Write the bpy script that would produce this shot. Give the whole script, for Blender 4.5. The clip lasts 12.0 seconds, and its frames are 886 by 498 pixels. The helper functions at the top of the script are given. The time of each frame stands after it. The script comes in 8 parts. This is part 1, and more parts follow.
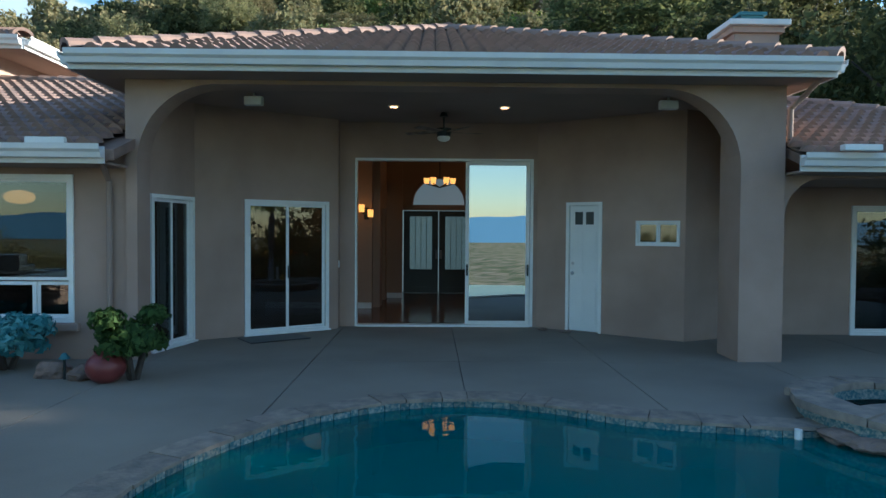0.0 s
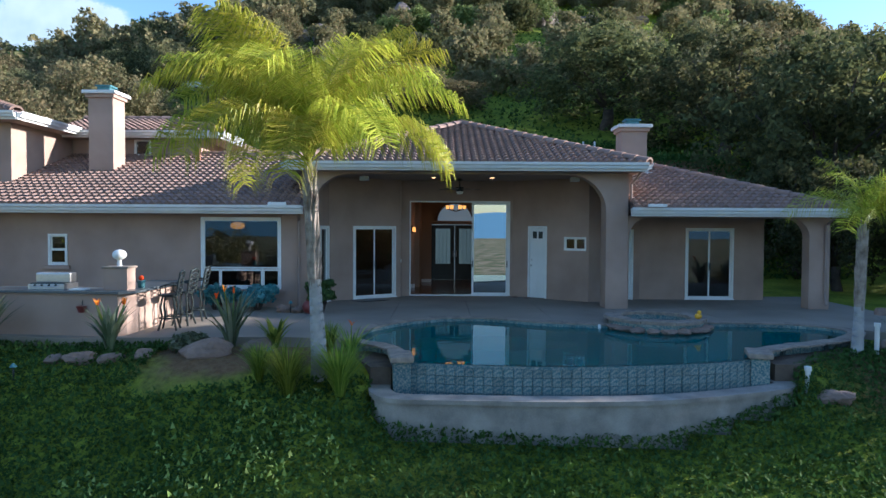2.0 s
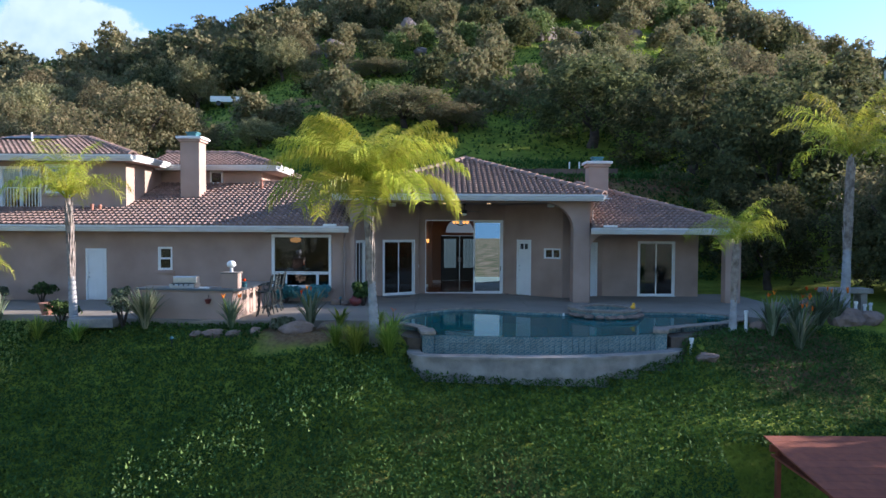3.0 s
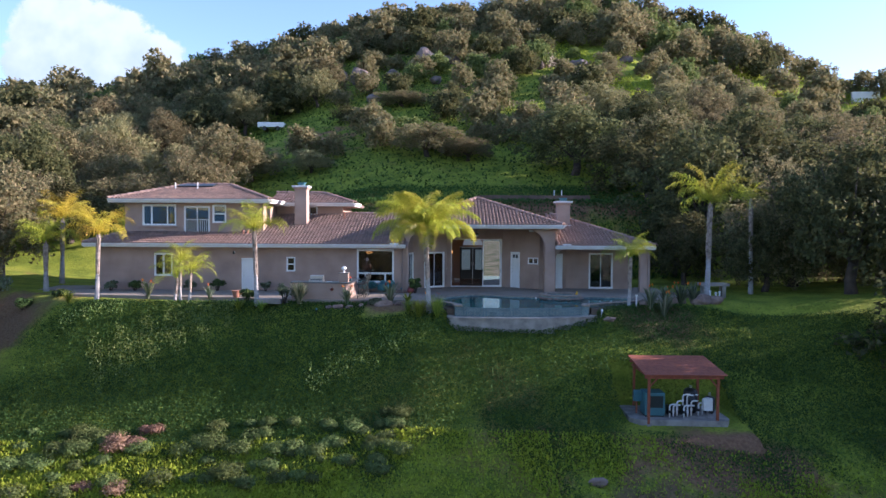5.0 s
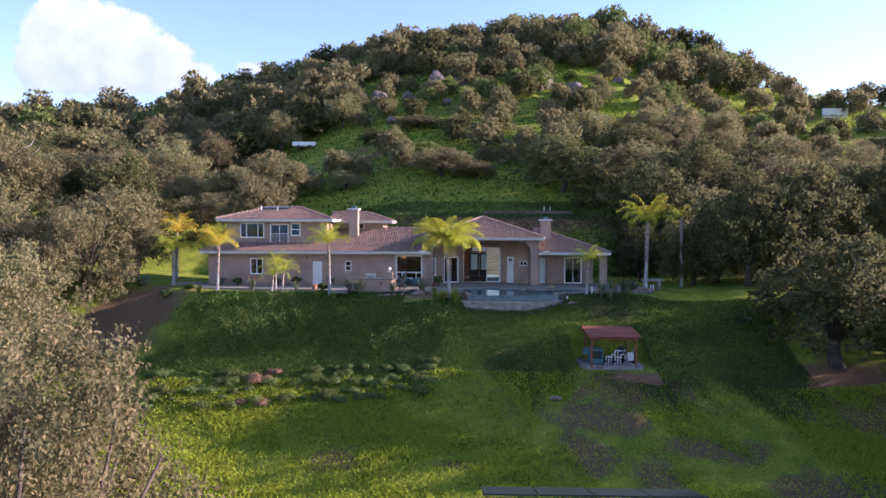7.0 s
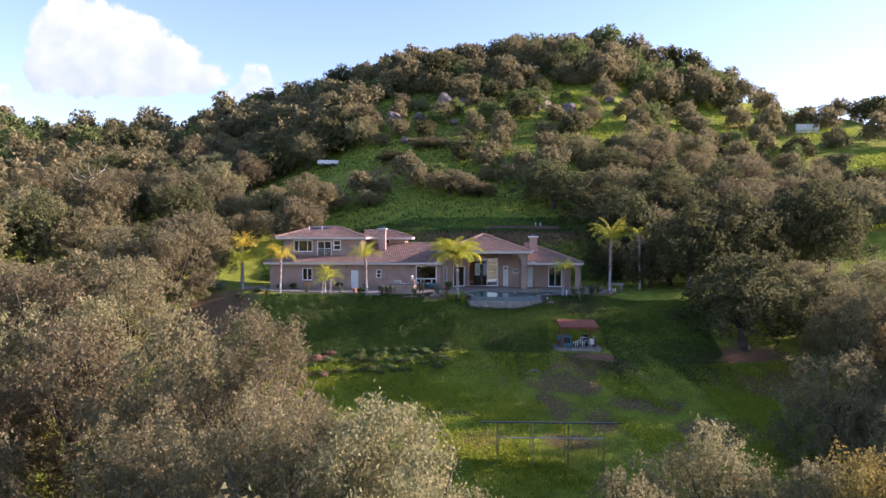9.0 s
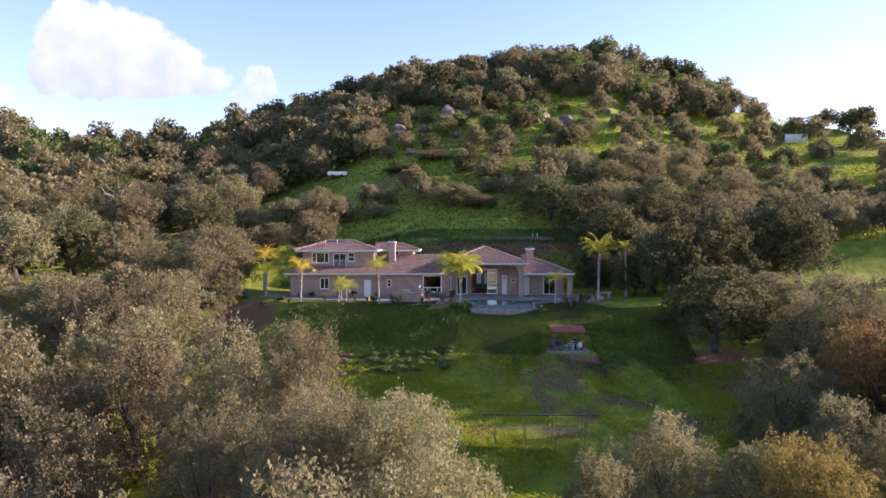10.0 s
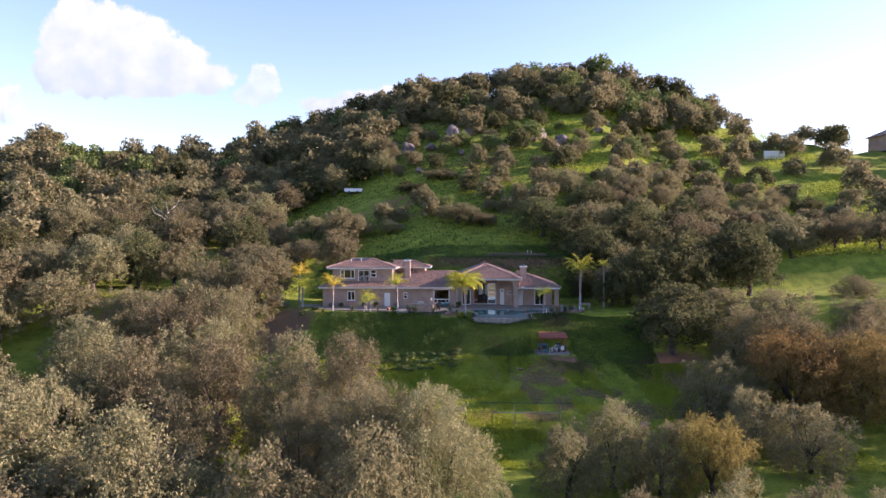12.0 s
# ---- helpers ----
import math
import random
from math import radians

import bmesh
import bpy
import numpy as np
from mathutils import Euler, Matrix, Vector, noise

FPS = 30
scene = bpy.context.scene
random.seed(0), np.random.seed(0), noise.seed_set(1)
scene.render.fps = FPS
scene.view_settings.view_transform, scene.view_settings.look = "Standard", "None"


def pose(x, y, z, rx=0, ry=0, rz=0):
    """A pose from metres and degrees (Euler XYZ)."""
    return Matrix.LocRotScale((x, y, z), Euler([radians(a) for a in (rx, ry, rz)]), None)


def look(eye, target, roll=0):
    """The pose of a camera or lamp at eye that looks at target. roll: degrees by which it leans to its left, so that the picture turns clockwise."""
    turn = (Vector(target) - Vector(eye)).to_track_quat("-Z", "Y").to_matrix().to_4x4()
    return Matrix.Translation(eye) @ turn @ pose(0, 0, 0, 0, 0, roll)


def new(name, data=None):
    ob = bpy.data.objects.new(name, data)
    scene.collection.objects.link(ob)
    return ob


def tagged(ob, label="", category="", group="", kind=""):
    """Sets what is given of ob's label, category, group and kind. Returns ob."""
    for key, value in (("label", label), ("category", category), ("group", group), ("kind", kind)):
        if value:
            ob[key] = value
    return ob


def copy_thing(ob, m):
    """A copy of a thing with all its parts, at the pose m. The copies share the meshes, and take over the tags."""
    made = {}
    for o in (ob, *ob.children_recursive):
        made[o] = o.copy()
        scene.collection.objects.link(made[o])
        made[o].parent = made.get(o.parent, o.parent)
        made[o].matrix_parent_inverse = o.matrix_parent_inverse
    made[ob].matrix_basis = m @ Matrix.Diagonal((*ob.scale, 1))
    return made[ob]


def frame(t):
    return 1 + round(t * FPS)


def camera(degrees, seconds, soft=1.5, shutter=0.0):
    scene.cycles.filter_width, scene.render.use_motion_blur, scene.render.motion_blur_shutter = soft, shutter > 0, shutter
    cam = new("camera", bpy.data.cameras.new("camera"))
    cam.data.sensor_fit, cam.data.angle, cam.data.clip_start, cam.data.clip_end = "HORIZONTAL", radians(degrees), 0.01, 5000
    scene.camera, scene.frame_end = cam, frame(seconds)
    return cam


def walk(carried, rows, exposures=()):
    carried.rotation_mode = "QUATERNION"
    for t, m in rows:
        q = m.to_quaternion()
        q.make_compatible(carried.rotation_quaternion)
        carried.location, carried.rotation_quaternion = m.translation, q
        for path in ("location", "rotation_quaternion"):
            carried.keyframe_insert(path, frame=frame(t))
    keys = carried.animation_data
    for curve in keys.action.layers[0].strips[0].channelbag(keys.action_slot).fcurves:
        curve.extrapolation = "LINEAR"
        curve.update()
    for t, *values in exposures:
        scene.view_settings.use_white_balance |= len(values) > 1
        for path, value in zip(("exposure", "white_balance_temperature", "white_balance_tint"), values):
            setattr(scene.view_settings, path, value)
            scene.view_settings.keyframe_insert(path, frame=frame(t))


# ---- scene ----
cam = camera(67.4, 12.0)
PATH = [
    (0, (-0.787, -1.23, 1.598), (-0.754, 0.769, 1.545), 0.4),
    (0.5, (-1.048, -2.893, 1.633), (-0.997, -0.894, 1.578), 0.3),
    (1, (-1.089, -4.953, 1.552), (-1.059, -2.954, 1.516), 0.3),
    (1.5, (-1.014, -7.269, 1.765), (-1.012, -5.27, 1.7), 0.3),
    (2, (-1.11, -9.79, 2.039), (-1.107, -7.791, 1.973), 0.3),
    (2.5, (-1.209, -12.532, 2.309), (-1.208, -10.533, 2.242), 0.4),
    (3, (-1.329, -15.507, 2.536), (-1.334, -13.508, 2.47), 0.3),
    (5, (-1.962, -29.091, 3.491), (-1.992, -27.092, 3.425), 0.3),
    (5.5, (-2.078, -32.558, 3.675), (-2.113, -30.559, 3.611), 0.3),
    (6, (-2.16, -36.026, 3.899), (-2.201, -34.027, 3.835), 0.2),
    (6.5, (-2.251, -39.514, 4.137), (-2.298, -37.516, 4.072), 0.2),
    (7, (-2.313, -43.117, 4.392), (-2.365, -41.119, 4.326), 0.2),
    (9, (-2.274, -57.205, 6.022), (-2.345, -55.207, 5.954), -0.0),
    (9.5, (-2.244, -60.518, 6.725), (-2.32, -58.521, 6.659), -0.1),
    (10, (-2.223, -63.821, 7.423), (-2.302, -61.823, 7.357), -0.1),
    (10.5, (-2.194, -67.224, 8.13), (-2.276, -65.227, 8.064), -0.1),
    (11, (-2.188, -70.715, 8.919), (-2.272, -68.718, 8.851), -0.1),
    (11.5, (-2.176, -74.085, 9.697), (-2.263, -72.088, 9.626), -0.1),
    (12, (-2.209, -77.566, 10.517), (-2.298, -75.569, 10.443), -0.1),
]
walk(cam, [(t, look(eye, target, roll)) for t, eye, target, roll in PATH],
     [(0, 1.60, 5140, 2), (1.5, 1.56, 5080, 8), (3, 1.58, 5180, 17), (6, 1.75, 5520, 32), (12, 1.73, 5900, 40)])

# ---- light ----
SUN_DIR = Vector((0.93, 0.17, 0.275)).normalized()      # towards the sun
world = bpy.data.worlds.new("sky")
scene.world = world
world.use_nodes = True
wn = world.node_tree.nodes
sky = wn.new("ShaderNodeTexSky")
sky.sky_type = "NISHITA"
sky.sun_disc = False
sky.sun_elevation = math.asin(SUN_DIR.z)
sky.sun_rotation = math.atan2(SUN_DIR.x, SUN_DIR.y)
sky.air_density, sky.dust_density, sky.ozone_density = 1.15, 0.35, 1.8
wn["Background"].inputs["Strength"].default_value = 0.092
world.node_tree.links.new(sky.outputs[0], wn["Background"].inputs["Color"])
sun = new("sun", bpy.data.lights.new("sun", "SUN"))
sun.data.energy, sun.data.angle, sun.data.color = 5.0, radians(0.6), (1.0, 0.81, 0.60)
sun.matrix_world = look(SUN_DIR * 400, (0, 0, 0))

# ---- materials ----
def material(name, base, dark=None, rough=0.8, metal=0.0, scale=6.0, fine=60.0, bump=0.3, depth=0.01, mix=0.5, coords="Object", vary=0.0, spec=0.4):
    """Two scales of noise between base and dark, with fine relief; vary: a change of value from object to object."""
    m = bpy.data.materials.new(name)
    m.use_nodes = True
    nt = m.node_tree
    n, l = nt.nodes, nt.links
    b = n["Principled BSDF"]
    dark = dark or tuple(c * 0.7 for c in base)
    tc = n.new("ShaderNodeTexCoord")
    big, small = n.new("ShaderNodeTexNoise"), n.new("ShaderNodeTexNoise")
    for node, s, d in ((big, scale, 5), (small, fine, 3)):
        node.inputs["Scale"].default_value, node.inputs["Detail"].default_value = s, d
        l.new(tc.outputs[coords], node.inputs["Vector"])
    ramp = n.new("ShaderNodeMapRange")
    ramp.inputs["From Min"].default_value, ramp.inputs["From Max"].default_value = 0.32, 0.68
    l.new(big.outputs["Fac"], ramp.inputs["Value"])
    add = n.new("ShaderNodeMath")
    add.operation = "MULTIPLY_ADD"
    l.new(small.outputs["Fac"], add.inputs[0])
    add.inputs[1].default_value = 0.5
    l.new(ramp.outputs[0], add.inputs[2])
    sc = n.new("ShaderNodeMath")
    sc.operation = "MULTIPLY"
    sc.use_clamp = True
    sc.inputs[1].default_value = mix
    l.new(add.outputs[0], sc.inputs[0])
    mx = n.new("ShaderNodeMix")
    mx.data_type = "RGBA"
    mx.inputs["A"].default_value, mx.inputs["B"].default_value = (*base, 1), (*dark, 1)
    l.new(sc.outputs[0], mx.inputs["Factor"])
    out = mx.outputs["Result"]
    if vary:
        info, hsv, mr = n.new("ShaderNodeObjectInfo"), n.new("ShaderNodeHueSaturation"), n.new("ShaderNodeMapRange")
        mr.inputs["To Min"].default_value, mr.inputs["To Max"].default_value = 1 - vary, 1 + vary
        geo = n.new("ShaderNodeNewGeometry")
        av = n.new("ShaderNodeMath")
        av.operation = "PINGPONG"
        av.inputs[1].default_value = 1.0
        sm = n.new("ShaderNodeMath")
        l.new(info.outputs["Random"], sm.inputs[0])
        l.new(geo.outputs["Random Per Island"], sm.inputs[1])
        l.new(sm.outputs[0], av.inputs[0])
        l.new(av.outputs[0], mr.inputs["Value"])
        l.new(mr.outputs[0], hsv.inputs["Value"])
        l.new(out, hsv.inputs["Color"])
        out = hsv.outputs["Color"]
    l.new(out, b.inputs["Base Color"])
    b.inputs["Roughness"].default_value, b.inputs["Metallic"].default_value = rough, metal
    b.inputs["Specular IOR Level"].default_value = spec
    if bump:
        bp = n.new("ShaderNodeBump")
        bp.inputs["Strength"].default_value, bp.inputs["Distance"].default_value = bump, depth
        l.new(small.outputs["Fac"], bp.inputs["Height"])
        l.new(bp.outputs[0], b.inputs["Normal"])
    return m


def leaf_material(name, a, b_, c, glow=0.35, rough=0.75):
    """Leaves: three greens picked leaf by leaf, a tint for each tree, light passing through."""
    m = bpy.data.materials.new(name)
    m.use_nodes = True
    nt = m.node_tree
    n, l = nt.nodes, nt.links
    bs = n["Principled BSDF"]
    geo, info = n.new("ShaderNodeNewGeometry"), n.new("ShaderNodeObjectInfo")
    ramp = n.new("ShaderNodeValToRGB")
    e = ramp.color_ramp.elements
    e[0].color, e[1].color = (*a, 1), (*c, 1)
    mid = e.new(0.55)
    mid.color = (*b_, 1)
    l.new(geo.outputs["Random Per Island"], ramp.inputs[0])
    hsv = n.new("ShaderNodeHueSaturation")
    hue, val = n.new("ShaderNodeMapRange"), n.new("ShaderNodeMapRange")
    hue.inputs["To Min"].default_value, hue.inputs["To Max"].default_value = 0.478, 0.516
    val.inputs["To Min"].default_value, val.inputs["To Max"].default_value = 0.78, 1.25
    l.new(info.outputs["Random"], hue.inputs["Value"])
    l.new(info.outputs["Random"], val.inputs["Value"])
    l.new(hue.outputs[0], hsv.inputs["Hue"])
    l.new(val.outputs[0], hsv.inputs["Value"])
    l.new(ramp.outputs[0], hsv.inputs["Color"])
    l.new(hsv.outputs[0], bs.inputs["Base Color"])
    bs.inputs["Roughness"].default_value = rough
    bs.inputs["Specular IOR Level"].default_value = 0.12
    tr, ms = n.new("ShaderNodeBsdfTranslucent"), n.new("ShaderNodeMixShader")
    l.new(hsv.outputs[0], tr.inputs["Color"])
    ms.inputs[0].default_value = glow
    l.new(bs.outputs[0], ms.inputs[1])
    l.new(tr.outputs[0], ms.inputs[2])
    l.new(ms.outputs[0], n["Material Output"].inputs["Surface"])
    return m


def glass_material(name, tint=(0.85, 0.9, 0.9), clear=0.5, rough=0.0, ior=1.9):
    """A coated pane: part of the light passes, the rest mirrors."""
    m = bpy.data.materials.new(name)
    m.use_nodes = True
    n, l = m.node_tree.nodes, m.node_tree.links
    n.remove(n["Principled BSDF"])
    tr, gl, ms, fr = n.new("ShaderNodeBsdfTransparent"), n.new("ShaderNodeBsdfGlossy"), n.new("ShaderNodeMixShader"), n.new("ShaderNodeFresnel")
    tr.inputs["Color"].default_value = (*[c * clear for c in tint], 1)
    gl.inputs["Roughness"].default_value = rough
    gl.inputs["Color"].default_value = (*tint, 1)
    fr.inputs["IOR"].default_value = ior
    l.new(fr.outputs[0], ms.inputs[0])
    l.new(tr.outputs[0], ms.inputs[1])
    l.new(gl.outputs[0], ms.inputs[2])
    l.new(ms.outputs[0], n["Material Output"].inputs["Surface"])
    return m


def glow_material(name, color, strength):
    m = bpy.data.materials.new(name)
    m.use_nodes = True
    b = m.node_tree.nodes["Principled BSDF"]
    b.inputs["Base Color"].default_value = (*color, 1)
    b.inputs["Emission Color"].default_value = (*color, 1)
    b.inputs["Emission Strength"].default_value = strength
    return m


STUCCO = material("stucco", (0.43, 0.315, 0.255), (0.275, 0.195, 0.155), rough=0.95, scale=0.9, fine=90, bump=0.5, depth=0.006, mix=0.7)
TRIM = material("white_trim", (0.80, 0.80, 0.78), (0.66, 0.66, 0.64), rough=0.5, scale=3, fine=40, bump=0.05, mix=0.4)
DOOR_WHITE = material("door_paint", (0.74, 0.75, 0.74), (0.62, 0.63, 0.62), rough=0.45, scale=2, fine=30, bump=0.05, mix=0.4)
FASCIA = material("gutter_paint", (0.72, 0.72, 0.71), (0.55, 0.55, 0.55), rough=0.5, scale=2, fine=25, bump=0.05, mix=0.5)
TILE = material("clay_tile", (0.285, 0.185, 0.145), (0.15, 0.108, 0.09), rough=0.85, scale=2.2, fine=45, bump=0.4, depth=0.006, mix=0.75, vary=0.28)
CONCRETE = material("patio_concrete", (0.30, 0.262, 0.212), (0.195, 0.168, 0.136), rough=0.85, scale=0.55, fine=70, bump=0.25, depth=0.004, mix=0.75)
RAW_CONCRETE = material("basin_concrete", (0.37, 0.34, 0.30), (0.17, 0.155, 0.14), rough=0.9, scale=2.4, fine=40, bump=0.4, depth=0.008, mix=0.8)
FLAG = material("flagstone", (0.33, 0.27, 0.21), (0.17, 0.145, 0.125), rough=0.85, scale=7, fine=30, bump=0.6, depth=0.012, mix=0.8, vary=0.15)
ROCK = material("boulder_stone", (0.29, 0.205, 0.16), (0.15, 0.11, 0.09), rough=0.95, scale=2.5, fine=18, bump=0.8, depth=0.03, mix=0.8, vary=0.15)
SLATE = material("mosaic_slate", (0.37, 0.335, 0.275), (0.045, 0.115, 0.135), rough=0.6, scale=34, fine=90, bump=0.6, depth=0.01, mix=1.0, vary=0.3)
HILL_ROCK = material("outcrop_stone", (0.24, 0.19, 0.165), (0.10, 0.085, 0.078), rough=0.95, scale=0.6, fine=4, bump=0.9, depth=0.2, mix=0.85, vary=0.2)
SOIL = material("garden_soil", (0.15, 0.115, 0.085), (0.085, 0.065, 0.05), rough=0.95, scale=5, fine=40, bump=0.8, depth=0.02, mix=0.8)
OLD_BLOCK = material("weathered_block", (0.17, 0.115, 0.085), (0.10, 0.07, 0.055), rough=0.95, scale=2, fine=20, bump=0.5, mix=0.8, vary=0.15)
SHELF_PLASTER = material("shelf_plaster", (0.27, 0.36, 0.33), (0.18, 0.27, 0.26), rough=0.8, scale=2, fine=20, bump=0.0, mix=0.6)
GROUT = material("grout", (0.19, 0.185, 0.175), rough=0.95, scale=8, bump=0.2)
# dark teal puts the light lost in deep water into the plaster colour
PLASTER = material("pool_plaster", (0.022, 0.15, 0.20), (0.015, 0.105, 0.15), rough=0.8, scale=1.2, fine=20, bump=0.0, mix=0.6)
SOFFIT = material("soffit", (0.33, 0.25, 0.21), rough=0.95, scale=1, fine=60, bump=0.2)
IRON = material("black_iron", (0.03, 0.04, 0.04), rough=0.5, metal=0.4, scale=10, bump=0.1)
GRANITE = material("dark_granite", (0.12, 0.14, 0.15), (0.05, 0.06, 0.07), rough=0.3, scale=30, fine=120, bump=0.02)
STEEL = material("brushed_steel", (0.55, 0.55, 0.55), (0.4, 0.4, 0.4), rough=0.3, metal=1.0, scale=20, bump=0.02)
WOOD_RED = material("red_stained_wood", (0.31, 0.09, 0.04), (0.20, 0.056, 0.03), rough=0.75, scale=5, fine=40, bump=0.3, mix=0.8, vary=0.15)
PLASTIC_WHITE = material("white_pipe", (0.75, 0.75, 0.73), (0.55, 0.55, 0.53), rough=0.45, scale=5, bump=0.0)
PLASTIC_BLACK = material("black_plastic", (0.025, 0.027, 0.03), rough=0.4, scale=6, bump=0.05)
TEAL_BOX = material("teal_steel", (0.06, 0.17, 0.19), (0.04, 0.11, 0.13), rough=0.5, scale=3, bump=0.05)
TERRACOTTA = material("terracotta", (0.36, 0.17, 0.11), (0.24, 0.11, 0.08), rough=0.85, scale=4, bump=0.2)
RED_GLAZE = material("red_glazed_clay", (0.20, 0.045, 0.04), (0.11, 0.03, 0.03), rough=0.35, scale=5, bump=0.05)
BARK = material("oak_bark", (0.11, 0.085, 0.065), (0.045, 0.036, 0.03), rough=0.95, scale=3, fine=14, bump=0.9, depth=0.04, mix=0.9)
PALM_BARK = material("palm_trunk", (0.40, 0.385, 0.37), (0.24, 0.23, 0.22), rough=0.9, scale=4, fine=22, bump=0.6, depth=0.015, mix=0.8)
HUSK = material("dry_husk", (0.42, 0.36, 0.31), (0.13, 0.10, 0.08), rough=0.9, scale=6, fine=30, bump=0.5, mix=0.8)
DARK_DOOR = material("dark_painted_door", (0.025, 0.035, 0.04), rough=0.4, scale=4, bump=0.05)
ROOM_WALL = material("room_paint", (0.36, 0.24, 0.17), (0.30, 0.19, 0.135), rough=0.9, scale=1, bump=0.1)
ROOM_FLOOR = material("polished_tile_floor", (0.20, 0.11, 0.07), (0.13, 0.07, 0.05), rough=0.15, scale=2, bump=0.02)
DARK_ROOM = material("dim_room", (0.10, 0.085, 0.07), rough=0.9, scale=1, bump=0.0)
GLASS = glass_material("window_glass", clear=0.42, ior=1.75)
MIRROR_GLASS = glass_material("coated_door_glass", tint=(0.92, 0.96, 0.98), clear=0.25, ior=6.5)
LITE = glass_material("leaded_glass", tint=(0.8, 0.85, 0.85), clear=0.8, rough=0.25, ior=1.6)
LEAF_OAK = leaf_material("oak_leaves", (0.138, 0.144, 0.068), (0.196, 0.184, 0.092), (0.275, 0.228, 0.114), glow=0.42)
# a greener oak, its leaves also darkened to stand for deep shade
LEAF_DARK = leaf_material("dark_oak_leaves", (0.055, 0.068, 0.03), (0.098, 0.108, 0.044), (0.17, 0.162, 0.064), glow=0.42)
LEAF_SCRUB = leaf_material("scrub_leaves", (0.08, 0.11, 0.035), (0.13, 0.16, 0.05), (0.20, 0.215, 0.075), glow=0.36)
# oak leaves with the orange of low backlight put into their colour
LEAF_LOW_SUN = leaf_material("low_sun_leaves", (0.14, 0.125, 0.045), (0.215, 0.168, 0.05), (0.32, 0.22, 0.055), glow=0.35)
LEAF_BUSH = leaf_material("shrub_leaves", (0.03, 0.055, 0.018), (0.06, 0.10, 0.03), (0.11, 0.16, 0.05), glow=0.35)
LEAF_PALM = leaf_material("palm_leaves", (0.24, 0.30, 0.025), (0.42, 0.45, 0.04), (0.60, 0.55, 0.09), glow=0.45, rough=0.35)
LEAF_PALM_GOLD = leaf_material("golden_palm_leaves", (0.34, 0.30, 0.03), (0.52, 0.42, 0.04), (0.68, 0.52, 0.07), glow=0.45, rough=0.35)
LEAF_SPIKE = leaf_material("strap_leaves", (0.085, 0.15, 0.022), (0.19, 0.27, 0.04), (0.38, 0.43, 0.075), glow=0.45, rough=0.4)
LEAF_BLUE = leaf_material("blue_succulent", (0.05, 0.16, 0.17), (0.09, 0.24, 0.25), (0.16, 0.33, 0.33), glow=0.2)
LEAF_GREY = leaf_material("grey_shrub_leaves", (0.07, 0.10, 0.05), (0.14, 0.17, 0.10), (0.24, 0.25, 0.17), glow=0.25)
LEAF_COVER = leaf_material("ground_cover_leaves", (0.04, 0.078, 0.017), (0.052, 0.096, 0.021), (0.078, 0.126, 0.032), glow=0.3)
LEAF_GRASS = leaf_material("grass_blades", (0.23, 0.31, 0.026), (0.30, 0.38, 0.033), (0.38, 0.44, 0.05), glow=0.4)
LEAF_STREAK = leaf_material("sun_streak_leaves", (0.15, 0.22, 0.055), (0.22, 0.295, 0.08), (0.32, 0.37, 0.13), glow=0.35)
LEAF_SAGE = leaf_material("sage_leaves", (0.085, 0.125, 0.035), (0.12, 0.16, 0.05), (0.165, 0.205, 0.07), glow=0.3)
PETAL = leaf_material("orange_petals", (0.55, 0.10, 0.01), (0.7, 0.18, 0.02), (0.8, 0.28, 0.03), glow=0.3)
PETAL_PINK = leaf_material("dry_pink_flowers", (0.19, 0.11, 0.07), (0.25, 0.15, 0.10), (0.31, 0.20, 0.14), glow=0.25)
YELLOW = material("yellow_rubber", (0.75, 0.42, 0.03), rough=0.4, scale=5, bump=0.0)

# ---- building tools ----
def ob_of(name, bm, mat, parent=None, smooth=False):
    me = bpy.data.meshes.new(name)
    bmesh.ops.recalc_face_normals(bm, faces=bm.faces)
    bm.to_mesh(me)
    bm.free()
    if mat:
        me.materials.append(mat)
    if smooth:
        me.polygons.foreach_set("use_smooth", [True] * len(me.polygons))
    ob = new(name, me)
    if parent:
        ob.parent = parent
    return ob


def part(name, bm, mat, parent, label="", smooth=False):
    ob = ob_of(name, bm, mat, parent, smooth)
    return tagged(ob, label) if label else ob


def thing(name, label, category, at=(0, 0, 0), turn=0, group="", kind=""):
    e = new(name)
    e.empty_display_size = 0.1
    e.matrix_world = pose(*at, 0, 0, turn)
    return tagged(e, label, category, group, kind)


def raw(name, verts, faces, mat, parent=None, smooth=False):
    me = bpy.data.meshes.new(name)
    me.from_pydata(verts, [], faces)
    me.materials.append(mat)
    if smooth:
        me.polygons.foreach_set("use_smooth", [True] * len(me.polygons))
    ob = new(name, me)
    if parent:
        ob.parent = parent
    return ob


def box(bm, x0, x1, y0, y1, z0, z1, bevel=0.0, m=None):
    r = bmesh.ops.create_cube(bm, size=1)
    mt = Matrix.Translation(((x0 + x1) / 2, (y0 + y1) / 2, (z0 + z1) / 2)) @ Matrix.Diagonal((x1 - x0, y1 - y0, z1 - z0, 1))
    bmesh.ops.transform(bm, matrix=(m or Matrix()) @ mt, verts=r["verts"])
    if bevel:
        es = list({e for v in r["verts"] for e in v.link_edges})
        bmesh.ops.bevel(bm, geom=es, offset=bevel, segments=2, affect="EDGES", profile=0.6)
    return bm


def cyl(bm, r0, r1, z0, z1, at=(0, 0), n=12, m=None):
    r = bmesh.ops.create_cone(bm, cap_ends=True, segments=n, radius1=r0, radius2=r1, depth=z1 - z0)
    bmesh.ops.transform(bm, matrix=(m or Matrix()) @ Matrix.Translation((at[0], at[1], (z0 + z1) / 2)), verts=r["verts"])
    return bm


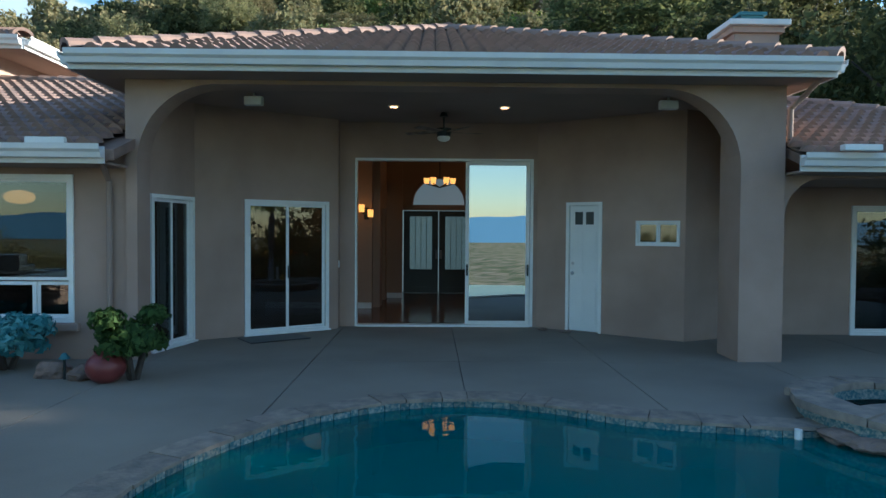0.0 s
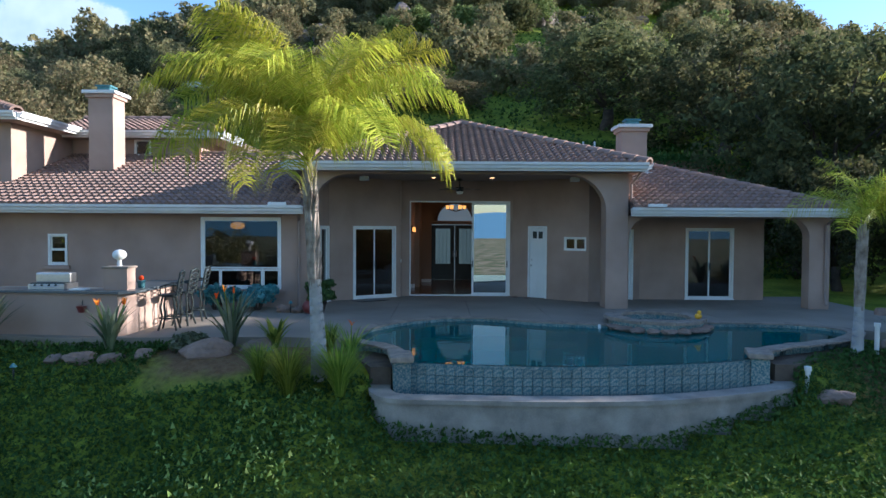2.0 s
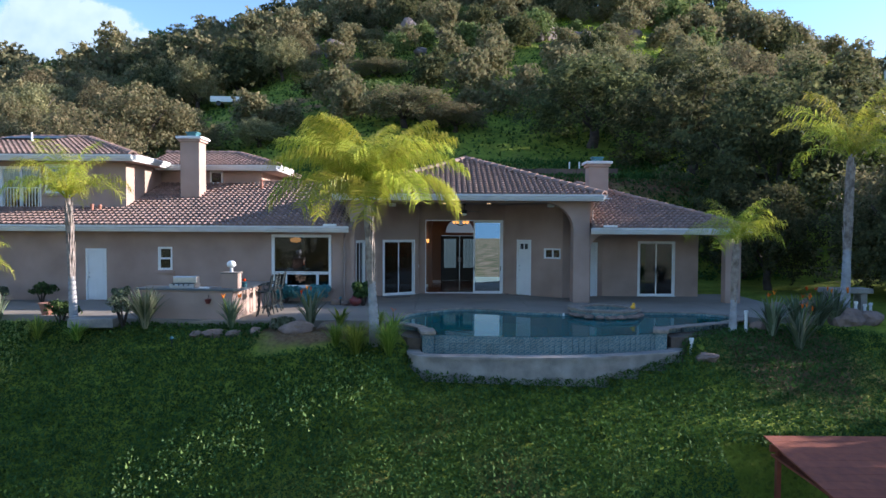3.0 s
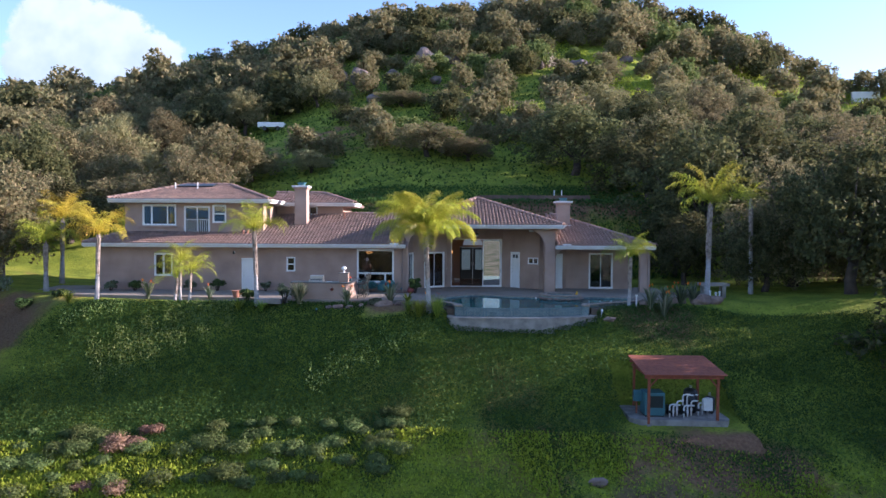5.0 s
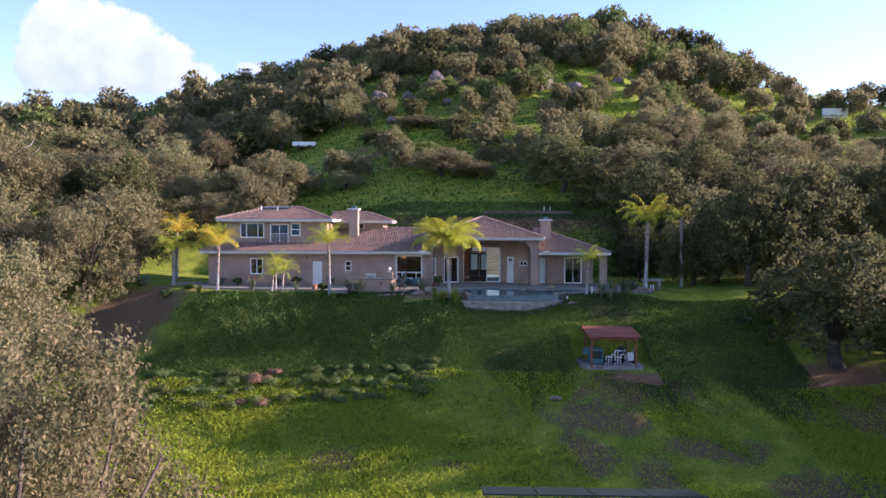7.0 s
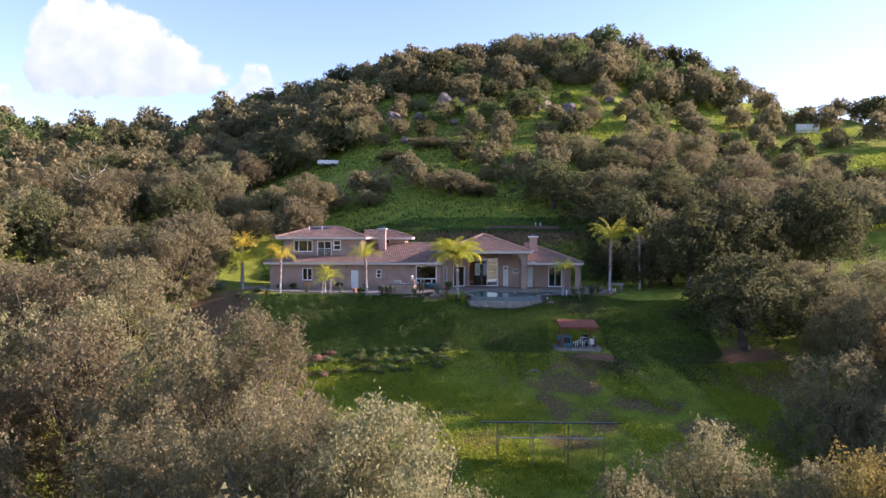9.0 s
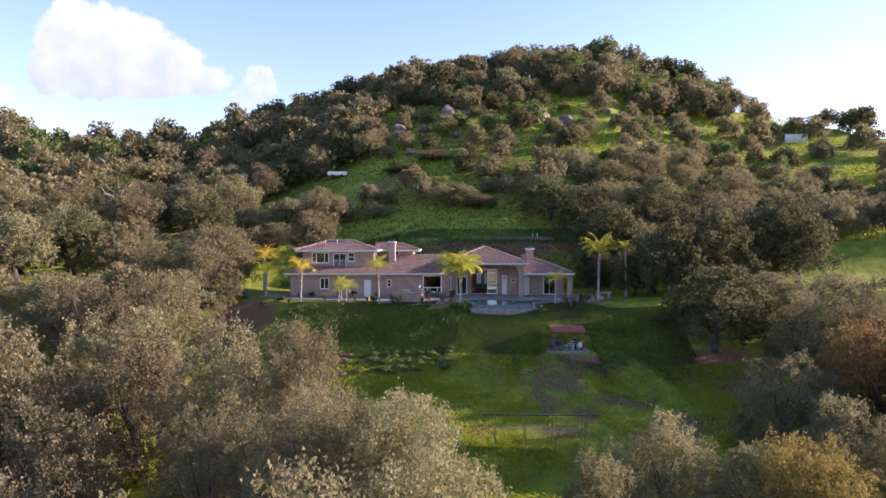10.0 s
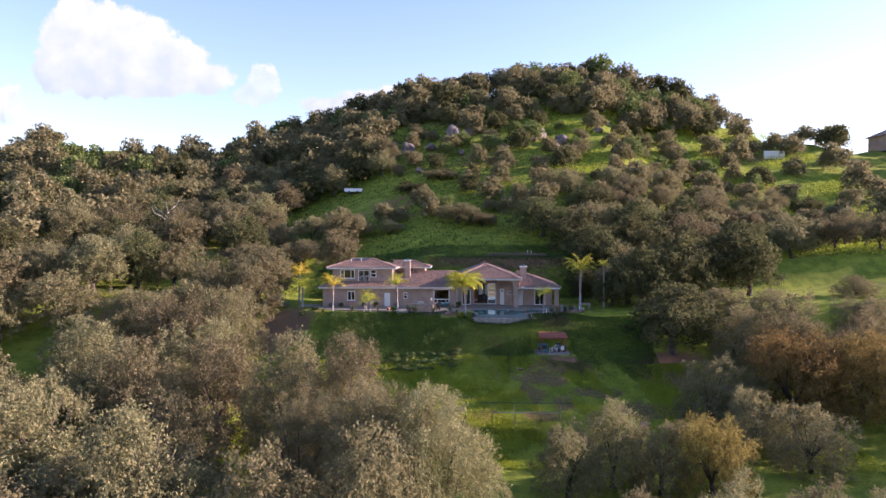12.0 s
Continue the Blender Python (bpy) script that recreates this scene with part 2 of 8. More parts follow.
def ball(bm, r, at, squash=1.0, n=12, m=None):
    q = bmesh.ops.create_uvsphere(bm, u_segments=n, v_segments=max(6, n // 2 + 2), radius=r)
    bmesh.ops.transform(bm, matrix=(m or Matrix()) @ Matrix.Translation(at) @ Matrix.Diagonal((1, 1, squash, 1)), verts=q["verts"])
    return bm


def rod(bm, a, b, r, n=8, r2=None):
    a, b = Vector(a), Vector(b)
    d = b - a
    q = bmesh.ops.create_cone(bm, cap_ends=True, segments=n, radius1=r, radius2=r if r2 is None else r2, depth=d.length)
    bmesh.ops.transform(bm, matrix=Matrix.Translation((a + b) / 2) @ d.to_track_quat("Z", "Y").to_matrix().to_4x4(), verts=q["verts"])
    return bm


def tube(bm, pts, radii, n=7):
    """A bent tapering tube through the points."""
    rings = []
    for i, p in enumerate(pts):
        p = Vector(p)
        d = (Vector(pts[min(i + 1, len(pts) - 1)]) - Vector(pts[max(i - 1, 0)])).normalized()
        q = Vector((0, 0, 1)).rotation_difference(d)
        rings.append([bm.verts.new(p + q @ Vector((math.cos(a) * radii[i], math.sin(a) * radii[i], 0))) for a in (2 * math.pi * k / n for k in range(n))])
    for r0, r1 in zip(rings, rings[1:]):
        for k in range(n):
            bm.faces.new((r0[k], r0[(k + 1) % n], r1[(k + 1) % n], r1[k]))
    bm.faces.new(rings[-1])
    bm.faces.new(rings[0][::-1])
    return bm


def slab(bm, pts, z0, z1):
    """A flat polygon in plan, from z0 to z1."""
    lo = [bm.verts.new((x, y, z0)) for x, y in pts]
    hi = [bm.verts.new((x, y, z1)) for x, y in pts]
    bm.faces.new(hi)
    bm.faces.new(lo[::-1])
    for i in range(len(pts)):
        j = (i + 1) % len(pts)
        bm.faces.new((lo[i], lo[j], hi[j], hi[i]))
    return bm


def upright(bm, pts, y0, y1):
    """A polygon of (x, z) points, from y0 to y1."""
    lo = [bm.verts.new((x, y0, z)) for x, z in pts]
    hi = [bm.verts.new((x, y1, z)) for x, z in pts]
    bm.faces.new(lo)
    bm.faces.new(hi[::-1])
    for i in range(len(pts)):
        j = (i + 1) % len(pts)
        bm.faces.new((lo[j], lo[i], hi[i], hi[j]))
    return bm


def run(a, b):
    """The frame of a wall that runs from a to b in plan: x along it, y to its back."""
    return pose(a[0], a[1], 0, 0, 0, math.degrees(math.atan2(b[1] - a[1], b[0] - a[0])))


def wall(name, a, b, z0, z1, holes, mat, thick=0.2, label="tan stucco outside wall of the house"):
    """A wall from a to b with rectangular holes (s0, s1, z0, z1), its outer face on the line, its thickness to the left of the way."""
    length = math.hypot(b[0] - a[0], b[1] - a[1])
    ss = sorted({0, length, *[h[0] for h in holes], *[h[1] for h in holes]})
    zs = sorted({z0, z1, *[max(z0, h[2]) for h in holes], *[h[3] for h in holes]})
    bm, grid = bmesh.new(), {}

    def solid(i, k):
        if not (0 <= i < len(ss) - 1 and 0 <= k < len(zs) - 1):
            return False
        s, z = (ss[i] + ss[i + 1]) / 2, (zs[k] + zs[k + 1]) / 2
        return not any(h[0] < s < h[1] and h[2] < z < h[3] for h in holes)

    def v(i, k, back):
        key = (i, k, back)
        if key not in grid:
            grid[key] = bm.verts.new((ss[i], thick * back, zs[k]))
        return grid[key]
    for i in range(len(ss) - 1):
        for k in range(len(zs) - 1):
            if not solid(i, k):
                continue
            for back in (0, 1):
                bm.faces.new((v(i, k, back), v(i + 1, k, back), v(i + 1, k + 1, back), v(i, k + 1, back)))
            for di, dk, e in ((-1, 0, ((i, k), (i, k + 1))), (1, 0, ((i + 1, k), (i + 1, k + 1))), (0, -1, ((i, k), (i + 1, k))), (0, 1, ((i, k + 1), (i + 1, k + 1)))):
                if not solid(i + di, k + dk):
                    (i0, k0), (i1, k1) = e
                    bm.faces.new((v(i0, k0, 0), v(i1, k1, 0), v(i1, k1, 1), v(i0, k0, 1)))
    ob = ob_of(name, bm, mat)
    ob.matrix_world = run(a, b)
    return tagged(ob, label, "wall", kind="structure")


def bar_frame(bm, s0, s1, z0, z1, w, y0, y1):
    """Four butted bars round an opening."""
    box(bm, s0, s0 + w, y0, y1, z0, z1)
    box(bm, s1 - w, s1, y0, y1, z0, z1)
    box(bm, s0 + w, s1 - w, y0, y1, z0, z0 + w)
    box(bm, s0 + w, s1 - w, y0, y1, z1 - w, z1)
    return bm


def window(name, m, s0, s1, z0, z1, panes, label, glass=None, sill=False, w=0.055, rail=0.04):
    """A framed window in the wall frame m. panes: rectangles in fractions of the opening (u0, u1, v0, v1), each with sash and glass."""
    top = thing(name, label, "window" if "window" in name else "glass door", kind="structure")
    top.matrix_world = m
    bm = bmesh.new()
    bar_frame(bm, s0, s1, z0, z1, w, -0.03, 0.09)
    part("window_frame", bm, TRIM, top)
    du, dz = s1 - s0 - 2 * w, z1 - z0 - 2 * w
    for i, (u0, u1, v0, v1) in enumerate(panes):
        a, b, c, d = s0 + w + du * u0, s0 + w + du * u1, z0 + w + dz * v0, z0 + w + dz * v1
        y = 0.005 + 0.03 * (i % 2)
        bm = bmesh.new()
        bar_frame(bm, a, b, c, d, rail, y, y + 0.026)
        sash = part("sash", bm, TRIM, top)
        bm = bmesh.new()
        box(bm, a + rail, b - rail, y + 0.009, y + 0.016, c + rail, d - rail)
        p = part("pane", bm, glass or GLASS, sash)
        p.visible_shadow = False
    if sill:
        bm = bmesh.new()
        box(bm, s0 - 0.08, s1 + 0.08, -0.09, -0.002, z0 - 0.1, z0 - 0.004, 0.015)
        part("sill", bm, STUCCO, top)
    return top

# ---- ground ----
def lerp(x, xs, ys):
    return np.interp(x, xs, ys)


def height(x, y):
    """The lie of the land: a level pad, a bank before it, a valley, and the hill behind."""
    x, y = np.asarray(x, float), np.asarray(y, float)
    edge = lerp(x, [-60, -30, -27, -24, -20.5, -19, -11, -8, -5, -3.4, -2.7, -2.2, 5, 6.5, 12, 20, 40], [7.5, 6.8, 6.2, 5.0, 2.8, 2.4, 2.4, 1.8, 1.2, 0.8, 0.8, 0.9, 1.2, 1.6, 3.5, 3.5, 2])
    d = edge - y
    fall = lerp(d, [0, 0.4, 2.0, 5.4, 12.5, 25, 60, 120, 300, 700, 1500, 2200, 3200], [-0.18, -0.35, -1.35, -3.45, -6.3, -8.6, -10, -14, -30, -46, -50, -50, -50])
    cx = [-900, -200, -155, -130, -84, -43, -24, 10, 37, 54, 67, 80, 100, 200, 900]
    zc = lerp(x, cx, [15, 20, 24, 28, 29, 38, 50, 56, 56, 50, 43, 32, 24, 24, 20])
    yc = lerp(x, cx, [200, 150, 125, 122, 120, 122, 137, 145, 145, 142, 138, 118, 106, 130, 200])
    base = lerp(x, [-40, -22, -9, 12, 30], [3.5, 3.0, 5.6, 5.6, 4.0])
    s = (y - 26) / (yc - 26)
    rise = np.where(s < 1, base + (zc - base) * np.clip(s, 0, 1) ** lerp(x, [-50, -22, 30, 45], [1.75, 1.05, 1.05, 1.4]), zc - (y - yc) * 0.25)
    rise = np.where(y < 26, -0.18 + (base + 0.18) * lerp(y, [17, 18.2, 23.5, 26], [0, 0.06, 0.97, 1.0]), rise)
    h = np.where(d > 0, fall, np.where(y > 16.5, np.maximum(rise, -60), -0.18))
    side = lerp(x, [14, 22, 45, 70, 120, 500], [0, 0.6, 1.6, 6, 16, 25]) * lerp(y, [-90, -45, -14, -4, 5, 40], [0.2, 0.3, 0.35, 0.9, 1.1, 0.5])
    left = lerp(-x, [24, 45, 120, 500], [0, 2.5, 10, 20]) * lerp(y, [-90, -30, 0, 40], [0.35, 0.5, 0.8, 0.5])
    return h + side + left


def smooth_height(x, y):
    k = 0.35
    return (height(x, y) * 2 + height(x + k, y) + height(x - k, y) + height(x, y + k) + height(x, y - k)) / 6


def axis(lo, hi, fine_lo, fine_hi, step):
    a = list(np.arange(fine_lo, fine_hi + 1e-6, step))
    s = step
    while a[-1] < hi:
        s *= 1.12
        a.append(a[-1] + s)
    s = step
    while a[0] > lo:
        s *= 1.12
        a.insert(0, a[0] - s)
    return np.array(a)


def within(gx, gy, poly):
    """Which of the places lie inside a polygon."""
    hit = np.zeros(gx.shape, bool)
    for (xa, ya), (xb, yb) in zip(poly, poly[1:] + poly[:1]):
        if ya == yb:
            continue
        cross = ((ya > gy) != (yb > gy)) & (gx < (xb - xa) * (gy - ya) / (yb - ya) + xa)
        hit ^= cross
    return hit


def build_ground():
    xs, ys = axis(-3000, 3000, -26, 24, 0.25), axis(-3000, 1500, -22, 14, 0.25)
    gx, gy = np.meshgrid(xs, ys)
    gz = smooth_height(gx, gy)
    far = np.clip((np.hypot(gx, gy) - 14) / 40, 0, 1)
    flat = np.array([noise.noise((a * 0.06, b * 0.06, 0)) * 0.9 + noise.noise((a * 0.35, b * 0.35, 4)) * 0.12 for a, b in zip(gx.ravel(), gy.ravel())]).reshape(gx.shape)
    gz = gz + flat * np.clip(far + 0.15 * (gy < -1), 0, 1)
    grown = offset(RIM + LIP[1:], 0.12)
    inpool = within(gx, gy, [(p.x, p.y) for p in grown]) | within(gx, gy, [(p.x, p.y) for p in BASIN + [Vector((4.2, 1.6)), Vector((-1.9, 1.6))]])
    gz = np.where(inpool, np.minimum(gz, -2.4), gz)
    slabzone = (gx > 3.6) & (gx < 9.2) & (gy > -5.6) & (gy < -1.6)
    gz = np.where(slabzone, -3.9 + (gy + 4.5) * 0.1, gz)
    n, m = gx.shape
    idx = np.arange(n * m).reshape(n, m)
    faces = np.stack([idx[:-1, :-1], idx[:-1, 1:], idx[1:, 1:], idx[1:, :-1]], -1).reshape(-1, 4)
    ob = raw("ground", np.stack([gx, gy, gz], -1).reshape(-1, 3).tolist(), faces.tolist(), GROUND, smooth=True)
    return tagged(ob, "grassy hillside with bare reddish earth patches", "ground", kind="structure")


def ground_material():
    m = bpy.data.materials.new("hillside")
    m.use_nodes = True
    n, l = m.node_tree.nodes, m.node_tree.links
    b = n["Principled BSDF"]
    tc = n.new("ShaderNodeTexCoord")

    def noise_node(scale, detail=6, rough=0.6):
        t = n.new("ShaderNodeTexNoise")
        t.inputs["Scale"].default_value, t.inputs["Detail"].default_value, t.inputs["Roughness"].default_value = scale, detail, rough
        l.new(tc.outputs["Object"], t.inputs["Vector"])
        return t.outputs["Fac"]

    def step(v, lo, hi):
        r = n.new("ShaderNodeMapRange")
        r.interpolation_type = "SMOOTHSTEP"
        r.inputs["From Min"].default_value, r.inputs["From Max"].default_value = lo, hi
        l.new(v, r.inputs["Value"])
        return r.outputs[0]

    def blend(f, a, c):
        x = n.new("ShaderNodeMix")
        x.data_type = "RGBA"
        l.new(f, x.inputs["Factor"])
        for sock, v in (("A", a), ("B", c)):
            if isinstance(v, tuple):
                x.inputs[sock].default_value = (*v, 1)
            else:
                l.new(v, x.inputs[sock])
        return x.outputs["Result"]

    def spot(x, y, rx, ry):
        """An uneven patch round a place."""
        mp = n.new("ShaderNodeMapping")
        mp.vector_type = "POINT"
        mp.inputs["Location"].default_value = (-x / rx, -y / ry, 0)
        mp.inputs["Scale"].default_value = (1 / rx, 1 / ry, 0)
        l.new(tc.outputs["Object"], mp.inputs["Vector"])
        ln = n.new("ShaderNodeVectorMath")
        ln.operation = "LENGTH"
        l.new(mp.outputs[0], ln.inputs[0])
        ad = n.new("ShaderNodeMath")
        ad.operation = "MULTIPLY_ADD"
        l.new(mid, ad.inputs[0])
        ad.inputs[1].default_value = 1.6
        l.new(ln.outputs["Value"], ad.inputs[2])
        return step(ad.outputs[0], 2.0, 1.45)
    large, mid, small = noise_node(0.05), noise_node(0.6), noise_node(9.0, 4)
    grass = blend(step(mid, 0.35, 0.65), (0.155, 0.205, 0.024), (0.28, 0.32, 0.038))
    grass = blend(step(small, 0.42, 0.85), grass, (0.055, 0.085, 0.02))
    earth = blend(step(small, 0.3, 0.7), (0.27, 0.155, 0.088), (0.175, 0.10, 0.058))
    col = blend(step(large, 0.56, 0.66), grass, blend(step(mid, 0.4, 0.6), grass, earth))
    for s in EARTH_SPOTS:
        col = blend(spot(*s), col, earth)
    loam_shade = blend(step(small, 0.3, 0.7), (0.205, 0.138, 0.078), (0.145, 0.094, 0.052))
    for s in LOAM_SHADE_SPOTS:
        col = blend(spot(*s), col, loam_shade)
    # dry scrub country beyond the valley
    sep = n.new("ShaderNodeSeparateXYZ")
    l.new(tc.outputs["Object"], sep.inputs[0])
    dry = blend(step(large, 0.42, 0.58), (0.30, 0.25, 0.17), (0.10, 0.12, 0.05))
    col = blend(step(sep.outputs["Y"], -110, -190), col, dry)
    l.new(col, b.inputs["Base Color"])
    b.inputs["Roughness"].default_value = 0.95
    b.inputs["Specular IOR Level"].default_value = 0.1
    bp = n.new("ShaderNodeBump")
    bp.inputs["Strength"].default_value, bp.inputs["Distance"].default_value = 1.0, 0.14
    l.new(small, bp.inputs["Height"])
    l.new(bp.outputs[0], b.inputs["Normal"])
    return m


# bare earth: (x, y, half-width, half-depth)
EARTH_SPOTS = [(-7.9, -12.3, 2.0, 1.3), (7.5, -6.3, 4.2, 1.6), (19.5, -6.5, 5.0, 3.5), (-19.5, -12.5, 2.4, 1.0), (-16.5, -15.5, 2.2, 0.8),
               (2, 23.2, 12, 1.5), (-1.5, -17, 2.2, 1.6), (-17, -14, 2.0, 1.0), (38, -8, 4, 6), (66, 98, 9, 4)]
# darker soil: shade put into the cut slope by the drive; trodden ground below the shelter, the beds
LOAM_SHADE_SPOTS = [(-25.4, 1.6, 4.0, 4.2), (5.0, -9.0, 3.0, 1.2), (3.6, -12.0, 1.5, 2.0), (6.8, -13.5, 1.3, 1.8), (4.4, -16.5, 1.8, 1.1), (10.5, -10.5, 2.6, 1.4), (14.5, -14, 3.0, 2.0), (-2.0, -12.8, 2.0, 0.5), (-4.5, 1.7, 2.4, 1.1), (7.5, 1.2, 2.5, 1.6)]
GROUND = ground_material()

# ---- house ----
def roof_tiles(name, origin, along, up, rows, cols, inside, parent, as_parts=False):
    """Barrel tiles on a slope. origin: eave corner; along, up: unit vectors in the slope's plane; inside(s, t): whether a tile is kept."""
    normal = along.cross(up).normalized()
    if normal.z < 0:
        normal = -normal
    w, ln = 0.19, 0.265
    rows, cols = int(rows * 0.30 / ln), int(cols * 0.235 / w)
    prof = [(-0.5, -0.01), (-0.34, 0.034), (-0.12, 0.064), (0.12, 0.064), (0.34, 0.034), (0.5, -0.01)]
    verts, faces, count = [], [], 0

    def tile(s, t, verts, faces, jitter):
        k = len(verts)
        for dt, lift in ((-0.03, 0.055), (ln, 0.0)):
            for px, pz in prof:
                verts.append(origin + along * (s + px * w * 0.97) + up * (t + dt + jitter) + normal * (pz + lift + 0.02))
        for px, pz in prof:
            verts.append(origin + along * (s + px * w * 0.97) + up * (t - 0.03 + jitter) + normal * (max(0, pz - 0.02) + 0.012))
        for i in range(5):
            faces.append((k + i, k + i + 1, k + 7 + i, k + 6 + i))
            faces.append((k + 12 + i, k + 13 + i, k + 1 + i, k + i))
    rng = random.Random(name + str(round(origin.x)))
    shared = None
    for r in range(rows):
        for c in range(cols):
            s, t = (c + 0.5) * w, r * ln + 0.02
            if not inside(s, t + 0.1):
                continue
            j = rng.uniform(-0.008, 0.008)
            if as_parts and count < 300:
                if shared is None:
                    v, f = [], []
                    keep = origin.copy()
                    tile(0, 0, v, f, 0)
                    shared = bpy.data.meshes.new("roof_tile")
                    shared.from_pydata([p - keep for p in v], [], f)
                    shared.materials.append(TILE)
                ob = new("roof_tile", shared)
                ob.parent = parent
                ob.location = origin + along * s + up * (t + j)
                count += 1
            else:
                tile(s, t, verts, faces, j)
    if verts:
        tagged(raw("roof_tiles", [tuple(v) for v in verts], faces, TILE, parent), kind="stuff")


def hip_row(a, b, parent, name="ridge_tile"):
    """Round cap tiles along a hip or ridge from a up to b."""
    a, b = Vector(a), Vector(b)
    d = b - a
    n = max(1, int(d.length / 0.34))
    me = None
    q = d.to_track_quat("Y", "Z")
    for i in range(n):
        if me is None:
            v, f = [], []
            for y, r in ((-0.05, 0.165), (0.36, 0.125)):
                for k in range(7):
                    an = math.pi * (k / 6)
                    v.append((math.cos(an) * r, y, math.sin(an) * r * 0.8))
            for k in range(7):
                an = math.pi * (k / 6)
                v.append((math.cos(an) * 0.13, -0.05, math.sin(an) * 0.13 * 0.75 - 0.02))
            for k in range(6):
                f += [(k, k + 1, k + 8, k + 7), (k + 14, k + 15, k + 1, k)]
            me = bpy.data.meshes.new(name)
            me.from_pydata(v, [], f)
            me.materials.append(TILE)
        ob = new(name, me)
        ob.parent = parent
        ob.matrix_basis = Matrix.Translation(a + d * (i / n) + Vector((0, 0, 0.07))) @ q.to_matrix().to_4x4()


def deck(bm, pts, drop=0.12):
    """A sloping sheet of roof with its thickness below."""
    hi = [bm.verts.new(p) for p in pts]
    lo = [bm.verts.new(Vector(p) - Vector((0, 0, drop))) for p in pts]
    bm.faces.new(hi)
    bm.faces.new(lo[::-1])
    for i in range(len(pts)):
        j = (i + 1) % len(pts)
        bm.faces.new((lo[i], lo[j], hi[j], hi[i]))


def gutter(a, b, z, label="white metal eave gutter"):
    """A stepped gutter along an eave, from a to b in plan, its top at z."""
    ob = thing("gutter", label, "gutter", kind="structure")
    ob.matrix_world = run(a, b) @ Matrix.Translation((0, 0, z))
    ln = math.hypot(b[0] - a[0], b[1] - a[1])
    bm = bmesh.new()
    prof = [(0.0, -0.15), (-0.07, -0.15), (-0.085, -0.09), (-0.115, -0.06), (-0.12, 0.0), (-0.105, 0.0), (-0.095, -0.05), (0.0, -0.06)]
    lo = [bm.verts.new((0, y, zz)) for y, zz in prof]
    hi = [bm.verts.new((ln, y, zz)) for y, zz in prof]
    for i in range(len(prof)):
        j = (i + 1) % len(prof)
        bm.faces.new((lo[i], lo[j], hi[j], hi[i]))
    bm.faces.new(lo)
    bm.faces.new(hi[::-1])
    part("trough", bm, FASCIA, ob)
    bm = bmesh.new()
    box(bm, 0, ln, 0.003, 0.03, -0.21, -0.02)
    part("fascia_board", bm, FASCIA, ob)
    return ob


P = 0.36
SL = math.sqrt(1 + P * P)
UPY = Vector((0, 1, P)).normalized()


